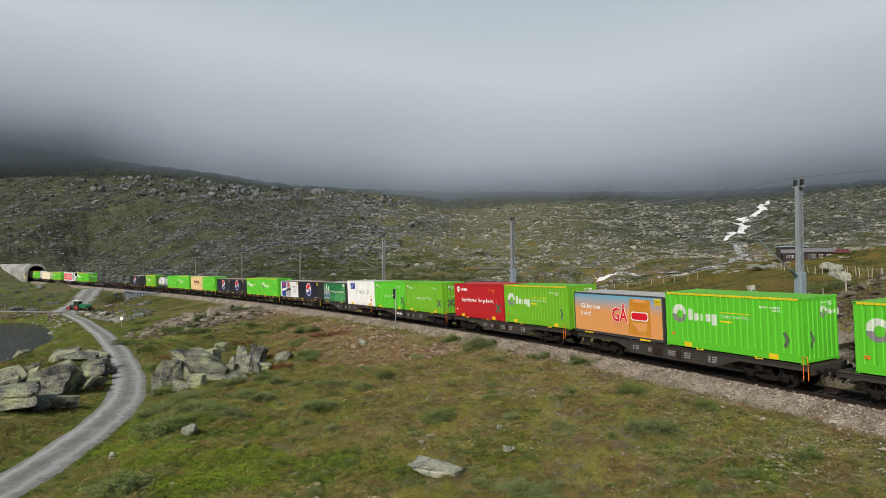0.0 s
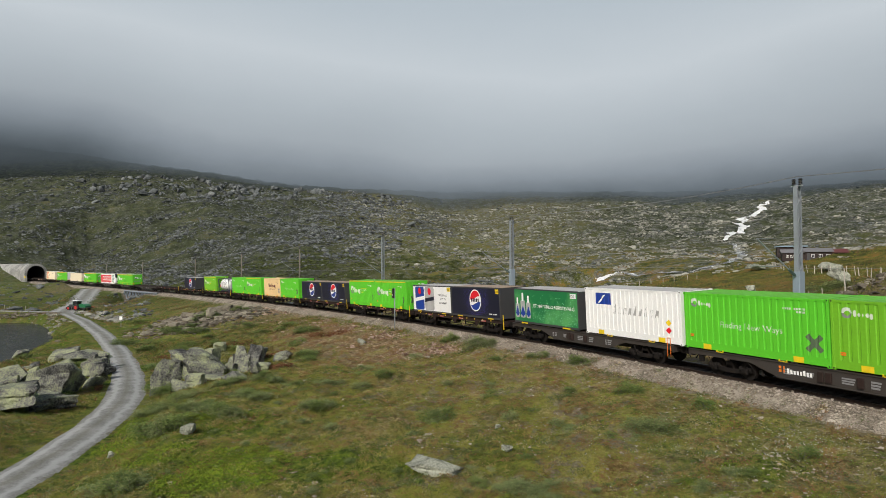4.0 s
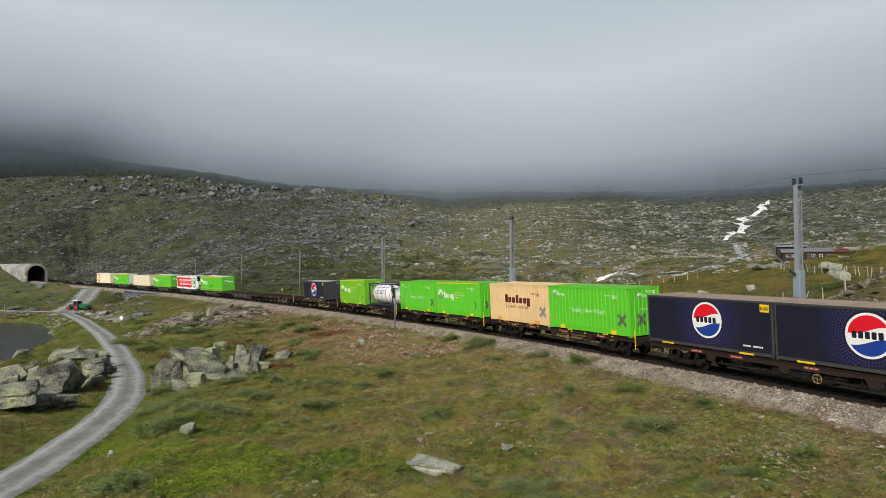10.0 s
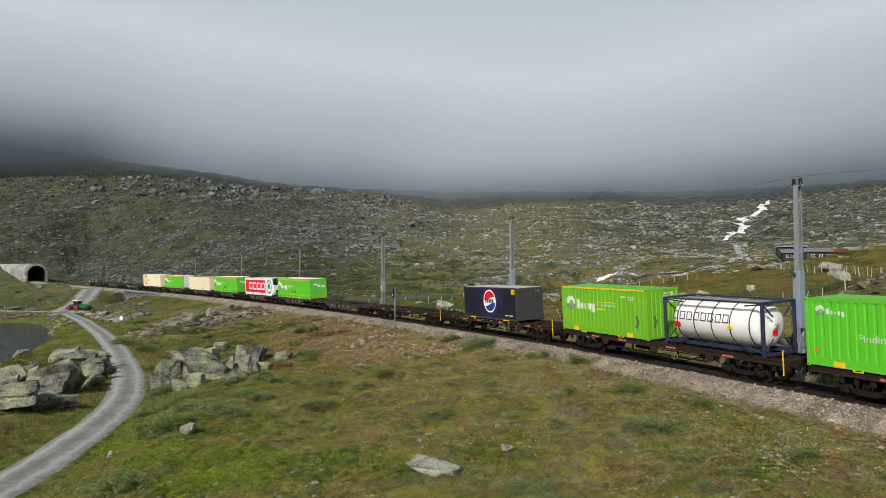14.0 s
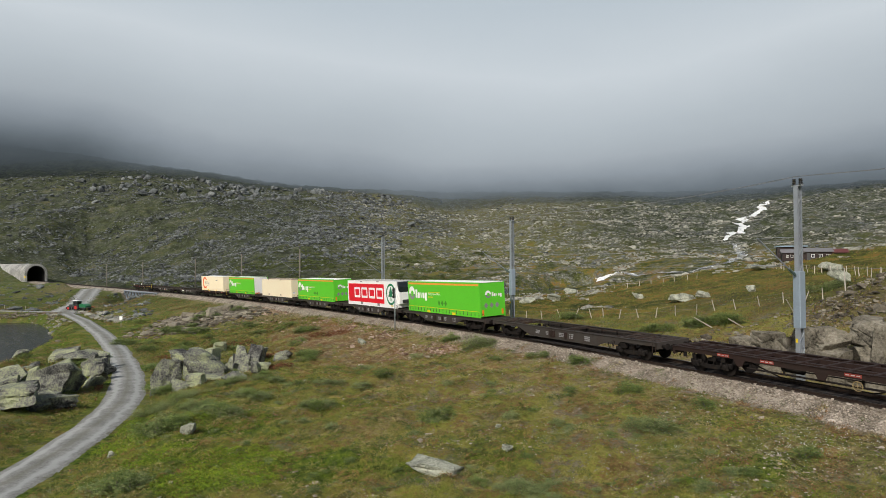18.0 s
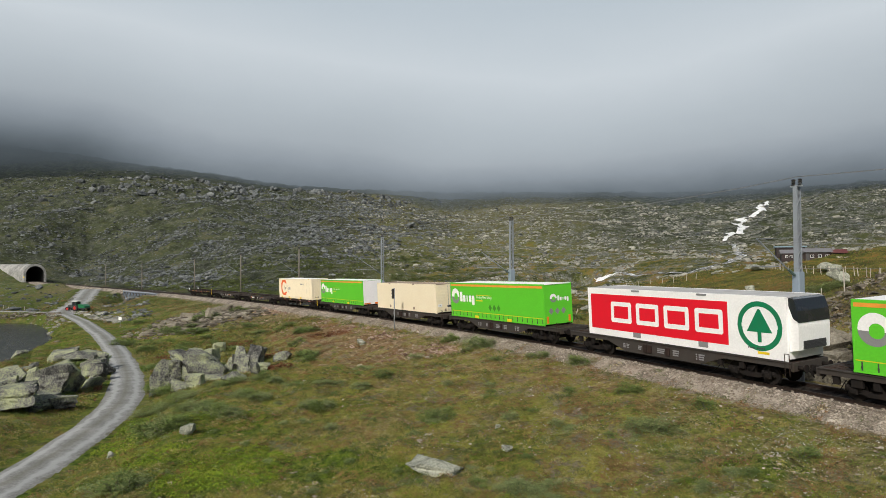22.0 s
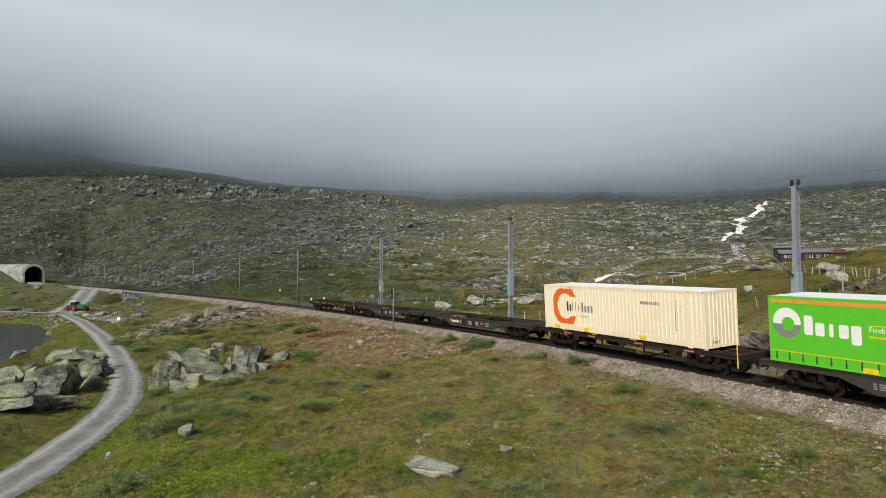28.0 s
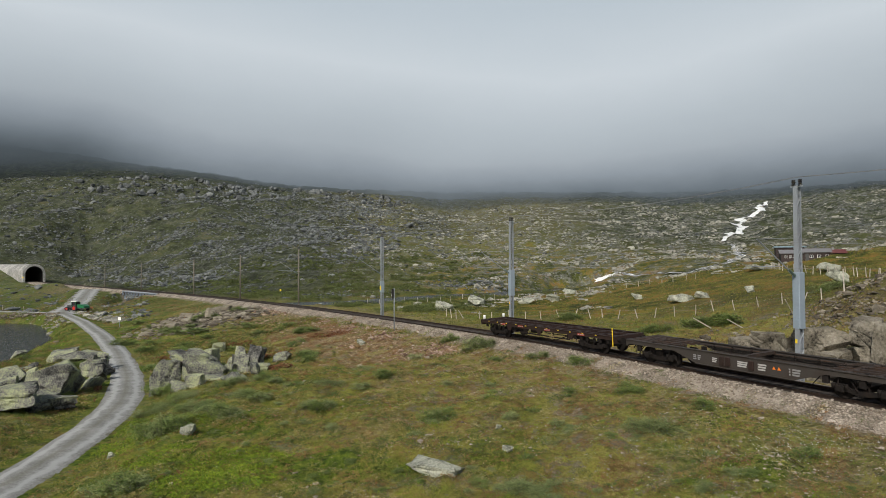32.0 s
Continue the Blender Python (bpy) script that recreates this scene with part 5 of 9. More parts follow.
def build_covers():
    """Low mats and mounds of heath plants, each kind in drifts of its own."""
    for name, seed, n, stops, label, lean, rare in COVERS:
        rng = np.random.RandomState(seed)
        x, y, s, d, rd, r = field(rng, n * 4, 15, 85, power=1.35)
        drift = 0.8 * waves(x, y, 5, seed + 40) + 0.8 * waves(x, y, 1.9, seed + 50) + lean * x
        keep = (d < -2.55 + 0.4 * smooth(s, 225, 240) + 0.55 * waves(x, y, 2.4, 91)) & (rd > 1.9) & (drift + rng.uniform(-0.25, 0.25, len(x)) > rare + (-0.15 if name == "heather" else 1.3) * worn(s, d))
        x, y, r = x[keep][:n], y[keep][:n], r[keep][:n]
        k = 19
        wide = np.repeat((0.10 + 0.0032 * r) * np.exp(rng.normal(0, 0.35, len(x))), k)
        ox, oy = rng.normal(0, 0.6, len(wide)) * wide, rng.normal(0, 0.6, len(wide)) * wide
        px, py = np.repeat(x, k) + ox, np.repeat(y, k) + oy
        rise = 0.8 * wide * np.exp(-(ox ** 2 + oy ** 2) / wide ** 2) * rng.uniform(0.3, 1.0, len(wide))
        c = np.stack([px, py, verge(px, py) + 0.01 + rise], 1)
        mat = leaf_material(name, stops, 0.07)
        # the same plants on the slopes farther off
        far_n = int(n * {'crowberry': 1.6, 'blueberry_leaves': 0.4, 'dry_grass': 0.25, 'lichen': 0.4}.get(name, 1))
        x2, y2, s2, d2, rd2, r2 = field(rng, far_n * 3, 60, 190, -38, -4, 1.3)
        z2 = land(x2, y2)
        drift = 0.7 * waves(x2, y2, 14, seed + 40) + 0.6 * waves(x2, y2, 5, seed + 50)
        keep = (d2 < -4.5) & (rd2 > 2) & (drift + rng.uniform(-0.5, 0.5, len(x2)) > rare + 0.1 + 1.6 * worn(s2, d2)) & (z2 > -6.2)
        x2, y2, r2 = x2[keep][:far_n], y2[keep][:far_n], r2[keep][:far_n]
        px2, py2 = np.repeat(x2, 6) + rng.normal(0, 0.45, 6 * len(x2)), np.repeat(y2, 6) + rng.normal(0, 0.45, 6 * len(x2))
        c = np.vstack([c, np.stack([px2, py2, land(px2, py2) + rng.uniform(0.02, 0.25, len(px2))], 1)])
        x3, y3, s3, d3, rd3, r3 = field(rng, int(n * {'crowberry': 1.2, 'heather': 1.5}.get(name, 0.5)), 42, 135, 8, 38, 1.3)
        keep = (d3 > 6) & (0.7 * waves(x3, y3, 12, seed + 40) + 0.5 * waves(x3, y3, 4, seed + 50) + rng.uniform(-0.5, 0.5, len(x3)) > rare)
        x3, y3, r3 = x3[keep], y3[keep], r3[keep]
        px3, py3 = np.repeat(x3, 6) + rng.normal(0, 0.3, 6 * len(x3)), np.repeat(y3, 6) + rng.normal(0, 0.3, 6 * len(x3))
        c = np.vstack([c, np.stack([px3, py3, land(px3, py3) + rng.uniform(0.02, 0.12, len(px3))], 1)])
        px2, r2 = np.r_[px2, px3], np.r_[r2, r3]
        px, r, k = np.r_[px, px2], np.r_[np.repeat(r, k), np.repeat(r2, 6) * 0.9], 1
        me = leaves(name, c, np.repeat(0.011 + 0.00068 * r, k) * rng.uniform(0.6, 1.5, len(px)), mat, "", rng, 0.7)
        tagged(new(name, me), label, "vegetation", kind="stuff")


build_covers()


def build_scrub():
    """Dark mounds of willow scrub on the marsh behind the line."""
    rng = np.random.RandomState(121)
    n = 26000
    az, r = np.radians(rng.uniform(-27, 10, n)), 92 * np.exp(rng.uniform(0, 1, n) * math.log(255 / 92))
    x, y = r * np.sin(az), r * np.cos(az)
    s, d, _ = beside(x, y)
    rd, _ = near_line(x, y, RIVER_LINE)
    keep = (d > 9) & (rd > 8.5) & (0.6 * waves(x, y, 26, 122) + 0.6 * waves(x, y, 8, 123) + rng.uniform(-0.3, 0.3, n) > 0.15 + 0.5 * smooth(np.degrees(az), -2, 8))
    x, y, r = x[keep][:6500], y[keep][:6500], r[keep][:6500]
    k = 34
    wide = np.repeat(rng.uniform(0.35, 1.1, len(x)), k)
    ox, oy = rng.normal(0, 0.5, len(wide)) * wide, rng.normal(0, 0.5, len(wide)) * wide
    px, py = np.repeat(x, k) + ox, np.repeat(y, k) + oy
    rise = 0.75 * wide * np.exp(-(ox ** 2 + oy ** 2) / wide ** 2) * rng.uniform(0.35, 1.0, len(wide))
    c = np.stack([px, py, land(px, py) + 0.02 + rise], 1)
    me = leaves("willow_scrub", c, np.repeat(0.025 + 0.0007 * r, k) * rng.uniform(0.6, 1.4, len(px)), M_SCRUB, "", rng, 0.8)
    tagged(new("willow_scrub", me), "low dark green willow scrub on the marsh", "vegetation", kind="stuff")


M_SCRUB = leaf_material("marsh_willow", [(0.22, (0.049, 0.070, 0.022)), (0.45, (0.086, 0.111, 0.032)), (0.65, (0.128, 0.150, 0.043)), (0.82, (0.176, 0.182, 0.060))], 0.14)
build_scrub()


def build_grass():
    rng = np.random.RandomState(21)
    # tufts: a few blades about one root
    x, y, s, d, rd, r = field(rng, 120000, 16, 75)
    thick = waves(x, y, 6, 70) * 0.6 + waves(x, y, 1.8, 71) * 0.6 - 0.02 * x + 0.1
    keep = (d < -2.8 - 0.6 * rng.uniform(0, 1, len(x))) & (rd > 1.8) & (thick - 1.5 * worn(s, d) + rng.uniform(-0.3, 0.3, len(x)) > 0.12)
    x, y, r = x[keep], y[keep], r[keep]
    k = 5
    bx, by = np.repeat(x, k) + rng.normal(0, 0.06, len(x) * k), np.repeat(y, k) + rng.normal(0, 0.06, len(x) * k)
    h = np.repeat(0.05 + 0.12 * rng.uniform(0, 1, len(x)) ** 2, k) * rng.uniform(0.6, 1.2, len(bx))
    wd = np.repeat(0.006 + 0.0004 * r, k)
    blades("grass", bx, by, land(bx, by), h, wd, M_GRASS, "olive and straw-coloured mountain grass", rng, 1.3)
    # the bright leafy patch near the road's end
    spots = []
    for cx, cy, ax, ay, n in ((-8.3, 24.0, 2.6, 3.0, 17000), (-14.8, 31.6, 3.4, 2.6, 15000), (-12.0, 26.5, 1.6, 1.6, 3500), (-18.5, 36.0, 1.8, 2.6, 6000), (-13.5, 20.5, 2.0, 1.5, 4000)):
        a, q = rng.uniform(0, 6.28, n), np.sqrt(rng.uniform(0, 1, n))
        x, y = cx + ax * q * np.cos(a), cy + ay * q * np.sin(a)
        keep = q + 0.28 * waves(x, y, 2.4, 74) + 0.2 * waves(x, y, 0.9, 73) < 0.9
        spots.append(np.stack([x[keep], y[keep]], 1))
    px, py = np.concatenate(spots).T
    rd, _ = near_line(px, py, ROAD_LINE)
    px, py = px[rd > 1.7], py[rd > 1.7]
    c = np.stack([px, py, land(px, py) + rng.uniform(0.03, 0.16, len(px))], 1)
    me = leaves("ground_leaves", c, rng.uniform(0.03, 0.052, len(px)), M_LUSH, "", rng, 1.2)
    tagged(new("ground_leaves", me), "patch of bright yellow-green broad leaves", "vegetation", kind="stuff")
    # small cushions of bright moss in the heath
    spots = []
    x, y, s, d, rd, r = field(rng, 1000, 17, 50, power=1.3)
    for cx, cy, cd, cr in zip(x, y, d, rd):
        if cd < -4.5 and cr > 2.4:
            w, n = rng.uniform(0.15, 0.5), 60
            spots.append(np.stack([cx + rng.normal(0, w, n), cy + rng.normal(0, w * 0.8, n)], 1))
    px, py = np.concatenate(spots).T
    c = np.stack([px, py, land(px, py) + rng.uniform(0.01, 0.09, len(px))], 1)
    me = leaves("moss", c, rng.uniform(0.018, 0.04, len(px)), M_LUSH, "", rng, 1.2)
    tagged(new("moss", me), "small bright cushions of moss", "vegetation", kind="stuff")
    # rust-red heather between the boulders
    spots = []
    for cx, cy, ax, ay, n in ((-23, 66, 3.2, 2.4, 5000), (-28.5, 66, 2.2, 1.3, 2600), (-16.5, 57, 3.0, 2.0, 4200), (-13.5, 49.5, 1.6, 1.6, 2200), (-26.3, 50.0, 1.1, 2.4, 2000), (-12, 66, 2.5, 1.2, 2000), (-24, 44.8, 0.8, 1.8, 1200)):
        a, q = rng.uniform(0, 6.28, n), np.sqrt(rng.uniform(0, 1, n))
        x, y = cx + ax * q * np.cos(a), cy + ay * q * np.sin(a)
        keep = q + 0.35 * waves(x, y, 2.4, 77) < 0.85
        spots.append(np.stack([x[keep], y[keep]], 1))
    px, py = np.concatenate(spots).T
    rd, _ = near_line(px, py, ROAD_LINE)
    px, py = px[rd > 1.7], py[rd > 1.7]
    c = np.stack([px, py, land(px, py) + rng.uniform(0.02, 0.2, len(px))], 1)
    me = leaves("red_heather", c, rng.uniform(0.05, 0.10, len(px)), leaf_material("red_heather", [(0.22, (0.09, 0.035, 0.018)), (0.5, (0.17, 0.062, 0.03)), (0.8, (0.25, 0.12, 0.05))], 0.28), "", rng, 0.8)
    tagged(new("red_heather", me), "rust-red heather between the boulders", "vegetation", kind="stuff")
    # white flowers
    n = 1100
    px, py = np.r_[rng.normal(13.6, 1.4, n // 2), rng.normal(10.5, 3.0, n - n // 2)], np.r_[rng.normal(22.6, 0.9, n // 2), rng.normal(22.0, 2.0, n - n // 2)]
    s, d, _ = beside(px, py)
    px, py = px[d < -4], py[d < -4]
    c = np.stack([px, py, land(px, py) + rng.uniform(0.08, 0.2, len(px))], 1)
    me = leaves("flowers", c, rng.uniform(0.018, 0.034, len(px)), M_FLOWER, "", rng, 2.0)
    tagged(new("flowers", me), "scattered small white flowers in the grass", "flowers", kind="stuff")
    # meadow grass behind the line
    x, y, s, d, rd, r = field(rng, 60000, 45, 150, power=1.3)
    keep = (d > 5) & (x > -0.08 * y) & (waves(x, y, 12, 75) + rng.uniform(-0.6, 0.6, len(x)) > -0.2)
    x, y, r = x[keep], y[keep], r[keep]
    blades("meadow_grass", x, y, land(x, y), rng.uniform(0.1, 0.3, len(x)), 0.02 + 0.0009 * r, M_MEADOW, "yellow-green meadow grass behind the railway", rng)


build_grass()


def shrub_kind(seed, leaf, n=1250):
    """A low mountain willow: stems from one root, and a dome of small leaves with gaps."""
    rng = np.random.RandomState(seed)
    t = thing("shrub", "low grey-green mountain willow shrub", "shrub", "shrubs on the slope")
    bm = B()
    tips = []
    for k in range(9):
        a, sp = rng.uniform(0, 6.28), rng.uniform(0.12, 0.46)
        tip = (sp * math.cos(a), sp * math.sin(a), rng.uniform(0.45, 0.95) * (1 - 0.8 * sp))
        tips.append(tip)
        rod(bm, (0.03 * math.cos(a), 0.03 * math.sin(a), -0.05), tip, 0.012, 5, 0.005)
    part("stem", bm, M_TIMBER, t, "thin brown stems")
    tips = np.array(tips)
    c = tips[rng.randint(len(tips), size=n)] + rng.normal(0, 1, (n, 3)) * (0.12, 0.12, 0.12)
    lowr = np.stack([rng.normal(0, 0.26, n // 2), rng.normal(0, 0.26, n // 2), np.abs(rng.normal(0.1, 0.14, n // 2))], 1)
    c = np.vstack([c, lowr])
    c = c[(np.hypot(c[:, 0], c[:, 1]) < 0.62) & (c[:, 2] > 0)]
    me = leaves("foliage", c, rng.uniform(0.024, 0.046, len(c)), leaf, "", rng, 0.9)
    part("foliage", me, leaf, t)["kind"] = "stuff"
    return t


def build_shrubs():
    kinds = [shrub_kind(1, M_WILLOW), shrub_kind(2, M_WILLOW), shrub_kind(3, M_WILLOW_D), shrub_kind(4, M_WILLOW_D, 1450)]
    kinds[2]["label"] = kinds[3]["label"] = "dense dark green dwarf willow bush"
    spots = [(2.8, 48.4, 2.3, 1.3, 0), (0.7, 53.3, 1.8, 0.8, 2), (6.6, 42.4, 1.5, 0.6, 2), (8.8, 39.2, 1.8, 0.85, 2), (9.4, 31.4, 1.5, 0.75, 2), (-0.3, 29.5, 1.5, 0.9, 3),
             (8.4, 25.1, 1.7, 0.8, 0), (11.8, 28.0, 1.3, 0.6, 3), (-6.9, 38.3, 1.7, 0.6, 0), (-11.7, 41.3, 1.9, 0.8, 1), (-11.1, 36.0, 2.0, 0.8, 1), (-11.4, 31.8, 2.3, 1.0, 1),
             (-13.7, 30.8, 2.5, 1.2, 3), (-11.9, 22.8, 2.0, 0.9, 1), (-16.6, 39.2, 2.5, 0.8, 1), (3.1, 28.2, 0.8, 0.6, 1)]
    more = [(-3.6, 38.8, 1.2, 0.6, 3), (-2.0, 48.0, 1.3, 0.6, 0), (-6.0, 46.0, 1.6, 0.6, 1), (-9.5, 40.0, 1.4, 0.65, 1), (3.6, 42.4, 1.2, 0.5, 2), (5.0, 27.3, 0.9, 0.45, 0), (2.7, 35.6, 1.0, 0.4, 1),
            (6.5, 32.4, 0.9, 0.35, 2), (2.6, 20.5, 1.6, 0.5, 0), (12.3, 21.4, 1.0, 0.6, 2), (-6.5, 32.5, 1.5, 0.7, 1), (-4.9, 37.4, 1.3, 0.55, 0), (-18.0, 38.9, 2.4, 1.0, 1), (-13.8, 34.8, 1.9, 0.75, 3)]
    far = [(25.3, 58.6, 5.6, 1.5, 3), (19.5, 57.8, 3.0, 1.1, 2), (15.2, 74.8, 3.0, 1.2, 3), (-29.5, 72.0, 2.0, 0.9, 2), (-33.9, 71.0, 2.5, 1.3, 2), (-37.3, 85.4, 3.0, 1.1, 3), (40.8, 66.0, 4.0, 1.4, 1),
           (-31.1, 94.5, 2.5, 1.0, 2), (15.0, 53.0, 1.9, 0.7, 2), (-40, 78, 2.8, 1.1, 3), (-36.5, 66, 2.2, 0.9, 3), (-28, 46, 1.8, 0.8, 2), (-14.5, 42.5, 2.2, 0.8, 1)]
    rng = random.Random(5)
    for x, y, w, h, k in spots + more + far:
        n = 1 if w < 1.4 else (3 if w < 3.5 else 6)
        for i in range(n):
            dx = 0 if n == 1 else (i / (n - 1) - 0.5) * w * 0.62
            sc = (w if n == 1 else w * (0.66 if n == 3 else 0.42)) * rng.uniform(0.85, 1.15)
            px, py = x + dx, y + (0 if n == 1 else rng.uniform(-0.25, 0.25) * w * 0.6)
            ob = copy_thing(kinds[(k + (i == 1 and n > 2)) % 4], pose(px, py, land_at(px, py) - 0.02, 0, 0, rng.uniform(0, 360)))
            ob.scale = (sc, sc, 0.95 * h * rng.uniform(0.8, 1.15) * (1.0 if i == n // 2 else 0.8))
    rr = np.random.RandomState(33)
    x, y, s, d, rd, r = field(rr, 520, 18, 62)
    keep = (d < -5) & (rd > 2.4) & (waves(x, y, 11, 76) + rr.uniform(-0.4, 0.4, 520) > 0.0)
    for px, py in list(zip(x[keep], y[keep]))[:170]:
        px, py, sc = float(px), float(py), rng.uniform(0.25, 0.75)
        ob = copy_thing(kinds[rng.randrange(4)], pose(px, py, land_at(px, py) - 0.02, 0, 0, rng.uniform(0, 360)))
        ob.scale = (sc, sc, sc * 0.42)
    x, y, s, d, rd, r = field(rr, 500, 48, 125, -37, -12)
    keep = (d < -6) & (rd > 2.6) & (waves(x, y, 13, 78) + rr.uniform(-0.3, 0.3, 500) > 0.25) & (land(x, y) > -5.9)
    for px, py in list(zip(x[keep], y[keep]))[:70]:
        px, py, sc = float(px), float(py), rng.uniform(1.0, 2.6)
        ob = copy_thing(kinds[rng.choice((2, 2, 3))], pose(px, py, land_at(px, py) - 0.02, 0, 0, rng.uniform(0, 360)))
        ob.scale = (sc * 1.3, sc, rng.uniform(0.5, 0.9))
    for ob in kinds:
        for c in list(ob.children):
            bpy.data.objects.remove(c)
        bpy.data.objects.remove(ob)


build_shrubs()


# ---------------------------------------------------------------- water
def water_material(name, colour, foam, scale, ripple=0.5):
    m, t, b, node, link = nodes_of(name)
    pos = node("ShaderNodeNewGeometry").outputs["Position"]
    n1, n2 = node("ShaderNodeTexNoise"), node("ShaderNodeTexNoise")
    for n, s in ((n1, scale), (n2, scale * 0.22)):
        n.inputs["Scale"].default_value, n.inputs["Detail"].default_value = s, 5
        link(pos, n.inputs["Vector"])
    r = node("ShaderNodeValToRGB")
    r.color_ramp.elements[0].position, r.color_ramp.elements[0].color = 0.62 - foam * 0.35, (*colour, 1)
    r.color_ramp.elements[1].position, r.color_ramp.elements[1].color = 0.74 - foam * 0.35, (0.78, 0.80, 0.80, 1)
    add = node("ShaderNodeMix")
    add.inputs["Factor"].default_value = 0.5
    link(n1.outputs["Fac"], add.inputs["A"])
    link(n2.outputs["Fac"], add.inputs["B"])
    link(add.outputs[0], r.inputs[0])
    link(r.outputs[0], b.inputs["Base Color"])
    b.inputs["Roughness"].default_value = 0.2 + 0.5 * foam
    bp = node("ShaderNodeBump")
    bp.inputs["Strength"].default_value, bp.inputs["Distance"].default_value = ripple, 0.1 * ripple
    link(n1.outputs["Fac"], bp.inputs["Height"])
    link(bp.outputs[0], b.inputs["Normal"])
    return m


M_POND = water_material("dark_pond_water", (0.022, 0.026, 0.030), 0.0, 0.9, 1.0)
M_RIVER = water_material("shallow_river_water", (0.028, 0.033, 0.040), 0.06, 0.9)
M_STREAM = water_material("broken_stream_water", (0.07, 0.08, 0.085), 0.42, 1.6)
M_FOAM = water_material("white_water", (0.40, 0.43, 0.44), 0.75, 0.7)


def strand(name, line, half, lift, material, seed, n=5):
    """A ragged ribbon of water that swells and thins on its way down."""
    p = np.array(line)
    d = np.gradient(p[:, :2], axis=0)
    d /= np.maximum(np.hypot(d[:, 0], d[:, 1])[:, None], 1e-6)
    w = half * np.clip(0.85 + 0.55 * waves(p[:, 0] * 3, p[:, 1] * 3, 22, seed) + 0.35 * waves(p[:, 0] * 5, p[:, 1] * 5, 11, seed + 1), 0.12, 2)
    f = np.linspace(-1, 1, n)
    x = p[:, :1] - d[:, 1:] * w[:, None] * f
    y = p[:, 1:2] + d[:, :1] * w[:, None] * f
    z = land(x.ravel(), y.ravel()) + lift
    return grid_mesh(name, np.stack([x.ravel(), y.ravel(), z], 1), n, material)


def build_water():
    bm = B()
    vs = [bm.verts.new(p) for p in ((-180, 50, -6.2), (-40, 50, -6.2), (-40, 132, -6.2), (-180, 132, -6.2))]
    bm.faces.new(vs)
    tagged(part("pond", bm, M_POND), "still dark grey pond beside the road", "water", kind="structure")
    line = RIVER_LINE.copy()
    line[:, 2] -= 0.22
    tagged(new("river", strip("river", line, 6.0, M_RIVER, 0, 0, 0.8)), "shallow stony river behind the railway", "water", kind="structure")
    cascade = [(211, 404, 0), (194, 376, 0), (181, 356, 0), (171, 343, 0), (159, 329, 0), (152, 321, 0), (147, 302, 0), (134, 281, 0), (120, 264, 0), (117, 254, 0)]
    p = resample(cascade, 2.0)
    p[:, 0] += 1.8 * waves(p[:, 0], p[:, 1], 26, 81) * np.clip((p[:, 1] - 230) / 60, 0, 1)
    rng = np.random.RandomState(91)
    for k in range(5):
        line = p.copy()
        swing = 0.8 * waves(p[:, 0], p[:, 1], 17, 82 + k) + 0.35 * waves(p[:, 0], p[:, 1], 7, 92 + k)
        line[:, 0] += swing + rng.uniform(-0.8, 0.8)
        upper = line
        cut = rng.randint(0, 18) if k else 0
        tagged(new("waterfall", strand("waterfall", upper[: len(upper) - rng.randint(0, 12)][cut // 3:], 0.95 if k else 1.5, 0.35 + 0.03 * k, M_FOAM, 90 + k)), "white strand of the cascade on the fellside", "waterfall", kind="structure")
        if k < 3:
            lower = resample([(117, 253, 0), (112, 238, 0), (98, 206, 0), (80, 166, 0), (72, 157, 0), (65, 153, 0), (57, 155, 0), (52.4, 166, 0), (49, 178, 0)], 1.0)
            lower[:, :2] += 0.7 * np.stack([waves(lower[:, 0], lower[:, 1], 9, 62 + k), waves(lower[:, 0], lower[:, 1], 9, 72 + k)], 1)
            tagged(new("stream", strand("stream", lower, 0.55, 0.12 + 0.02 * k, M_STREAM, 70 + k)), "stony stream below the cascade", "water", kind="structure")
    q = resample([(49.5, 177, 0), (48, 182, 0), (45, 186, 0), (42, 186, 0), (38, 180, 0)], 0.7)
    tagged(new("rapids", strand("rapids", q, 0.6, 0.12, M_FOAM, 61)), "short white rapid in the river", "water", kind="structure")


build_water()


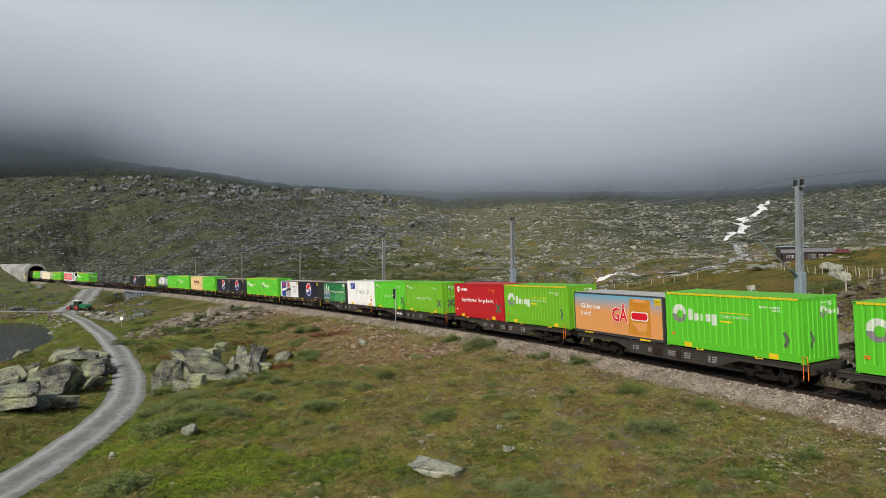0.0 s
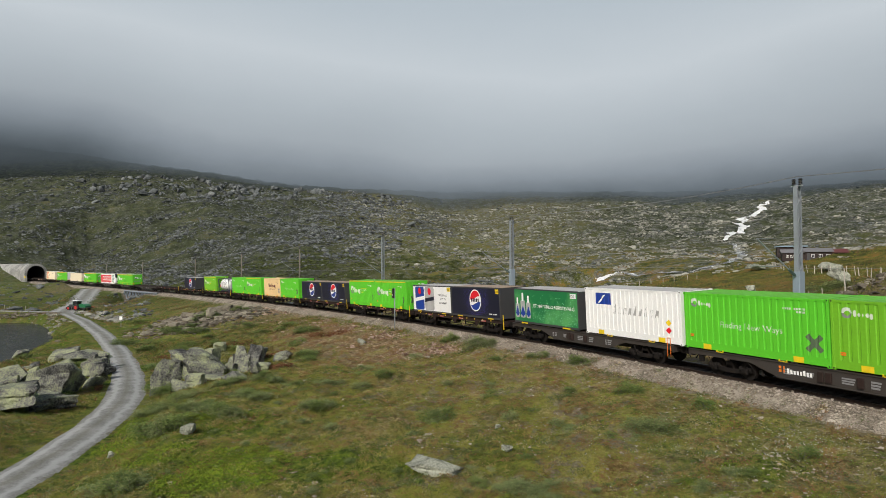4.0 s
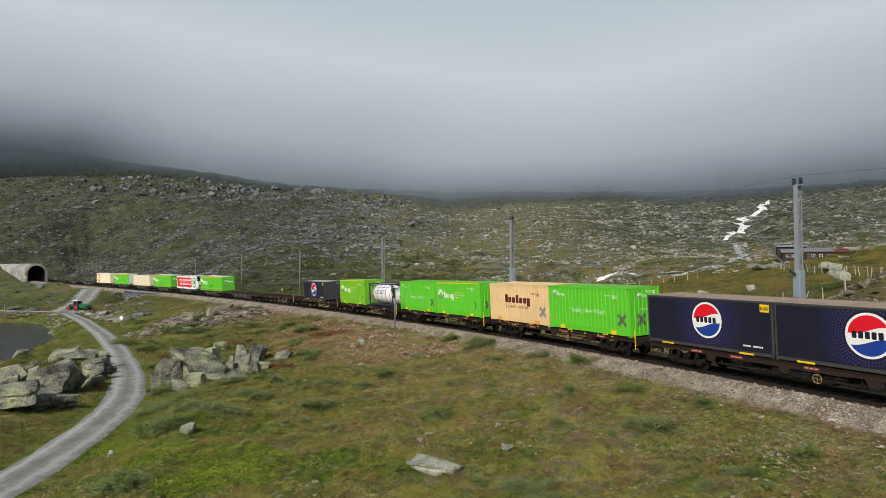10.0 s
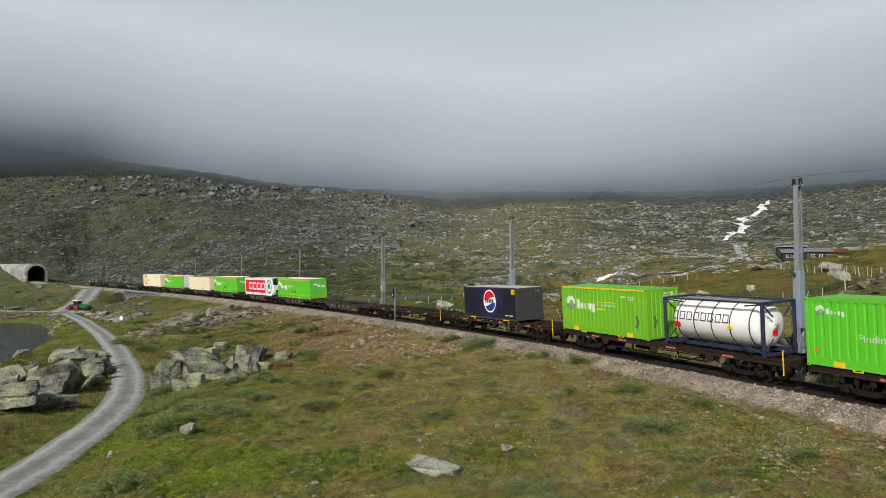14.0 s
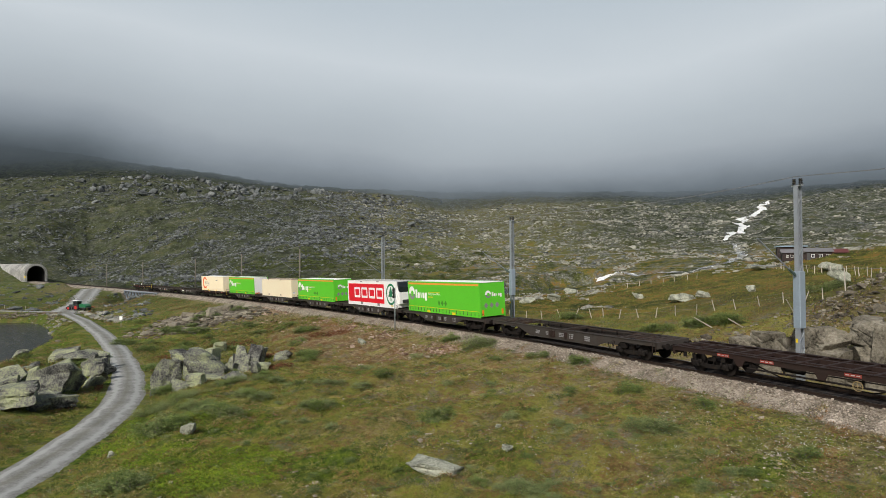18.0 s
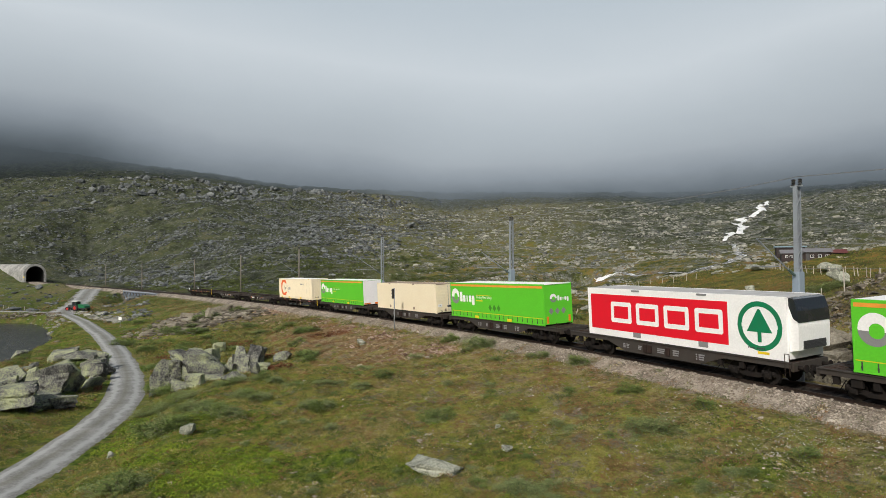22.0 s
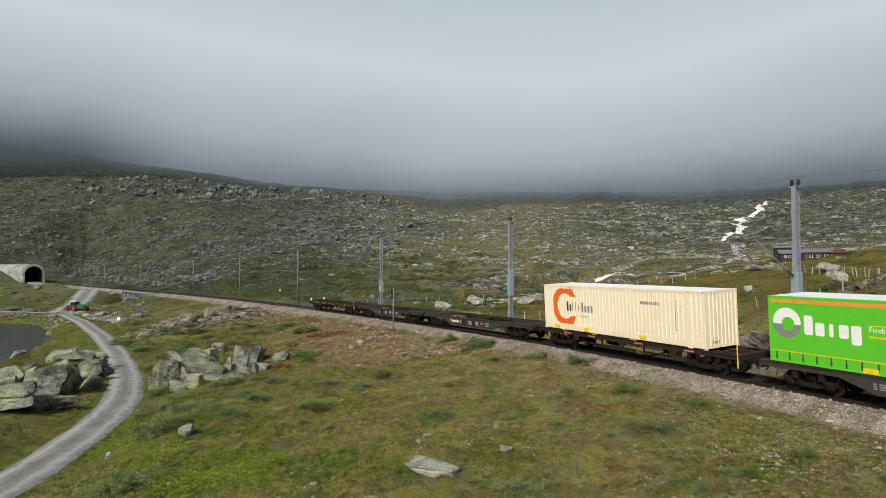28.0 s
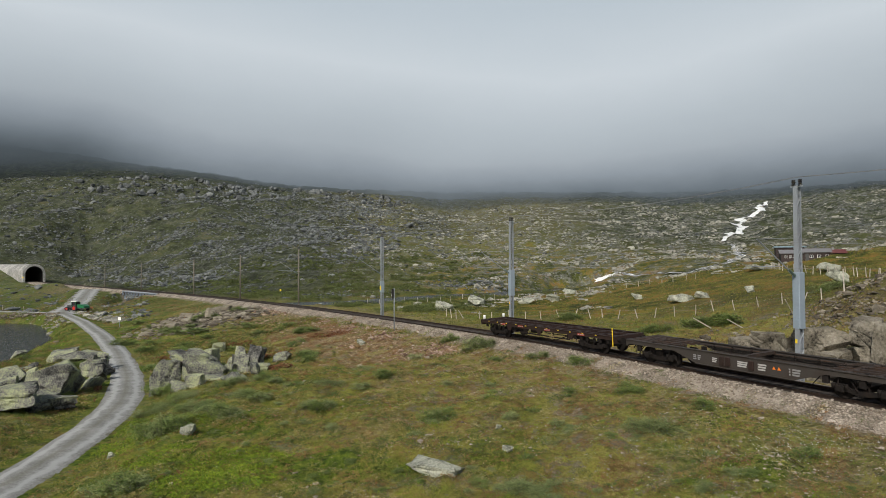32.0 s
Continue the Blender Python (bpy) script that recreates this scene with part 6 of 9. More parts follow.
# ---------------------------------------------------------------- hut, fences, tractor, signs
def build_hut():
    x, y = 62.0, 105.0
    z = land_at(x, y) - 0.4
    m = pose(x, y, z, 0, 0, -24) @ Matrix.Scale(0.73, 4)
    M_PLANK = plain("dark_brown_boards", (0.034, 0.022, 0.020), 0.8, 0, 0.3, 1.0, 0.2)
    M_ROOF = plain("grey_roof_sheet", (0.18, 0.18, 0.19), 0.7, 0, 0.3, 0.8)
    M_REDR = plain("red_roof_sheet", (0.12, 0.028, 0.025), 0.6, 0, 0.3, 0.8)
    t = thing("mountain_hut", "long dark brown wooden hut with a low roof", "hut", m=m)

    def wing(x0, x1, y0, y1, h, rise, roof_m, over=0.35):
        bm = B()
        box(bm, x0, x1, y0, y1, 0, h)
        body = part("wall", bm, M_PLANK, t)
        bm = B()
        for k in np.arange(x0 + 0.1, x1, 0.28):
            box(bm, k, k + 0.05, y0 - 0.02, y0, 0.05, h)
        part("batten", bm, M_PLANK, body)["kind"] = "stuff"
        bm = B()
        yc = (y0 + y1) / 2
        a = [(y0 - over, h), (yc, h + rise), (y1 + over, h), (y1 + over, h + 0.14), (yc, h + rise + 0.16), (y0 - over, h + 0.14)]
        lo = [bm.verts.new((x0 - over, p, q)) for p, q in a]
        hi = [bm.verts.new((x1 + over, p, q)) for p, q in a]
        bm.faces.new(lo)
        bm.faces.new(hi[::-1])
        for i in range(6):
            bm.faces.new((lo[i], hi[i], hi[(i + 1) % 6], lo[(i + 1) % 6]))
        part("roof", bm, roof_m, t)
        return body

    def window(x0, w, z0, h, y):
        bm = B()
        for a, b, c, d in ((x0 - 0.05, x0, z0 - 0.05, z0 + h + 0.05), (x0 + w, x0 + w + 0.05, z0 - 0.05, z0 + h + 0.05), (x0, x0 + w, z0 + h, z0 + h + 0.05), (x0, x0 + w, z0 - 0.05, z0), (x0 + w / 2 - 0.02, x0 + w / 2 + 0.02, z0, z0 + h)):
            box(bm, a, b, y - 0.06, y + 0.02, c, d)
        win = part("window", bm, M_WHITE, t, "white-framed window")
        bm = B()
        box(bm, x0, x0 + w, y - 0.03, y - 0.01, z0, z0 + h)
        part("pane", bm, M_GLASS, win)

    wing(-5.8, -1.2, -2.0, 2.2, 1.9, 0.75, M_ROOF)
    wing(-1.2, 4.0, -2.4, 2.2, 2.1, 0.8, M_ROOF)
    wing(4.0, 7.0, -1.6, 2.0, 1.9, 0.75, M_REDR)
    for xx in (-5.0, -4.1, -3.2, -2.3):
        window(xx, 0.45, 0.9, 0.5, -2.0)
    for xx in (0.0, 1.5, 3.0):
        window(xx, 0.6, 0.9, 0.6, -2.4)
    window(5.2, 0.6, 0.8, 0.6, -1.6)
    bm = B()
    box(bm, 4.6, 5.0, -0.1, 0.3, 2.5, 3.25, chamfer=0.03)
    part("chimney", bm, M_GREY, t)
    bm = B()
    box(bm, -0.9, -0.2, -2.46, -2.40, 0.0, 1.85)
    part("door", bm, M_CHAR, t)
    z2 = land_at(62, 112)
    t2 = thing("shed", "small shed with a blue-grey metal roof", "shed", m=pose(61.5, 110, z2 + 0.1, 0, 0, -24))
    bm = B()
    box(bm, -2.2, 2.2, -1.6, 1.6, 0, 1.9)
    part("wall", bm, M_PLANK, t2)
    bm = B()
    box(bm, -2.5, 2.5, -1.9, 1.9, 1.9, 2.12, chamfer=0.05)
    part("roof", bm, plain("blue_grey_roof_sheet", (0.20, 0.29, 0.34), 0.55, 0.1), t2)


build_hut()
M_POST = plain("weathered_fence_wood", (0.46, 0.42, 0.36), 0.85, 0, 0.35, 4.0, 0.2, random_hue=0.2)


def build_fence(points, step, height, label, rails=(), seed=1, lean=7, wires=True):
    p = resample(points, 0.5)
    c = np.r_[0, np.cumsum(np.hypot(*np.diff(p[:, :2], axis=0).T))]
    t = thing("fence", label, "fence", "fences")
    rng = random.Random(seed)
    bm = B()
    rod(bm, (0, 0, -0.3), (0, 0, height), 0.055, 6, 0.045)
    post = mesh_of("post", bm, M_POST)
    tops = []
    for q in np.arange(0, c[-1], step):
        x, y = float(np.interp(q, c, p[:, 0])) + rng.uniform(-0.3, 0.3), float(np.interp(q, c, p[:, 1])) + rng.uniform(-0.3, 0.3)
        m = pose(x, y, land_at(x, y), rng.gauss(0, lean), rng.gauss(0, lean), 0)
        part("post", post, M_POST, t, "", m)
        tops.append(m @ Vector((0, 0, height)))
    if wires:
        for f in (0.55, 0.9):
            bm = B()
            for a, b in zip(tops, tops[1:]):
                if (a - b).length < step * 2.2:
                    rod(bm, a - Vector((0, 0, height * (1 - f))), b - Vector((0, 0, height * (1 - f))), 0.006, 3, caps=False)
            part("wire", bm, M_WIRE, t)


build_fence([(0, 84, 0), (3, 76, 0), (8, 76, 0), (14.5, 78, 0), (18.7, 73, 0), (23.6, 68.5, 0), (29.5, 65.5, 0), (34.4, 64, 0), (39, 58, 0)], 2.05, 1.15, "old leaning wooden fence posts beside the line", seed=2, lean=10)
build_fence([(47, 66, 0), (49.5, 74, 0), (50.5, 82, 0), (52, 92, 0), (55, 105, 0)], 1.75, 1.15, "pale wooden fence posts on the green knoll", seed=3, lean=5)
build_fence([(-14, 112, 0), (5, 122, 0), (22, 126, 0), (38, 118, 0), (46, 106, 0)], 2.4, 1.0, "grey wooden fence along the river", seed=4, lean=3)
build_fence([(-99, 148, 0), (-104, 151, 0), (-110, 155, 0)], 2.5, 1.2, "short row of fence posts by the side track", seed=5, lean=3)


def build_loose_poles():
    for i, (x, y, ang, ln) in enumerate(((24.2, 56, 60, 1.9), (26.8, 55.5, 64, 2.0), (30.5, 54, 52, 2.3), (33.3, 51.5, 28, 2.2))):
        bm = B()
        rod(bm, (0, 0, 0), (0, 0, ln), 0.055, 6, 0.045)
        ob = part("fallen_post", bm, M_POST)
        ob.matrix_basis = pose(x, y, land_at(x, y), 0, -ang if i < 3 else ang, 20 * i)
        tagged(ob, "weathered fence post fallen over in the heath", "fence post", "fallen posts")


build_loose_poles()


def build_tractor():
    x, y = -79.5, 135.0
    z = land_at(x, y) + 0.1
    M_TRAC = plain("tractor_green", (0.01, 0.15, 0.055), 0.4, 0, 0.15, 1.5)
    M_RIM = plain("red_wheel_rim", (0.45, 0.02, 0.015), 0.45)
    m = pose(x, y, z, 0, 0, 164) @ Matrix.Scale(0.78, 4)
    t = thing("tractor", "dark green tractor with red rims parked on the gravel", "tractor", m=m)
    bm = B()
    box(bm, 0.5, 2.5, -0.42, 0.42, 0.85, 1.6, chamfer=0.1)
    part("bonnet", bm, M_CHAR, t)
    bm = B()
    box(bm, -1.0, 0.55, -0.8, 0.8, 0.7, 1.45, chamfer=0.1)
    part("body", bm, M_TRAC, t)
    bm = B()
    box(bm, -0.9, 0.6, -0.78, 0.78, 1.45, 2.6, chamfer=0.14)
    cab = part("cab", bm, M_GLASS, t, "dark glazed cab")
    bm = B()
    box(bm, -1.0, 0.7, -0.85, 0.85, 2.6, 2.78, chamfer=0.06)
    part("cab_roof", bm, M_WHITE, cab, "pale cab roof")
    for px in (-0.88, 0.58):
        for py in (-0.78, 0.78):
            bm = B()
            rod(bm, (px, py, 1.4), (px, py, 2.62), 0.05, 6)
            part("cab_pillar", bm, M_TRAC, cab)
    for wx, r, w in ((-0.75, 0.85, 0.5), (1.9, 0.6, 0.38)):
        for sy in (-1, 1):
            bm = B()
            rod(bm, (wx, sy * 0.68, r), (wx, sy * (0.68 + w), r), r, 24)
            wheel = part("wheel", bm, M_TYRE, t)
            bm = B()
            rod(bm, (wx, sy * (0.69 + w), r), (wx, sy * (0.70 + w), r), r * 0.56, 16)
            part("rim", bm, M_RIM, wheel, "red rim")
    bm = B()
    box(bm, 2.5, 3.2, -0.7, 0.7, 0.35, 0.9, chamfer=0.08)
    rod(bm, (2.2, -0.5, 0.8), (3.3, -0.6, 0.4), 0.07, 6)
    rod(bm, (2.2, 0.5, 0.8), (3.3, 0.6, 0.4), 0.07, 6)
    part("front_loader", bm, M_MAROON, t, "dark red front linkage")
    t = thing("farm_trailer", "green and orange trailer hitched behind the tractor", "trailer", m=m)
    bm = B()
    rod(bm, (-1.2, 0, 0.6), (-2.4, 0, 0.75), 0.07, 6)
    part("drawbar", bm, M_CHAR, t)
    bm = B()
    box(bm, -4.7, -1.7, -1.05, 1.05, 0.75, 0.9)
    part("chassis", bm, M_CHAR, t)
    bm = B()
    prism(bm, [(-4.0, 0.9), (-1.8, 0.9), (-1.6, 1.85), (-3.0, 1.85), (-4.0, 1.35)], -1.0, 1.0)
    part("hopper", bm, M_TRAC, t, "green hopper")
    bm = B()
    box(bm, -4.9, -2.0, -1.14, -1.06, 0.65, 1.1)
    part("side_board", bm, plain("rusty_orange_board", (0.36, 0.12, 0.03), 0.7, 0, 0.4), t, "rusty orange side board")
    for sy in (-1, 1):
        bm = B()
        rod(bm, (-3.4, sy * 0.75, 0.45), (-3.4, sy * 1.05, 0.45), 0.45, 18)
        part("wheel", bm, M_TYRE, t)


build_tractor()


def build_sign(x, y, h, w, hh, material, label, lean=0.0, name="road_sign"):
    t = thing(name, label, "sign", m=pose(x, y, land_at(x, y), 0, lean, 0))
    bm = B()
    rod(bm, (0, 0, -0.3), (0, 0, h), 0.04, 6)
    part("post", bm, M_GALV, t)
    bm = B()
    box(bm, -w / 2, w / 2, -0.06, -0.04, h - hh, h, chamfer=0.008)
    part("board", bm, material, t)


build_sign(-53.0, 102.4, 1.7, 0.5, 0.55, M_WHITE, "white square sign board on a thin post")
build_sign(-39.1, 152.0, 1.7, 0.36, 0.45, M_YELLOW, "yellow snow marker leaning on a post", -14, "marker_sign")
p = on_track(-50, -4.9)
build_sign(p.x, p.y, 2.2, 0.55, 0.6, M_YELLOW, "yellow marker board beside the tunnel mouth", 0, "marker_sign")


# ---------------------------------------------------------------- the train
def ribs(length, pitch, depth, x0):
    """Corner places of a trapezium-ribbed sheet: (x, depth inwards)."""
    n = max(1, round(length / pitch))
    p = length / n
    out = []
    for i in range(n):
        a = x0 + i * p
        out += [(a, 0.0), (a + p * 0.58, 0.0), (a + p * 0.68, depth), (a + p * 0.90, depth)]
    out.append((x0 + length, 0.0))
    return out


def depth_at(profile, x):
    xs, ds = [p[0] for p in profile], [p[1] for p in profile]
    return float(np.interp(x, xs, ds))


def ribbed_wall(profile, z0, z1, place):
    """A ribbed sheet; place(x, depth, z) gives the corner."""
    bm = B()
    prev = None
    for x, d in profile:
        cur = (bm.verts.new(place(x, d, z0)), bm.verts.new(place(x, d, z1)))
        if prev:
            bm.faces.new((prev[0], cur[0], cur[1], prev[1]))
        prev = cur
    return bm


BREAKS = {}                         # where the ribs of a wall turn, by its placing function


def decal(shape, place, step=0.045, lift=0.006):
    """A painted shape on a wall: shape = (x0, x1, f) with f(x) the list of (z0, z1) that it covers; place(x, lift, z)."""
    bm = B()
    x0, x1, f = shape
    n = max(1, math.ceil((x1 - x0) / step))
    xs = np.unique(np.r_[np.linspace(x0, x1, n + 1), [b for b in BREAKS.get(place, ()) if x0 < b < x1]])
    n = len(xs) - 1
    cols = [f(min(max(x, x0 + 1e-4), x1 - 1e-4)) for x in xs]
    for i in range(n):
        a, b = cols[i], cols[i + 1]
        if len(a) != len(b):
            a = b = f((xs[i] + xs[i + 1]) / 2)
        for (p0, p1), (q0, q1) in zip(a, b):
            if max(p1 - p0, q1 - q0) < 1e-5:
                continue
            v = [bm.verts.new(place(xx, -lift, zz)) for xx, zz in ((xs[i], p0), (xs[i + 1], q0), (xs[i + 1], q1), (xs[i], p1))]
            bm.faces.new(v)
    return bm


def rect(x0, x1, z0, z1):
    return (x0, x1, lambda x: [(z0, z1)])


def bar(x0, x1, z0, z1, r):
    """A rounded bar."""
    def f(x):
        e = min(x - x0, x1 - x)
        k = 0 if e > r else r - math.sqrt(max(0, r * r - (r - e) ** 2))
        return [(z0 + k, z1 - k)]
    return (x0, x1, f)


def disc(cx, cz, r, lo=-9, hi=9):
    def f(x):
        h = math.sqrt(max(0, r * r - (x - cx) ** 2))
        return [(max(cz - h, lo), max(min(cz + h, hi), max(cz - h, lo)))]
    return (cx - r, cx + r, f)


def ring(cx, cz, r, ri, oz=0.0, ox=0.0, lo=-9, hi=9):
    def f(x):
        h = math.sqrt(max(0, r * r - (x - cx) ** 2))
        g = ri * ri - (x - cx - ox) ** 2
        if g <= 0:
            out = [(cz - h, cz + h)]
        else:
            g = math.sqrt(g)
            out = [(cz - h, max(cz - h, cz + oz - g)), (min(cz + h, cz + oz + g), cz + h)]
        return [(min(max(a, lo), hi), min(max(b, lo), hi)) for a, b in out]
    return (cx - r, cx + r, f)


def poly(pts):
    """A convex polygon."""
    xs = [p[0] for p in pts]

    def f(x):
        cut = []
        for (ax, az), (bx, bz) in zip(pts, pts[1:] + pts[:1]):
            if (ax - x) * (bx - x) <= 0 and ax != bx:
                cut.append(az + (bz - az) * (x - ax) / (bx - ax))
        return [(min(cut), max(cut))] if cut else [(0, 0)]
    return (min(xs), max(xs), f)


def lettering(text, size, x, z, place, lift=0.008, bold=0.0, width=None):
    """Words in the built-in font, their lower left corner at x, z, drawn out to a width."""
    cu = bpy.data.curves.new("words", "FONT")
    cu.body, cu.size, cu.resolution_u, cu.offset = text, size, 2, bold
    tmp = bpy.data.objects.new("words", cu)
    me = bpy.data.meshes.new_from_object(tmp)
    bpy.data.objects.remove(tmp)
    k = width / max(v.co.x for v in me.vertices) if width else 1.0
    for v in me.vertices:
        v.co = Vector(place(x + v.co.x * k, -lift, z + v.co.y))
    return me


def words(name, text, size, x, z, place, material, parent, bold=0.0, lift=0.012, width=None):
    me = lettering(text, size, x, z, place, lift, bold, width)
    me.materials.clear()
    me.materials.append(material)
    ob = part(name, me, material, parent)
    ob["kind"] = "stuff"
    return ob


def side_place(hw, prof=None):
    """Places on the camera's side of a box: x along, z up; depth inwards."""
    if prof:
        def ribbed(x, d, z):
            return (x, -hw + d + depth_at(prof, x), z)
        BREAKS[ribbed] = [p[0] for p in prof]
        return ribbed
    return lambda x, d, z: (x, -hw + d, z)


def front_place(xe, prof=None):
    """Places on the leading end: x across as seen (to the right is the far side)."""
    if prof:
        def ribbed(x, d, z):
            return (xe - d - depth_at(prof, x), x, z)
        BREAKS[ribbed] = [p[0] for p in prof]
        return ribbed
    return lambda x, d, z: (xe - d, x, z)


M_FADED = plain("faded_white_print", (0.66, 0.74, 0.62), 0.55, 0, 0.35, 1.1, dirt=(0.30, 0.55, 0.20))


def haulier_mark(parent, place, x, z, size, word, whole=True, tag=None, pale=M_WHITE):
    """The haulier's mark: a disc of white and grey with an open centre, then blocks for the letters."""
    r = size * 0.5
    part("emblem", decal(ring(x + r, z, r, r * 0.46, -r * 0.08, r * 0.10, z - 0.10 * r, 9), place), pale, parent, "white half ring")
    part("emblem_shadow", decal(ring(x + r, z, r, r * 0.46, -r * 0.08, r * 0.10, -9, z - 0.10 * r), place), M_GREY, parent, "grey half ring")
    if word:
        u, w0, h = word, x + size * 1.10, size * 0.42
        step = u / 5
        forms = ((0.0, 1.5), (0.0, 1.0), (0.0, 1.0), (0.0, 1.0), (-0.4, 1.0))
        for i, (lo, hi) in enumerate(forms):
            wd = step * (0.36 if i == 2 else 0.80)
            off = step * 0.2 if i == 2 else 0
            zz = z - size * 0.34
            part("letter_block", decal(bar(w0 + i * step + off, w0 + i * step + off + wd, zz + lo * h, zz + hi * h, 0.07), place), pale, parent)
        if tag:
            zt = z - size * 0.12
            x2 = w0 + u + size * 0.14
            part("stripe", decal(rect(x2, x2 + tag, zt + 0.30, zt + 0.34), place), M_YELLOW, parent)
            part("stripe", decal(rect(x2, x2 + tag * 0.42, zt - 0.17, zt - 0.09), place), M_YELLOW, parent)
            words("slogan", "Finding New Ways", tag * 0.132, x2, zt + 0.06, place, pale, parent, width=tag)


M_TAPE = plain("grey_green_tape", (0.10, 0.15, 0.085), 0.6)


def cross_mark(parent, place, x, z, s, material=M_TAPE):
    """Two taped bars, crossed."""
    k, w = s / 2 - s * 0.1, s * 0.26
    for sg in (1, -1):
        part("tape_cross", decal(poly([(x - k - w, z - sg * k), (x - k, z - sg * (k + w)), (x + k + w, z + sg * k), (x + k, z + sg * (k + w))]), place, lift=0.008 + 0.003 * sg), material, parent)


def arrow_mark(parent, place, x, z, s, material=M_TAPE):
    for sg in (1, -1):
        part("tape_arrow", decal(poly([(x, z), (x + s * 0.45, z), (x + s * 0.1, z + sg * s * 0.75), (x - s * 0.28, z + sg * s * 0.62)]), place, lift=0.008), material, parent)


def ribbed_box(name, label, L, W, H, wall, roof, frame_m, pitch=0.36, yellow_strip=False, plates=True, group="containers", plate_m=M_YELLOW):
    """A steel swap body: four posts, rails, ribbed sides and ends, roof, grapple plates. Origin at the middle of its foot."""
    t = thing(name, label, "container", group)
    hw, hl, p = W / 2, L / 2, 0.13
    prof = ribs(L - 2 * p, pitch, 0.032, -hl + p)
    endp = ribs(W - 2 * p, pitch * 0.9, 0.04, -hw + p)
    z0, z1, zs = 0.17, H - 0.11, 0.40               # the sides stand on a tall plain sill
    part("side_wall", ribbed_wall(prof, zs, z1, lambda x, d, z: (x, -hw + 0.012 + d, z)), wall, t)
    part("side_wall", ribbed_wall(prof, zs, z1, lambda x, d, z: (-x, hw - 0.012 - d, z)), wall, t)
    part("end_wall", ribbed_wall(endp, z0, z1, lambda x, d, z: (hl - 0.012 - d, x, z)), wall, t)
    part("end_wall", ribbed_wall(endp, z0, z1, lambda x, d, z: (-hl + 0.012 + d, -x, z)), wall, t)
    for sx in (-1, 1):
        for sy in (-1, 1):
            bm = B()
            x0, y0 = (hl - p if sx > 0 else -hl), (hw - p if sy > 0 else -hw)
            box(bm, x0, x0 + p, y0, y0 + p, 0.0, H, chamfer=0.015)
            post = part("corner_post", bm, frame_m, t)
            bm = B()
            for zc in (0.0, H - 0.118):
                box(bm, x0 - 0.006 if sx < 0 else x0 - 0.03, x0 + p + (0.006 if sx > 0 else 0.03), y0 - 0.006 if sy < 0 else y0 - 0.02, y0 + p + (0.006 if sy > 0 else 0.02), zc, zc + 0.118 + (0.004 if zc else 0))
            part("corner_casting", bm, frame_m, post)
            bm = B()
            for zc in (0.06, H - 0.06):
                box(bm, x0 + 0.035, x0 + 0.095, y0 - 0.012 if sy < 0 else y0 + p + 0.002, y0 - 0.002 if sy < 0 else y0 + p + 0.012, zc - 0.03, zc + 0.03)
            part("casting_slot", bm, M_BLACK, post)
    for sy in (-1, 1):
        bm = B()
        y = sy * (hw - 0.05)
        box(bm, -hl + p, hl - p, y - 0.04, y + 0.043, 0.05, zs + 0.01)
        part("bottom_rail", bm, frame_m, t)
        bm = B()
        box(bm, -hl + p, hl - p, y - 0.05, y + 0.05, z1 - 0.01, H - 0.02)
        part("top_rail", bm, frame_m, t)
        if yellow_strip:
            bm = B()
            n = int((L - 0.3) / 0.24)
            for i in range(n):
                xx = -hl + 0.15 + i * (L - 0.3) / n
                box(bm, xx, xx + 0.21, y + sy * 0.05, y + sy * 0.058, z1 - 0.01, z1 + 0.09)
            part("warning_strip", bm, M_YELLOW, t, "yellow dashed strip")["kind"] = "stuff"
    for sx in (-1, 1):
        bm = B()
        x = sx * (hl - 0.05)
        box(bm, x - 0.045, x + 0.045, -hw + p, hw - p, 0.05, z0 + 0.01)
        part("end_rail", bm, frame_m, t)
        bm = B()
        box(bm, x - 0.045, x + 0.045, -hw + p, hw - p, z1 - 0.01, H - 0.02)
        part("end_rail", bm, frame_m, t)
    rp = ribs(L - 0.2, 0.42, 0.02, -hl + 0.1)
    bm = B()
    prev = None
    for x, d in rp:
        cur = (bm.verts.new((x, -hw + 0.08, H - 0.012 - d)), bm.verts.new((x, hw - 0.08, H - 0.012 - d)))
        if prev:
            bm.faces.new((prev[0], cur[0], cur[1], prev[1]))
        prev = cur
    part("roof", bm, roof, t)
    bm = B()
    box(bm, -hl + 0.05, hl - 0.05, -hw + 0.05, hw - 0.05, 0.06, 0.15)
    part("floor", bm, M_BOGIE, t)
    if plates:
        for sy in (-1, 1):
            for xx in (-2.45, 2.45) if L < 10 else (-5.4, -2.45, 2.45):
                bm = B()
                y = sy * (hw + 0.004)
                box(bm, xx - 0.24, xx + 0.24, y - 0.006, y + 0.006, 0.06, 0.32)
                part("grapple_plate", bm, plate_m, t, "yellow lifting plate")
                bm = B()
                a = xx + (0.55 if xx < 0 else -0.95)
                for q in (a, a + 0.36):
                    box(bm, q, q + 0.045, y - 0.03, y + 0.012, -0.02, 0.09)
                box(bm, a, a + 0.4, y - 0.03, y + 0.012, -0.02, 0.015)
                part("pin_bracket", bm, plate_m, t, "yellow pin bracket")
    return t, side_place(hw - 0.012, prof), front_place(hl - 0.012, endp)


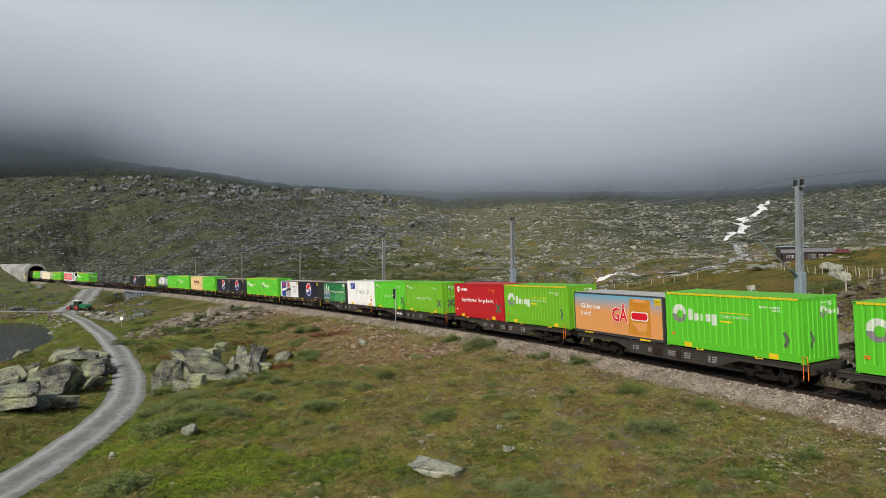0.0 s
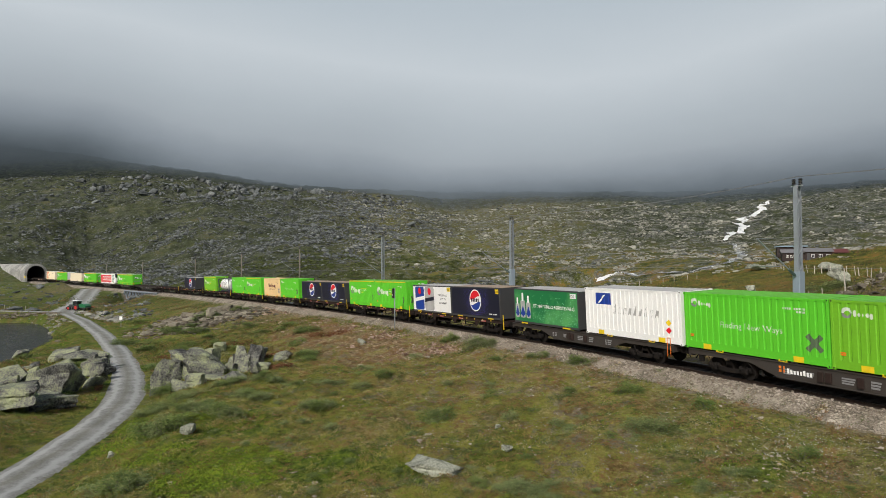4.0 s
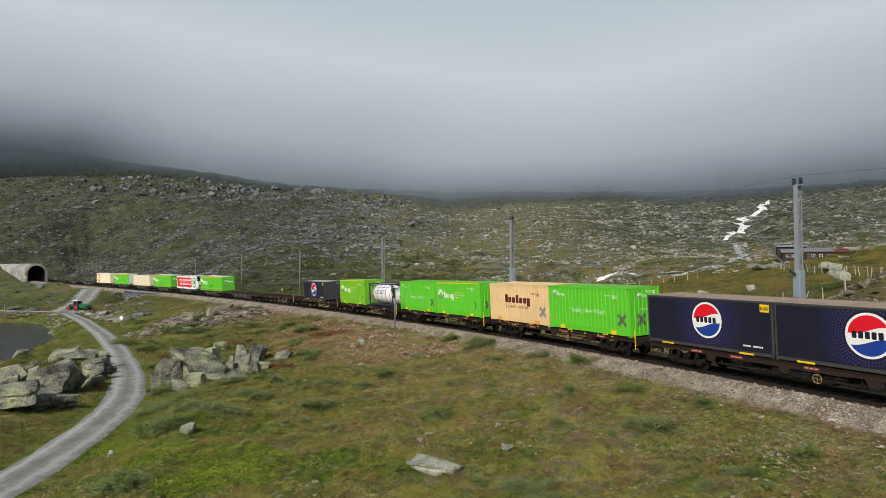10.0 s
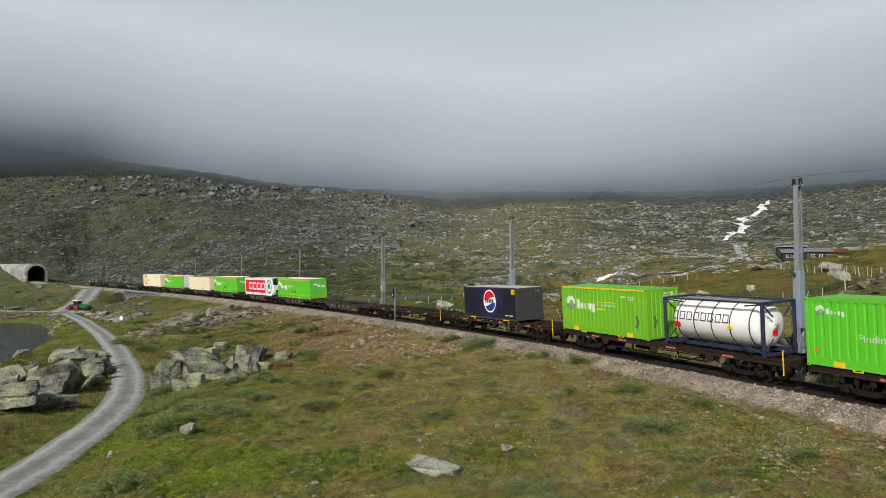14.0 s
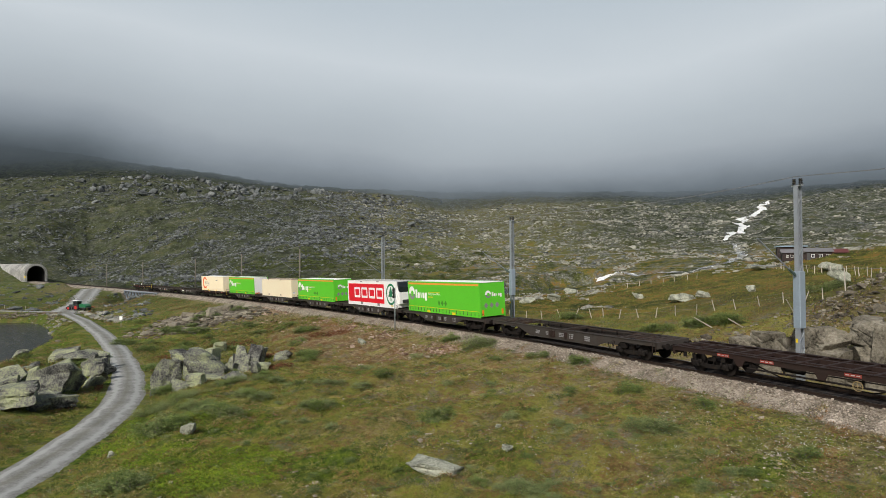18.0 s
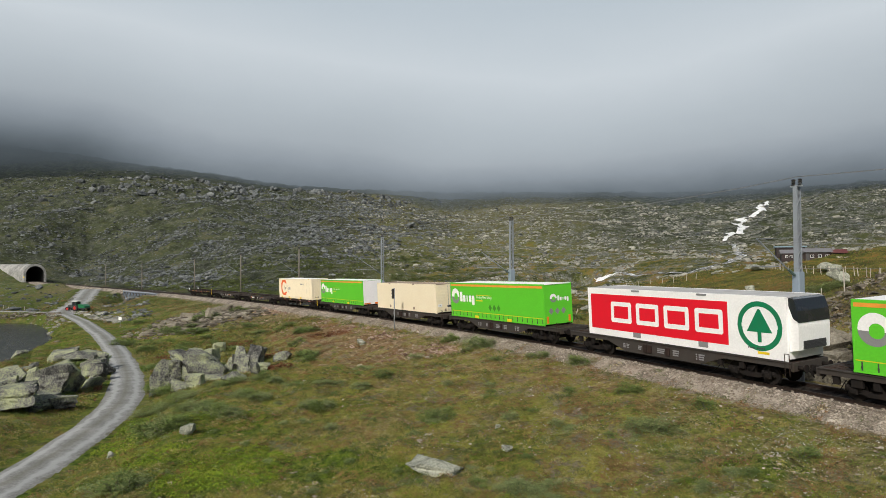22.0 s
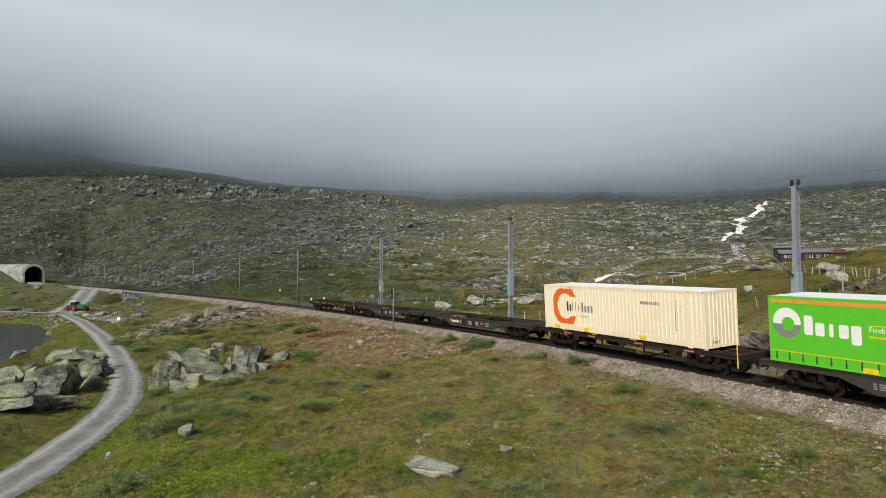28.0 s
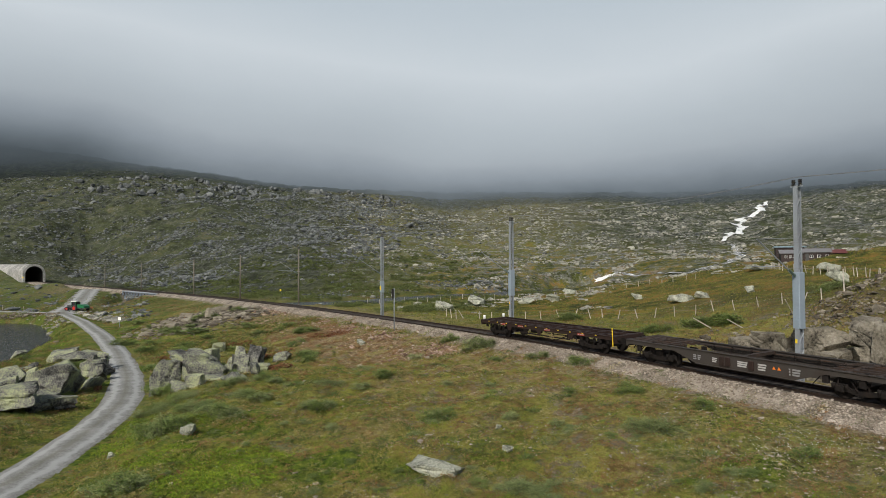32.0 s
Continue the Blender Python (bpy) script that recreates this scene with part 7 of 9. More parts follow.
def flat_box(name, label, L, W, H, side, end, roof, frame_m, group="containers", foot=0.0, plates=True):
    """A smooth-sided body: panels in an edge frame, roof with a raised rim, doors behind."""
    t = thing(name, label, "container", group)
    hw, hl, e = W / 2, L / 2, 0.09
    for sy in (-1, 1):
        bm = B()
        box(bm, -hl + e, hl - e, sy * (hw - 0.02) - 0.016, sy * (hw - 0.02) + 0.016, 0.12 + foot, H - 0.09)
        part("side_panel", bm, side, t)
        bm = B()
        box(bm, -hl, hl, sy * (hw - 0.045) - 0.045, sy * (hw - 0.045) + 0.05, 0.02 + foot * 0.4, 0.13 + foot, chamfer=0.01)
        part("bottom_rail", bm, frame_m, t)
        bm = B()
        box(bm, -hl, hl, sy * (hw - 0.045) - 0.045, sy * (hw - 0.045) + 0.045, H - 0.10, H, chamfer=0.012)
        part("top_rail", bm, frame_m, t)
    for sx in (-1, 1):
        bm = B()
        box(bm, sx * (hl - 0.03) - 0.02, sx * (hl - 0.03) + 0.02, -hw + e, hw - e, 0.10, H - 0.08)
        part("end_panel", bm, end, t)
        for sy in (-1, 1):
            bm = B()
            x0, y0 = (hl - e if sx > 0 else -hl), (hw - e if sy > 0 else -hw)
            box(bm, x0, x0 + e, y0, y0 + e, 0, H - 0.01, chamfer=0.012)
            part("corner_post", bm, frame_m, t)
        for yy in (-0.75, -0.25, 0.25, 0.75):
            if sx < 0:
                bm = B()
                rod(bm, (-hl - 0.03, yy, 0.2), (-hl - 0.03, yy, H - 0.2), 0.017, 6)
                part("lock_rod", bm, M_GALV, t)
    bm = B()
    box(bm, -hl + 0.02, hl - 0.02, -hw + 0.07, hw - 0.07, H - 0.045, H - 0.012)
    top = part("roof", bm, roof, t)
    n = int(L / 0.9)
    for i in range(1, n):
        x = -hl + i * L / n
        bm = B()
        box(bm, x - 0.02, x + 0.02, -hw + 0.08, hw - 0.08, H - 0.012, H - 0.004)
        part("roof_seam", bm, roof, top)
    bm = B()
    box(bm, -hl + 0.05, hl - 0.05, -hw + 0.06, hw - 0.06, 0.05, 0.13)
    part("floor", bm, M_BOGIE, t)
    if plates:
        for sy in (-1, 1):
            for xx in (-2.45, 2.45):
                bm = B()
                y = sy * (hw + 0.011)
                box(bm, xx - 0.40, xx + 0.40, y - 0.006, y + 0.006, 0.03, 0.12)
                part("grapple_plate", bm, M_YELLOW, t, "yellow lifting strip")
    return t, side_place(hw - 0.003), front_place(hl - 0.009)


def make_bogie_parts():
    """Meshes of the running gear, shared by all wagons."""
    out = {}
    bm = B()
    for sy in (-1, 1):
        prism(bm, [(-1.25, 0.42), (-1.25, 0.62), (-0.75, 0.66), (-0.45, 0.50), (0.45, 0.50), (0.75, 0.66), (1.25, 0.62), (1.25, 0.42), (0.6, 0.36), (0.35, 0.28), (-0.35, 0.28), (-0.6, 0.36)], sy * 1.0 - 0.05, sy * 1.0 + 0.05)
        for x in (-0.9, 0.9):
            box(bm, x - 0.17, x + 0.17, sy * 1.06 - 0.07, sy * 1.06 + 0.07, 0.33, 0.60, chamfer=0.03)
            rod(bm, (x, sy * 1.1, 0.46), (x, sy * 1.16, 0.46), 0.11, 10)
            for k in (-0.26, 0.26):
                rod(bm, (x + k, sy * 1.02, 0.44), (x + k, sy * 1.02, 0.66), 0.075, 8)
        box(bm, -0.2, 0.2, sy * 0.9 - 0.1, sy * 0.9 + 0.1, 0.5, 0.82)
    box(bm, -0.22, 0.22, -1.0, 1.0, 0.42, 0.66)
    out["frame"] = mesh_of("bogie_frame", bm, M_BOGIE)
    bm = B()
    rod(bm, (0, -0.85, 0), (0, 0.85, 0), 0.08, 8)
    for sy in (-1, 1):
        rod(bm, (0, sy * 0.70, 0), (0, sy * 0.83, 0), 0.455, 20)
        rod(bm, (0, sy * 0.68, 0), (0, sy * 0.70, 0), 0.48, 20)
        for k in range(3):
            a = k * 2.094
            rod(bm, (0.25 * math.cos(a), sy * 0.82, 0.25 * math.sin(a)), (0.25 * math.cos(a), sy * 0.845, 0.25 * math.sin(a)), 0.06, 6)
    out["wheels"] = mesh_of("wheelset", bm, M_BOGIE)
    bm = B()
    rod(bm, (0, 0, 0), (0.34, 0, 0), 0.10, 10)
    rod(bm, (0.34, 0, 0), (0.38, 0, 0), 0.19, 12)
    out["buffer"] = mesh_of("buffer", bm, M_BOGIE)
    bm = B()
    box(bm, 0, 0.42, -0.06, 0.06, -0.1, 0.06)
    rod(bm, (0.35, 0, 0.0), (0.5, 0, -0.28), 0.035, 6)
    rod(bm, (0.05, 0.35, 0.0), (0.42, 0.34, -0.42), 0.03, 6)
    rod(bm, (0.05, -0.35, 0.0), (0.42, -0.34, -0.42), 0.03, 6)
    out["coupling"] = mesh_of("coupling", bm, M_BOGIE)
    return out


RUN = make_bogie_parts()
WHEELS = {-0.9: [], 0.9: []}
DECK = 1.24


def running_gear(t, L):
    for x in (-L / 2 + 2.75, L / 2 - 2.75):
        bogie = part("bogie", RUN["frame"], M_BOGIE, t, "dark grimy bogie", pose(x, 0, 0))
        for dx in (-0.9, 0.9):
            WHEELS[dx].append(part("wheelset", RUN["wheels"], M_BOGIE, bogie, "", pose(dx, 0, 0.46)))
    for sx in (-1, 1):
        for y in (-0.87, 0.87):
            part("buffer", RUN["buffer"], M_BOGIE, t, "", pose(sx * (L / 2 - 0.45), y, 1.0, 0, 0, 0 if sx > 0 else 180))
        part("coupling", RUN["coupling"], M_BOGIE, t, "", pose(sx * (L / 2 - 0.5), 0, 0.98, 0, 0, 0 if sx > 0 else 180))


def fish_wagon(L, label, logo=False, rail_m=None, stencils=False):
    """A pocketless container flat with deep fish-bellied side sills."""
    t = thing("container_wagon", label, "wagon", "wagons of the train")
    h = L / 2 - 0.5
    for sy in (-1, 1):
        bm = B()
        prism(bm, [(-h, DECK), (-h, 0.98), (-h + 3.6, 0.98), (-h + 5.0, 0.52), (h - 5.0, 0.52), (h - 3.6, 0.98), (h, 0.98), (h, DECK)], sy * 1.22 - 0.03, sy * 1.22 + 0.03)
        sill = part("side_sill", bm, M_GREYD, t)
        bm = B()
        box(bm, -h, h, sy * 1.21 - 0.09, sy * 1.21 + 0.09, DECK - 0.035, DECK)
        box(bm, -h + 5, h - 5, sy * 1.21 - 0.09, sy * 1.21 + 0.09, 0.50, 0.53)
        part("flange", bm, M_GREYD, sill)
        for x in np.linspace(-h + 3.4, h - 3.4, 6):
            bm = B()
            box(bm, x - 0.04, x + 0.04, sy * 1.25 - 0.015, sy * 1.25 + 0.015, 0.62 if abs(x) < h - 5 else 0.99, DECK - 0.04)
            part("stiffener", bm, M_GREYD, sill)
        for x, w, hh, mm in ((-2.6, 0.5, 0.24, M_GREY), (-1.5, 0.3, 0.22, M_LGREY), (0.1, 0.55, 0.26, M_LGREY), (1.15, 0.44, 0.3, M_LGREY), (2.75, 0.55, 0.3, M_GREY)):
            bm = B()
            for k in range(3):
                zz = 0.82 + hh / 2 - k * hh / 2.6
                box(bm, x - w / 2, x + w / 2 - 0.03 * k, sy * 1.256 - 0.004, sy * 1.256 + 0.004, zz - hh / 7, zz + hh / 9)
            part("data_panel", bm, mm if stencils else M_GREY, sill, "worn white stencil")
        for x in (-1.05, -0.7, 0.6):
            bm = B()
            box(bm, x - 0.13, x + 0.13, sy * 1.30 - 0.05, sy * 1.30 + 0.05, 0.66, 1.08, chamfer=0.02)
            part("brake_box", bm, M_BROWN, sill, "rusty brown bracket")
        for x in ((1.75, 2.0) if stencils else ()):
            bm = B()
            prism(bm, [(x - 0.09, 0.84), (x + 0.09, 0.84), (x, 0.99)], sy * 1.256 - 0.004, sy * 1.256 + 0.004)
            part("warning_triangle", bm, M_ORANGE, sill, "orange warning triangle")
        if logo and sy < 0:
            bm = B()
            for k in range(4):
                box(bm, -h + 5.1 + k % 2 * 0.16, -h + 5.22 + k % 2 * 0.16, -1.262, -1.255, 0.78 + k // 2 * 0.16, 0.9 + k // 2 * 0.16)
            part("emblem", bm, M_ORANGE, sill, "orange dots")
            bm = B()
            for k in range(8):
                box(bm, -h + 5.5 + k * 0.15, -h + 5.6 + k * 0.15, -1.262, -1.255, 0.76, 0.99 if k in (0, 5) else 0.93)
            part("letter_block", bm, M_WHITE, sill)
    for i, x in enumerate(np.linspace(-h + 0.3, h - 0.3, 13)):
        if 2 < i < 10 and i != 6:
            continue
        bm = B()
        box(bm, x - 0.11, x + 0.11, -1.19, 1.19, DECK - 0.16, DECK - 0.01)
        part("cross_beam", bm, M_DECK, t)
    for y in (-0.72, -0.3, 0.3, 0.72):
        for x0 in (-h + 0.2, h - 3.6):
            bm = B()
            box(bm, x0, x0 + 3.4, y - 0.055, y + 0.055, DECK - 0.12, DECK + 0.004)
            part("long_beam", bm, M_DECK, t)
    for y in (-1.08, 1.08):
        bm = B()
        rod(bm, (-h + 3.6, y, DECK - 0.16), (h - 3.6, y, DECK - 0.16), 0.03, 6)
        part("inner_rail", bm, M_DECK, t)
        bm = B()
        rod(bm, (-h + 3.6, y * 1.03, DECK - 0.30), (h - 3.6, y * 1.03, DECK - 0.30), 0.022, 6)
        for x in np.linspace(-h + 4.2, h - 4.2, 7):
            box(bm, x - 0.03, x + 0.03, y * 1.03 - 0.05, y * 1.03 + 0.05, DECK - 0.34, DECK - 0.10)
        part("brake_pipe", bm, M_BOGIE, t, "dark brake pipe with clips")
    rng = random.Random(int(L * 100))
    for x in (-h + 2.3, h - 2.3):
        bm = B()
        for k in range(9):
            a, sy = x + rng.uniform(-1.9, 1.9), rng.choice((-1, 1))
            rod(bm, (a, sy * rng.uniform(0.95, 1.2), rng.uniform(0.85, 1.0)), (a + rng.uniform(-0.5, 0.5), sy * rng.uniform(1.05, 1.2), rng.uniform(0.25, 0.6)), 0.022, 5)
        for k in range(4):
            a, sy = x + rng.uniform(-1.8, 1.8), rng.choice((-1, 1))
            box(bm, a - 0.13, a + 0.13, sy * 1.1 - 0.09, sy * 1.1 + 0.09, 0.62, 0.96, chamfer=0.02)
        part("brake_rigging", bm, M_BOGIE, t)["kind"] = "stuff"
        bm = B()
        for k in range(6):
            a, y = x + rng.uniform(-1.8, 1.6), rng.uniform(-0.9, 0.8)
            rod(bm, (a, y, DECK + 0.01), (a + rng.uniform(-0.3, 0.8), y + rng.uniform(-0.4, 0.4), DECK + rng.uniform(0.01, 0.05)), 0.02, 5)
        part("deck_fitting", bm, M_DECK, t)["kind"] = "stuff"
    for sx in (-1, 1):
        bm = B()
        x0 = h - 1.3 if sx > 0 else -h
        box(bm, x0, x0 + 1.3, -1.05, 1.05, DECK - 0.05, DECK - 0.02)
        part("end_platform", bm, M_DECK, t, "rusty end plate")
        bm = B()
        box(bm, sx * h - 0.06, sx * h + 0.06, -1.25, 1.25, 0.85, DECK)
        part("headstock", bm, M_GREYD, t)
        if sx > 0:
            bm = B()
            rod(bm, (h - 0.1, -1.28, 0.6), (h - 0.1, -1.28, 1.62), 0.016, 6)
            rod(bm, (h - 0.32, -1.28, 0.6), (h - 0.32, -1.28, 1.62), 0.016, 6)
            rod(bm, (h - 0.32, -1.28, 1.62), (h - 0.1, -1.28, 1.62), 0.016, 6)
            part("grab_rail", bm, rail_m or M_DECK, t, "orange handrail" if rail_m else "rusty handrail")
        for y in (-1.1, 1.1):
            bm = B()
            box(bm, sx * (h - 2.0) - 0.1, sx * (h - 2.0) + 0.1, y - 0.1, y + 0.1, DECK, DECK + 0.022, chamfer=0.01)
            part("container_pin", bm, M_BOGIE, t)
    bm = B()
    box(bm, -h + 3, h - 3, -0.16, 0.16, 0.50, 0.74)
    part("centre_sill", bm, M_GREYD, t)
    running_gear(t, L)
    return t


M_TANW = plain("worn_tan_paint", (0.30, 0.22, 0.10), 0.6, 0, 0.4, 3.0)
M_DULLRED = plain("dull_red_plate", (0.30, 0.040, 0.028), 0.65, 0, 0.5, 2.0, dirt=(0.04, 0.028, 0.022))


def flat_wagon(L, label):
    """A low-sided brown flat with an open ladder of beams."""
    t = thing("container_wagon", label, "wagon", "wagons of the train")
    h = L / 2 - 0.5
    for sy in (-1, 1):
        bm = B()
        prism(bm, [(-h, DECK), (-h, 1.0), (-h + 4.4, 1.0), (-h + 5.2, 0.96), (h - 5.2, 0.96), (h - 4.4, 1.0), (h, 1.0), (h, DECK)], sy * 1.20 - 0.03, sy * 1.20 + 0.03)
        sill = part("side_sill", bm, M_BROWN, t)
        bm = B()
        box(bm, -h, h, sy * 1.19 - 0.08, sy * 1.19 + 0.08, DECK - 0.03, DECK)
        part("flange", bm, M_BROWN, sill)
        for x, mm in ((-h + 3.2, M_DULLRED), (-h + 5.6, M_DULLRED), (h - 6.6, M_DULLRED), (h - 3.0, M_DULLRED)):
            bm = B()
            box(bm, x - 0.34, x + 0.34, sy * 1.236 - 0.005, sy * 1.236 + 0.005, 1.03, 1.17)
            plate = part("data_panel", bm, mm, sill, "faded red plate")
            bm = B()
            for k in range(3):
                box(bm, x - 0.3 + k * 0.22, x - 0.15 + k * 0.22, sy * 1.243 - 0.003, sy * 1.243 + 0.003, 1.08, 1.12)
            part("stencil", bm, M_LGREY, plate)
        bm = B()
        rod(bm, (-h + 4.6, sy * 0.9, 0.86), (-h + 6.0, sy * 0.9, 0.42), 0.035, 6)
        rod(bm, (-h + 6.0, sy * 0.9, 0.42), (h - 6.0, sy * 0.9, 0.42), 0.035, 6)
        rod(bm, (h - 6.0, sy * 0.9, 0.42), (h - 4.6, sy * 0.9, 0.86), 0.035, 6)
        part("truss_rod", bm, M_BOGIE, t)
        bm = B()
        rod(bm, (-h + 4.4, sy * 1.05, 0.62), (h - 4.4, sy * 1.05, 0.62), 0.05, 6)
        for k in np.linspace(-h + 4.6, h - 4.6, 5):
            box(bm, k - 0.04, k + 0.04, sy * 1.05 - 0.03, sy * 1.05 + 0.03, 0.6, 1.0)
        part("brake_pipe", bm, M_BOGIE, t)
        bm = B()
        for x in (-h + 2.2, h - 2.2):
            for k in (-1.5, -0.9, -0.3, 0.35, 0.9, 1.6):
                rod(bm, (x + k, sy * 1.1, 1.0), (x + k * 0.9, sy * 1.16, 0.5 + 0.1 * abs(k)), 0.024, 5)
                box(bm, x + k - 0.1, x + k + 0.1, sy * 1.12 - 0.05, sy * 1.12 + 0.05, 0.72, 0.95, chamfer=0.015)
        part("brake_rigging", bm, M_BOGIE, t)["kind"] = "stuff"
        for k in (-h + 4.1, 0.1, h - 4.1):
            bm = B()
            prism(bm, [(k - 0.32, 1.0), (k + 0.32, 1.0), (k + 0.14, 0.68), (k - 0.14, 0.68)], sy * 1.2 - 0.025, sy * 1.2 + 0.025)
            part("gusset", bm, M_BROWN, sill)
        bm = B()
        for k in range(14):
            a0, a1 = k * 0.449, (k + 1) * 0.449
            rod(bm, (1.6 + 0.2 * math.cos(a0), sy * 1.22, 0.68 + 0.2 * math.sin(a0)), (1.6 + 0.2 * math.cos(a1), sy * 1.22, 0.68 + 0.2 * math.sin(a1)), 0.018, 5, caps=False)
        rod(bm, (1.4, sy * 1.22, 0.68), (1.8, sy * 1.22, 0.68), 0.015, 5)
        rod(bm, (1.6, sy * 1.22, 0.48), (1.6, sy * 1.22, 0.88), 0.015, 5)
        part("brake_wheel", bm, M_TANW, t, "worn tan handwheel")
        bm = B()
        for x in np.arange(-h + 1.2, h - 1, 1.27):
            box(bm, x - 0.06, x + 0.06, sy * 1.25 - 0.02, sy * 1.25 + 0.02, DECK - 0.09, DECK - 0.02)
        part("lashing_lug", bm, M_YELLOW if L < 16.9 else M_BROWN, t, "chipped yellow lugs")
    for x in np.linspace(-h + 0.25, h - 0.25, 15):
        bm = B()
        box(bm, x - 0.08, x + 0.08, -1.17, 1.17, DECK - 0.15, DECK - 0.01)
        part("cross_beam", bm, M_BROWN, t)
    for y in (-0.55, 0.55):
        bm = B()
        box(bm, -h, h, y - 0.08, y + 0.08, DECK - 0.3, DECK - 0.03)
        part("long_beam", bm, M_BROWN, t)
    for sx in (-1, 1):
        bm = B()
        box(bm, sx * h - 0.06, sx * h + 0.06, -1.23, 1.23, 0.82, DECK)
        part("headstock", bm, M_BROWN, t)
        bm = B()
        box(bm, sx * (h - 0.05) - 0.022, sx * (h - 0.05) + 0.022, -1.27, -1.23, 0.6, 1.75)
        if sx > 0:
            part("grab_rail", bm, M_YELLOW, t, "yellow handrail")
        else:
            bm.free()
    for x in (-2.2, 2.6):
        bm = B()
        rod(bm, (x - 0.5, 0.3, 0.62), (x + 0.5, 0.3, 0.62), 0.2, 10)
        part("air_tank", bm, M_BOGIE, t)
    running_gear(t, L)
    return t


# rear and front end along the train, and the kind of each wagon
WAGONS = [("fish", 250.62, 267.4), ("fish", 233.69, 250.42), ("fish", 216.82, 233.49), ("fish", 199.45, 216.62), ("fish", 182.71, 199.25),
          ("flat", 165.67, 182.41), ("flat", 148.61, 165.47), ("flat", 131.45, 148.41), ("flat", 114.4, 131.25), ("flat", 97.24, 114.2), ("flat", 80.09, 97.04),
          ("flat", 63.37, 79.89), ("flat", 46.09, 63.17), ("fish", 27.62, 45.89), ("fish", 10.63, 27.42), ("fish", -6.08, 10.44), ("fish", -22.99, -6.28),
          ("fish", -40.38, -23.19), ("fish", -57.27, -40.58), ("flat", -74.75, -57.47), ("fish", -92.98, -74.95), ("fish", -109.63, -93.18), ("flat", -126.28, -109.83)]


def wagon_pose(mid, L, t):
    a, b = on_track(mid - L * 0.34 + SPEED * t), on_track(mid + L * 0.34 + SPEED * t)
    d = b - a
    lean = CANT * min(1.0, max(0.0, (mid + SPEED * t - 20) / 60))
    c = (a + b) / 2
    return (Matrix.Translation(c) @ Matrix.Rotation(math.atan2(d.y, d.x), 4, "Z")
            @ Matrix.Rotation(-math.atan2(d.z, math.hypot(d.x, d.y)), 4, "Y") @ Matrix.Rotation(radians(lean), 4, "X"))


TRAIN = []                          # (thing, middle and length of its wagon, place on the wagon)


def couple_wagons():
    for i, (kind, a, b) in enumerate(WAGONS):
        L, mid = b - a, (a + b) / 2
        bare = i in (12, 13, 20, 21, 22)
        if kind == "fish":
            w = fish_wagon(L, "empty dark grey container wagon with fish-bellied sills" if bare else "dark grey container wagon with fish-bellied sills, loaded", logo=i in (3, 20), rail_m=M_ORANGE if i < 6 else None, stencils=i > 18)
        else:
            w = flat_wagon(L, "empty rusty brown container flat wagon" if bare else "rusty brown container flat wagon, loaded")
        if i == len(WAGONS) - 1:
            w["label"] = "last rusty brown flat wagon with white tail lamps"
            for y in (-0.95, 0.95):
                bm = B()
                rod(bm, (-L / 2 + 0.52, y, DECK), (-L / 2 + 0.52, y, DECK + 0.32), 0.10, 10)
                part("tail_lamp", bm, M_WHITE, w, "white tail lamp housing")
        TRAIN.append((w, mid, L, Matrix.Identity(4)))


couple_wagons()


def load(ob, u):
    """Stands a load on the wagon that carries the place u of the train."""
    for kind, a, b in WAGONS:
        if a <= u <= b:
            mid = (a + b) / 2
            TRAIN.append((ob, mid, b - a, pose(u - mid, 0, DECK + 0.026)))
            return


# ---------------------------------------------------------------- what the train carries
def id_bars(parent, place, x, z, w, h, material=M_WHITE, rows=2):
    """A line or two of small characters too fine to read."""
    bm = B()
    for r in range(rows):
        n = 11 if r == 0 else 4
        for k in range(n):
            if k in (4, 10) and r == 0:
                continue
            x0 = x + w * (k if r == 0 else k + 6) / 11
            zz = z - r * h * 1.5
            v = [bm.verts.new(place(a, -0.008, b)) for a, b in ((x0, zz), (x0 + w / 15, zz), (x0 + w / 15, zz + h), (x0, zz + h))]
            bm.faces.new(v)
    part("code_marks", bm, material, parent)


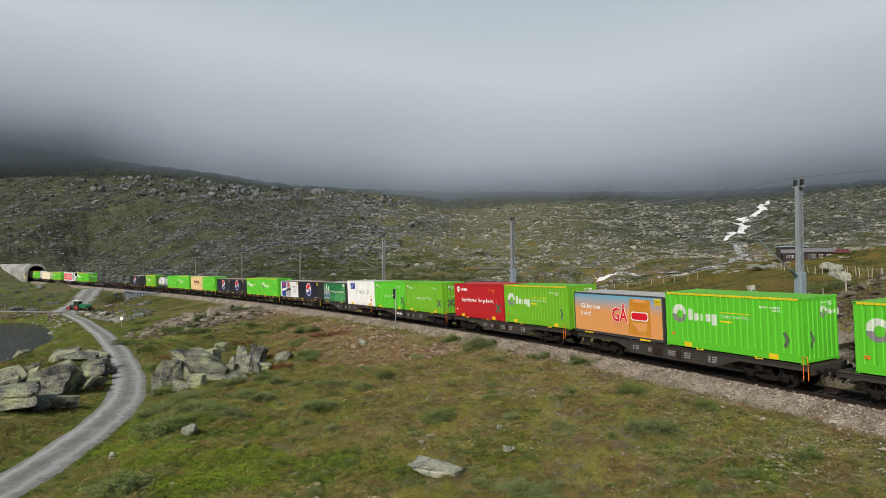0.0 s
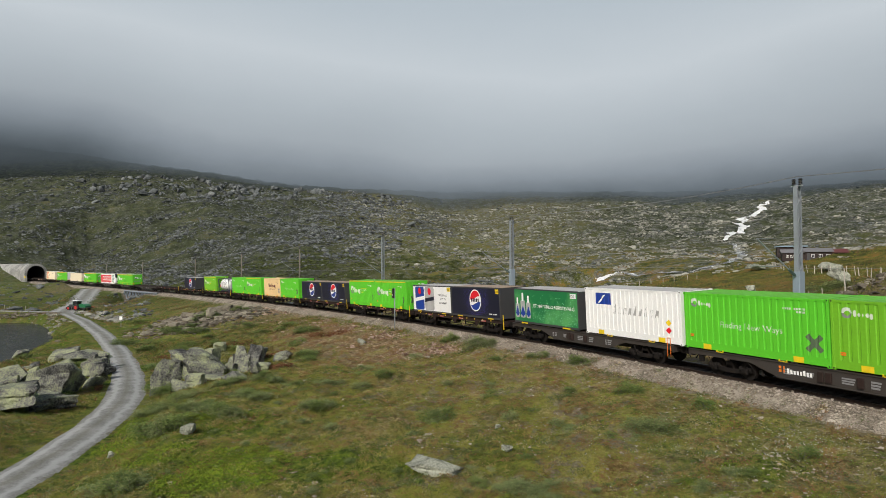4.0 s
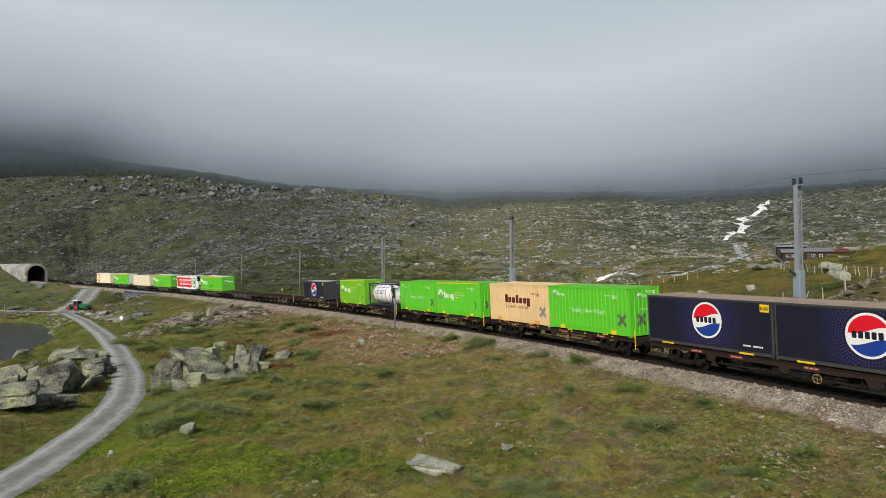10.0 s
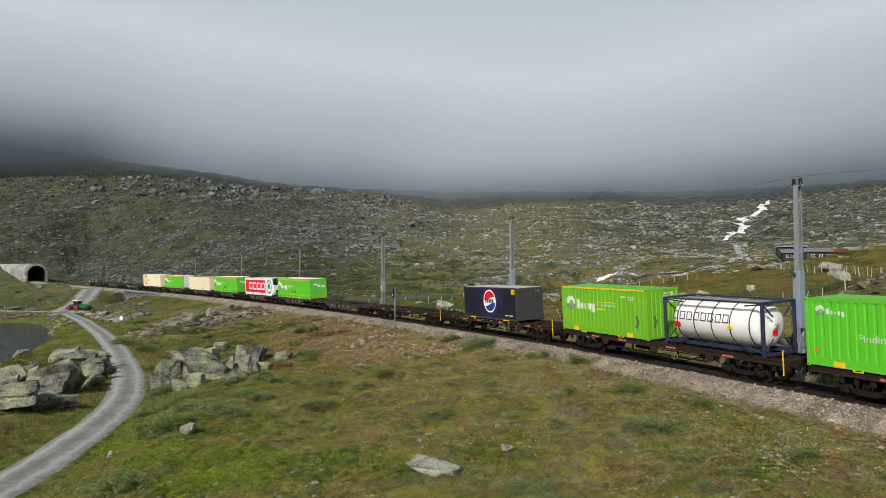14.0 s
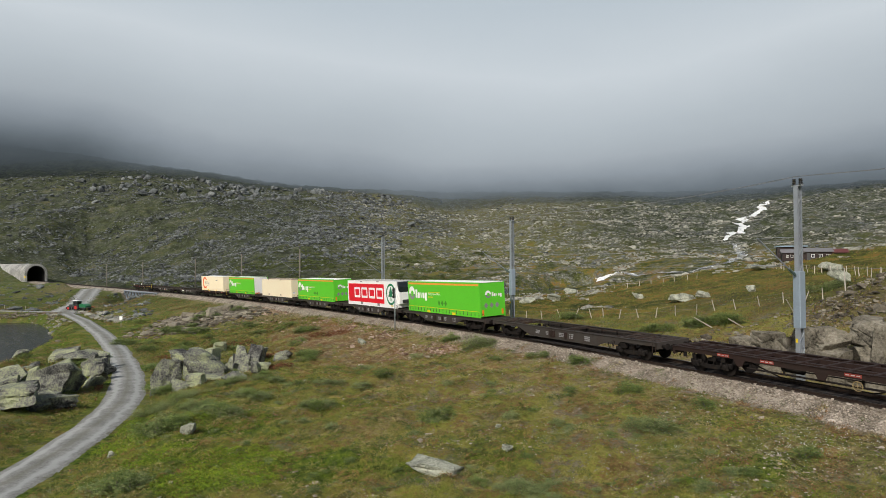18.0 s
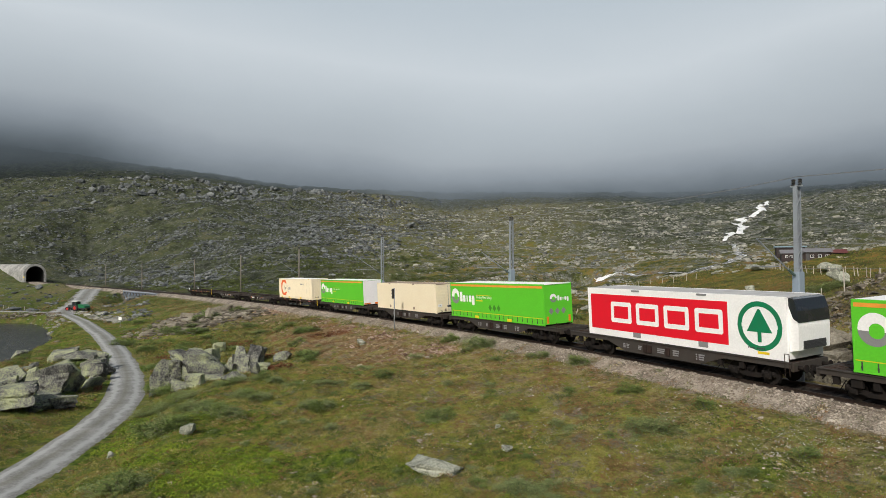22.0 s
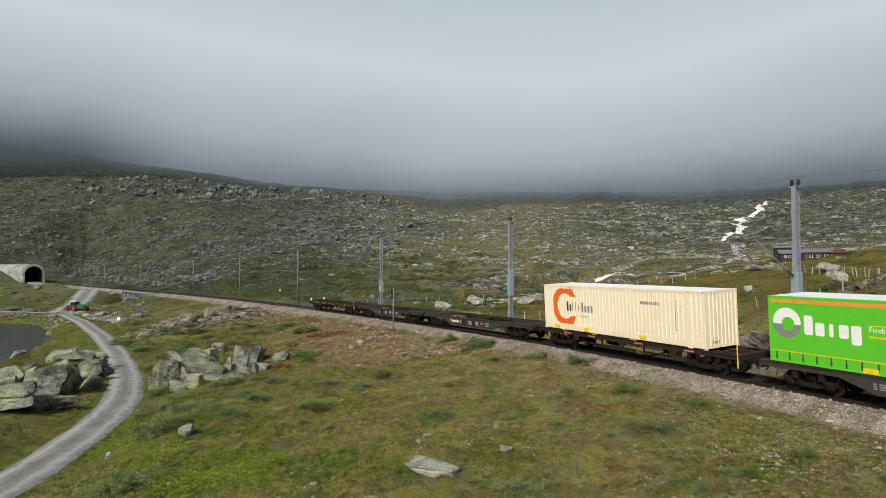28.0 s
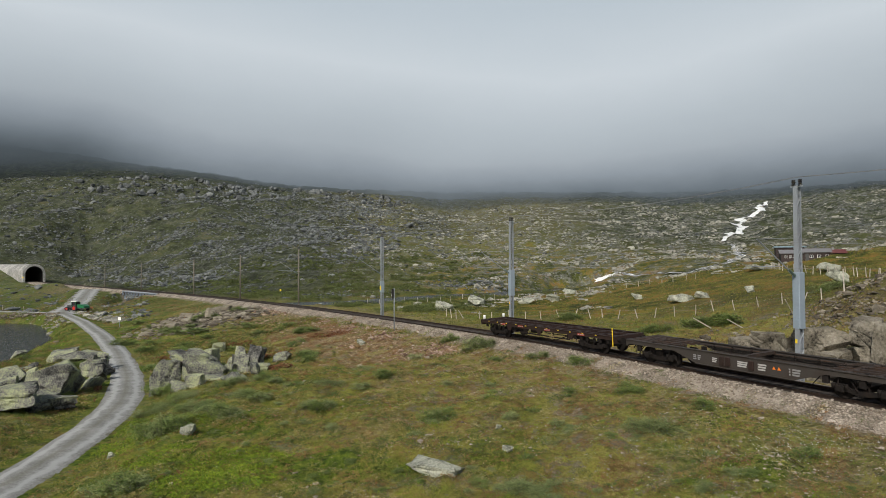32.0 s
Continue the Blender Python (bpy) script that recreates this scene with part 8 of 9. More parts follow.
def green_box(u0, u1, style, H=2.92, roof=M_GREEN_D, wall=M_GREEN):
    """The haulier's lime green ribbed container in its several liveries."""
    L = min(u1 - u0, 7.82)
    full = style in ("big", "big_strip")
    label = {"big": "lime green ribbed steel container with white ring emblem", "big_strip": "lime green ribbed container with yellow strip under the roof",
             "slogan": "lime green ribbed steel container with white slogan"}[style]
    t, sp, fp = ribbed_box("container", label, L, 2.5, H, wall, roof, wall, yellow_strip=style == "big_strip")
    h = L / 2
    if full:
        haulier_mark(t, sp, -h + 0.45, H * 0.62, 0.96, 1.85, tag=1.75, pale=M_FADED)
        arrow_mark(t, sp, h - 0.85, 1.0, 0.5)
    else:
        haulier_mark(t, sp, -h + 0.45, H - 0.52, 0.44, 0.8, pale=M_FADED)
        words("slogan", "Finding New Ways", 0.42, -h + 2.2, 1.25, sp, M_FADED, t, width=3.4)
        cross_mark(t, sp, h - 0.68, 0.98, 0.62)
    id_bars(t, sp, h - 2.1, H - 0.55, 1.2, 0.09, M_FADED)
    haulier_mark(t, fp, 0.0 if full else -0.55, H * 0.77 if full else H - 0.5, 0.5 if full else 0.36, 0.85, pale=M_FADED)
    if full:
        arrow_mark(t, fp, -0.65, 1.05, 0.5)
    else:
        cross_mark(t, fp, -0.3, 1.0, 0.6)
        words("slogan", "Finding New Ways", 0.17, -0.45, 1.55, fp, M_FADED, t)
    id_bars(t, fp, 0.15, H - 0.32, 0.8, 0.07)
    bm = B()
    for zz in (0.62, 0.70):
        v = [bm.verts.new(sp(a, -0.008, b)) for a, b in ((-h + 0.35, zz), (-h + 0.6, zz), (-h + 0.6, zz + 0.06), (-h + 0.35, zz + 0.06))]
        bm.faces.new(v)
    part("warning_label", bm, M_ORANGE, t)
    load(t, (u0 + u1) / 2)
    return t


def print_mesh(shape, place, lift, name, material, parent, label=""):
    return part(name, decal(shape, place, lift=lift), material, parent, label)


def cola_globe(t, place, cx, cz, r):
    """The drinks maker's round emblem in red, white and blue."""
    print_mesh(disc(cx, cz, r), place, 0.006, "emblem_rim", M_NAVY, t)
    print_mesh(disc(cx, cz, r * 0.97), place, 0.009, "emblem_white", M_WHITE, t, "white disc")
    rr = r * 0.86

    def top(x):
        h = math.sqrt(max(0, rr * rr - (x - cx) ** 2))
        a = cz + 0.22 * r + 0.16 * r * math.sin((x - cx) / r * 2.4)
        return [(min(max(a, cz - h), cz + h), cz + h)]

    def low(x):
        h = math.sqrt(max(0, rr * rr - (x - cx) ** 2))
        a = cz - 0.28 * r + 0.16 * r * math.sin((x - cx) / r * 2.4)
        return [(cz - h, max(min(a, cz + h), cz - h))]
    print_mesh((cx - rr, cx + rr, top), place, 0.012, "emblem_red", M_REDB, t, "red upper field")
    print_mesh((cx - rr, cx + rr, low), place, 0.012, "emblem_blue", M_BLUE, t, "blue lower field")
    w = r * 1.34 / 5
    for k in range(5):
        x0 = cx - r * 0.68 + k * w
        print_mesh(bar(x0, x0 + w * 0.74, cz - 0.14 * r, cz + 0.17 * r, 0.03), place, 0.016, "letter_block", M_NAVY, t)


def dotted_arcs(t, place, cx, cz, r, x0, x1, z0, z1, material):
    bm = B()
    for i, rr in enumerate(np.arange(r * 1.12, r * 2.2, 0.13)):
        n = int(rr * 6.28 / 0.13)
        for k in range(n):
            a = (k + i * 0.5) * 6.2832 / n
            x, z, w = cx + rr * math.cos(a), cz + rr * math.sin(a), 0.035 * (1 - 0.07 * i)
            if x0 < x < x1 and z0 < z < z1:
                v = [bm.verts.new(place(x + dx * w, -0.006, z + dz * w)) for dx, dz in ((-1, 0), (0, -1), (1, 0), (0, 1))]
                bm.faces.new(v)
    ob = part("dot_pattern", bm, material, t, "violet dots")
    ob["kind"] = "stuff"


def cola_box(u0, u1, number, tan=True, half=False):
    L, H = u1 - u0, 2.62
    t, sp, fp = flat_box("container", "navy blue box container printed with a round drinks emblem", L, 2.55, H, M_NAVY, M_CHAR, M_TAN if tan else M_LGREY, M_CHAR, foot=0.08)
    cx = -L / 2 + L * 0.525
    cola_globe(t, sp, cx, 1.50, 0.95)
    dotted_arcs(t, sp, cx, 1.50, 0.95, -L / 2 + 0.15, L / 2 - 0.15, 0.28, H - 0.16, M_VIOLET)
    print_mesh(rect(L / 2 - 0.62, L / 2 - 0.14, H - 0.50, H - 0.14), sp, 0.010, "number_plate_field", M_YELLOW, t, "yellow number field")
    words("number", number, 0.27, L / 2 - 0.60, H - 0.42, sp, M_BLACK, t, lift=0.018)
    words("number", number, 0.27, 0.55, H - 0.42, fp, M_LGREY, t)
    id_bars(t, sp, L / 2 - 1.6, 0.42, 1.2, 0.08, rows=1)
    load(t, (u0 + u1) / 2)
    return t


def trailer(u0, u1, name_label, wall, stripe, end, roof, mark=True, straps=True, H=2.98):
    """A curtain-sided or box trailer body lifted onto the wagon."""
    L = u1 - u0
    t, sp, fp = flat_box("trailer_body", name_label, L, 2.55, H, wall, end, roof, wall, plates=False)
    t["category"] = "trailer body"
    h = L / 2
    if stripe:
        print_mesh(rect(-h + 0.1, h - 0.1, H - 0.30, H - 0.13), sp, 0.006, "stripe", stripe, t, "orange stripe under the roof")
    if straps:
        print_mesh(rect(-h + 0.1, h - 0.1, 0.50, 0.54), sp, 0.006, "stripe", M_YELLOW, t)
        for x in np.arange(-h + 0.35, h - 0.2, 0.62):
            bm = B()
            box(bm, x - 0.025, x + 0.025, -1.275 - 0.012, -1.275 + 0.0, 0.12, 0.48)
            box(bm, x - 0.035, x + 0.035, -1.275 - 0.022, -1.275 + 0.0, 0.20, 0.30)
            part("strap", bm, M_CHAR, t)
        bm = B()
        box(bm, -h, h, -1.29, -1.265, 0.02, 0.10)
        part("skirt_rail", bm, wall, t)
        for x in (-h + 4.4, h - 4.4):
            bm = B()
            box(bm, x - 0.3, x + 0.3, -1.30, -1.288, 0.04, 0.26)
            part("grapple_plate", bm, M_YELLOW, t, "yellow lifting plate")
    if mark:
        haulier_mark(t, sp, -h + 0.22, 1.80, 1.34, 2.5, tag=2.4)
        if end is not M_WHITE:
            haulier_mark(t, fp, -0.72, 1.95, 0.62, 1.05)
            for k in range(3):
                x, z = -0.65 + k * 0.55, 1.02
                print_mesh(poly([(x - 0.22, z), (x, z - 0.25), (x + 0.22, z), (x, z + 0.25)]), fp, 0.008, "diamond", M_GREY, t, "grey diamond sticker")
                x2 = -h + 6.5 + k * 0.62
                print_mesh(poly([(x2 - 0.26, 1.0), (x2, 0.72), (x2 + 0.26, 1.0), (x2, 1.28)]), sp, 0.008, "diamond", plain_patch, t, "dark green patch")
            for y in (-0.98, 0.98):
                bm = B()
                box(bm, h - 0.012, h + 0.006, y - 0.09, y + 0.09, 0.18, 0.66)
                part("marker_board", bm, M_ORANGE, t, "red and yellow marker board")
        else:
            for y in (-0.7, 0.7):
                bm = B()
                box(bm, h - 0.012, h + 0.01, y - 0.4, y + 0.4, 0.12, 0.3)
                part("marker_board", bm, M_ORANGE, t, "red and orange lamp board")
    load(t, (u0 + u1) / 2)
    return t, sp, fp


plain_patch = plain("dark_green_patch", (0.05, 0.28, 0.02), 0.5)


def tank_box(u0, u1):
    """A tank container: a white vessel in a blue-black frame."""
    L, W, H = u1 - u0, 2.44, 2.59
    t = thing("tank_container", "white ribbed tank container in a dark blue steel frame", "tank container", "containers")
    h, hw = L / 2, W / 2
    M_FRAME = plain("blue_black_frame_paint", (0.022, 0.030, 0.075), 0.5, 0, 0.3, 1.5)
    bm = B()
    n, prof = 36, [(-h + 0.28, 0.10), (-h + 0.31, 0.55), (-h + 0.45, 0.92), (-h + 0.62, 1.06), (-h + 0.72, 1.09), (h - 0.72, 1.09), (h - 0.62, 1.06), (h - 0.45, 0.92), (h - 0.31, 0.55), (h - 0.28, 0.10)]
    rings = [[bm.verts.new((x, r * math.sin(6.2832 * i / n), 1.36 + r * math.cos(6.2832 * i / n))) for i in range(n)] for x, r in prof]
    for a, b in zip(rings, rings[1:]):
        for i in range(n):
            f = bm.faces.new((a[i], a[(i + 1) % n], b[(i + 1) % n], b[i]))
            f.smooth = True
    bm.faces.new(rings[0])
    bm.faces.new(rings[-1][::-1])
    vessel = part("vessel", bm, M_WHITE, t, "white insulated tank")
    for x in np.linspace(-h + 0.85, h - 0.85, 5):
        bm = B()
        rod(bm, (x - 0.03, 0, 1.36), (x + 0.03, 0, 1.36), 1.105, 36)
        part("band", bm, M_CHAR, vessel, "dark band")
    for sx in (-1, 1):
        for sy in (-1, 1):
            bm = B()
            x, y = sx * (h - 0.07), sy * (hw - 0.07)
            box(bm, x - 0.07, x + 0.07, y - 0.07, y + 0.07, 0, H, chamfer=0.015)
            part("corner_post", bm, M_FRAME, t)
            bm = B()
            rod(bm, (x, y * 0.98, 0.12), (x - sx * 0.02, y * 0.35, 0.8), 0.04, 6)
            rod(bm, (x, y * 0.98, H - 0.12), (x - sx * 0.02, y * 0.35, H - 0.75), 0.04, 6)
            part("end_brace", bm, M_FRAME, t)
            bm = B()
            rod(bm, (x, y, 0.15), (x - sx * 1.3, y * 0.9, 0.5), 0.045, 6)
            rod(bm, (x, y, H - 0.12), (x - sx * 1.1, y * 0.8, H - 0.25), 0.035, 6)
            part("side_brace", bm, M_FRAME, t)
        bm = B()
        for z in (0.06, H - 0.06):
            box(bm, sx * (h - 0.07) - 0.06, sx * (h - 0.07) + 0.06, -hw + 0.1, hw - 0.1, z - 0.06, z + 0.06)
        part("end_rail", bm, M_FRAME, t)
    for sy in (-1, 1):
        bm = B()
        box(bm, -h + 0.1, h - 0.1, sy * (hw - 0.06) - 0.05, sy * (hw - 0.06) + 0.05, H - 0.09, H - 0.01)
        part("top_rail", bm, M_FRAME, t)
        bm = B()
        box(bm, -h + 0.1, h - 0.1, sy * (hw - 0.5) - 0.06, sy * (hw - 0.5) + 0.06, 0.1, 0.28)
        part("saddle_beam", bm, M_FRAME, t)
    bm = B()
    box(bm, -h + 0.4, h - 0.3, -0.45, 0.45, H - 0.12, H - 0.08)
    part("walkway", bm, M_GREY, t, "grey grated walkway")
    for x in (-0.6, 0.9):
        bm = B()
        rod(bm, (x, 0.1, 2.40), (x, 0.1, 2.56), 0.26, 14)
        part("manlid", bm, M_GREY, t)
    curve = lambda x, d, z: (x, -math.sqrt(max(0.02, 1.105 ** 2 - (z - 1.36) ** 2)) + d, z)
    for k in range(8):
        x0 = -h + 0.55 + k * 0.45
        for lo, hi, a, b in ((1.44, 1.86, 0, 0.05), (1.44, 1.86, 0.29, 0.34), (1.815, 1.86, 0.05, 0.29), (1.44, 1.485, 0.05, 0.29)):
            part("letter_block", decal(rect(x0 + a, x0 + b, lo, hi), curve, lift=0.012), M_CHAR, t)
    part("hazard_plate", decal(rect(-h + 0.62, -h + 1.05, 1.02, 1.28), curve, lift=0.012), M_REDB, t, "red plate")
    part("hazard_plate", decal(poly([(h - 2.1, 1.16), (h - 1.75, 1.16), (h - 1.92, 1.44)]), curve, lift=0.012), M_YELLOW, t, "yellow warning triangle")
    fp = front_place(h - 0.27)
    part("hazard_plate", decal(rect(-0.2, 0.15, 0.92, 1.18), fp, lift=0.02), M_REDB, t, "red plate")
    load(t, (u0 + u1) / 2)


def red_box(u0, u1):
    t, sp, fp = ribbed_box("container", "bright red ribbed steel container with white slogan", u1 - u0, 2.5, 2.92, M_RED, M_RED, M_RED)
    h = (u1 - u0) / 2
    words("slogan", "Ingen kjenner Norge bedre", 0.44, -h + 1.27, 1.40, sp, M_WHITE, t, 0.004, width=5.1)
    part("emblem", decal(ring(-h + 0.75, 2.42, 0.24, 0.11, 0, 0.08), sp), M_WHITE, t, "white open ring")
    for k in range(6):
        part("letter_block", decal(bar(-h + 1.1 + k * 0.2, -h + 1.25 + k * 0.2, 2.30, 2.50, 0.04), sp), M_WHITE, t)
    cross_mark(t, sp, h - 0.72, 1.0, 0.6)
    id_bars(t, sp, h - 2.1, 2.4, 1.2, 0.08, M_ORANGE)
    part("warning_label", decal(rect(-h + 0.3, -h + 0.55, 0.6, 0.72), sp), M_WHITE, t)
    load(t, (u0 + u1) / 2)


def white_box(u0, u1):
    t, sp, fp = ribbed_box("container", "scuffed white ribbed container with faded lettering", u1 - u0, 2.5, 2.92, M_WHITE, M_LGREY, M_WHITE)
    h = (u1 - u0) / 2
    part("emblem", decal(rect(-h + 1.0, -h + 2.35, 1.92, 2.62), sp), M_BLUE, t, "blue square sign")
    part("emblem_stroke", decal(poly([(-h + 1.2, 2.0), (-h + 1.35, 2.0), (-h + 1.85, 2.5), (-h + 1.7, 2.5)]), sp, lift=0.010), M_WHITE, t)
    bm = B()
    for k in range(9):
        x = -h + 2.5 + k * 0.42
        v = [bm.verts.new(sp(a, -0.008, b)) for a, b in ((x, 1.4), (x + 0.22, 1.4), (x + 0.3, 1.4 + (0.65 if k in (0, 4, 6) else 0.4)), (x + 0.12, 1.8))]
        bm.faces.new(v)
    part("faded_marks", bm, M_LGREY, t, "faded grey lettering")
    for k in range(2):
        x, z = h - 0.9, 0.75 + k * 0.42
        part("hazard_plate", decal(poly([(x - 0.2, z), (x, z - 0.2), (x + 0.2, z), (x, z + 0.2)]), sp, lift=0.010), (M_REDB, M_YELLOW)[k], t)
    load(t, (u0 + u1) / 2)


def drinks_print_boxes():
    # orange drink: amber wall with a sky blue band
    L, H = 7.7, 2.62
    t, sp, fp = flat_box("container", "orange and blue printed soft drink container with pale roof", L, 2.55, H, M_PEACH, M_CHAR, M_LGREY, M_CHAR, foot=0.08)
    h = L / 2
    for k in range(10):
        z0 = 1.55 + k * 0.095
        m = plain("fading_sky_print", tuple(a + (b - a) * (k + 1) / 10 for a, b in zip((0.80, 0.36, 0.12), (0.17, 0.42, 0.60))), 0.45, 0, 0.05)
        print_mesh(rect(-h + 0.1, h - 0.1, z0, z0 + 0.095 + (0.02 if k == 9 else 0)), sp, 0.004, "sky_band", m, t, "band fading from orange to sky blue" if k == 9 else "")
    words("slogan", "Gå for noe", 0.42, -h + 0.70, 1.62, sp, M_WHITE, t, 0.006, lift=0.02, width=1.85)
    words("slogan", "friskt!", 0.42, -h + 0.70, 1.16, sp, M_WHITE, t, 0.006, lift=0.02)
    words("slogan", "GÅ", 1.15, -h + 3.6, 1.0, sp, M_REDB, t, 0.02, lift=0.03, width=1.35)
    words("slogan_outline", "GÅ", 1.15, -h + 3.57, 1.0, sp, M_WHITE, t, 0.05, lift=0.014, width=1.41)
    print_mesh(poly([(h - 2.75, 0.3), (h - 0.95, 0.3), (h - 0.95, 2.4), (h - 2.55, 2.4)]), sp, 0.008, "bottle_picture", M_GOLD, t, "golden bottle picture")
    print_mesh(poly([(h - 2.3, 2.2), (h - 1.2, 2.2), (h - 1.3, 2.4), (h - 2.2, 2.4)]), sp, 0.010, "bottle_neck", M_PEACH, t)
    print_mesh(bar(h - 2.5, h - 1.1, 1.14, 1.66, 0.2), sp, 0.012, "bottle_label", M_WHITE, t, "white label edge")
    print_mesh(bar(h - 2.44, h - 1.16, 1.20, 1.60, 0.17), sp, 0.016, "label_band", M_REDB, t, "red label band")
    print_mesh(poly([(h - 2.4, 1.0), (h - 1.9, 0.5), (h - 1.3, 0.6), (h - 1.2, 1.05)]), sp, 0.012, "bottle_shade", M_PEACH, t)
    print_mesh(rect(h - 0.62, h - 0.14, H - 0.50, H - 0.14), sp, 0.014, "number_plate_field", M_YELLOW, t)
    words("number", "253", 0.27, h - 0.60, H - 0.42, sp, M_BLACK, t, lift=0.03)
    load(t, 237.81)
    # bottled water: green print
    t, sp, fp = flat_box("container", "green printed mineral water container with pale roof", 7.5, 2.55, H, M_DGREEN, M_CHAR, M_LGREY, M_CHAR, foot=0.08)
    for k, (x, s) in enumerate(((-3.3, 0.8), (-2.6, 1.0), (-1.9, 0.9))):
        print_mesh(bar(x - 0.3 * s, x + 0.3 * s, 0.45, 0.45 + 1.3 * s, 0.12), sp, 0.006, "bottle_picture", M_LGREY, t, "pale bottle picture")
        print_mesh(bar(x - 0.12 * s, x + 0.12 * s, 0.45 + 1.25 * s, 0.45 + 1.85 * s, 0.05), sp, 0.007, "bottle_neck", M_WHITE, t)
        print_mesh(poly([(x - 0.3 * s, 0.75), (x, 0.5), (x + 0.3 * s, 0.75), (x, 1.35)]), sp, 0.010, "bottle_label", M_BLUE, t)
    print_mesh(rect(2.95, 3.55, H - 0.50, H - 0.18), sp, 0.010, "number_plate_field", M_WHITE, t, "white number field")
    words("number", "720", 0.27, 2.98, H - 0.44, sp, M_BLACK, t, lift=0.018)
    words("slogan", "ET NATURLIG FØRSTEVALG", 0.33, -1.25, 1.30, sp, M_WHITE, t, lift=0.014, width=4.6)
    bm = B()
    rnd = random.Random(4)
    for k in range(260):
        x, z = rnd.uniform(-1.4, 3.5), rnd.betavariate(1.2, 2.4) * 2.2 + 0.25
        w = rnd.uniform(0.015, 0.05)
        v = [bm.verts.new(sp(x + dx * w, -0.006, z + dz * w)) for dx, dz in ((-1, 0), (0, -1), (1, 0), (0, 1))]
        bm.faces.new(v)
    part("bubble_print", bm, plain("pale_green_print", (0.20, 0.55, 0.28), 0.4), t, "pale bubbles")["kind"] = "stuff"
    load(t, 187.27)
    # alcohol-free beer: white wall with two cans
    L = 7.75
    t, sp, fp = flat_box("container", "white drinks container printed with blue and white cans", L, 2.55, H, M_WHITE, M_CHAR, M_LGREY, M_CHAR, foot=0.08)
    h = L / 2
    for x, body in ((-h + 1.5, M_BLUE), (-h + 3.55, M_LGREY)):
        print_mesh(bar(x - 0.95, x + 0.95, 0.24, H - 0.14, 0.25), sp, 0.006, "can_picture", body, t, "can picture")
        print_mesh(disc(x, 2.05, 0.33), sp, 0.010, "can_seal", M_REDB, t, "red seal")
        print_mesh(poly([(x - 0.95, 1.0), (x + 0.95, 1.25), (x + 0.95, 1.6), (x - 0.95, 1.35)]), sp, 0.010, "can_band", M_WHITE if body is M_BLUE else M_NAVY, t)
    for k, row in enumerate(("FORFRISKNING", "RETT FRA", "BRYGGERIET")):
        words("slogan", row, 0.26, h - 2.5 + (0, 0.5, 0.2)[k], 1.66 - k * 0.36, sp, M_CHAR, t, lift=0.014)
    print_mesh(rect(h - 0.72, h - 0.14, H - 0.50, H - 0.14), sp, 0.008, "number_plate_field", M_YELLOW, t)
    words("number", "833", 0.27, h - 0.68, H - 0.42, sp, M_BLACK, t, lift=0.016)
    load(t, 169.83)


def beige_box(u0, u1):
    t, sp, fp = ribbed_box("container", "sand beige ribbed container with maroon lettering blocks", u1 - u0, 2.5, 2.92, M_BEIGE, M_BEIGE, M_BEIGE, plate_m=M_AMBER)
    h = (u1 - u0) / 2
    for k in range(7):
        x = -h + 2.18 + k * 0.49
        tall = 0.62 if k in (0, 3) else 0.42
        part("letter_block", decal(bar(x, x + 0.40, 1.48 - (0.2 if k == 6 else 0), 1.48 + tall, 0.06), sp), M_MAROON, t)
    words("slogan", "TRANSPORT - LOGISTIKK", 0.27, -h + 2.18, 1.08, sp, M_MAROON, t, width=3.1)
    cross_mark(t, sp, h - 0.72, 0.98, 0.62, M_GREY)
    id_bars(t, sp, h - 2.1, 2.2, 1.2, 0.08, M_CHAR)
    load(t, (u0 + u1) / 2)


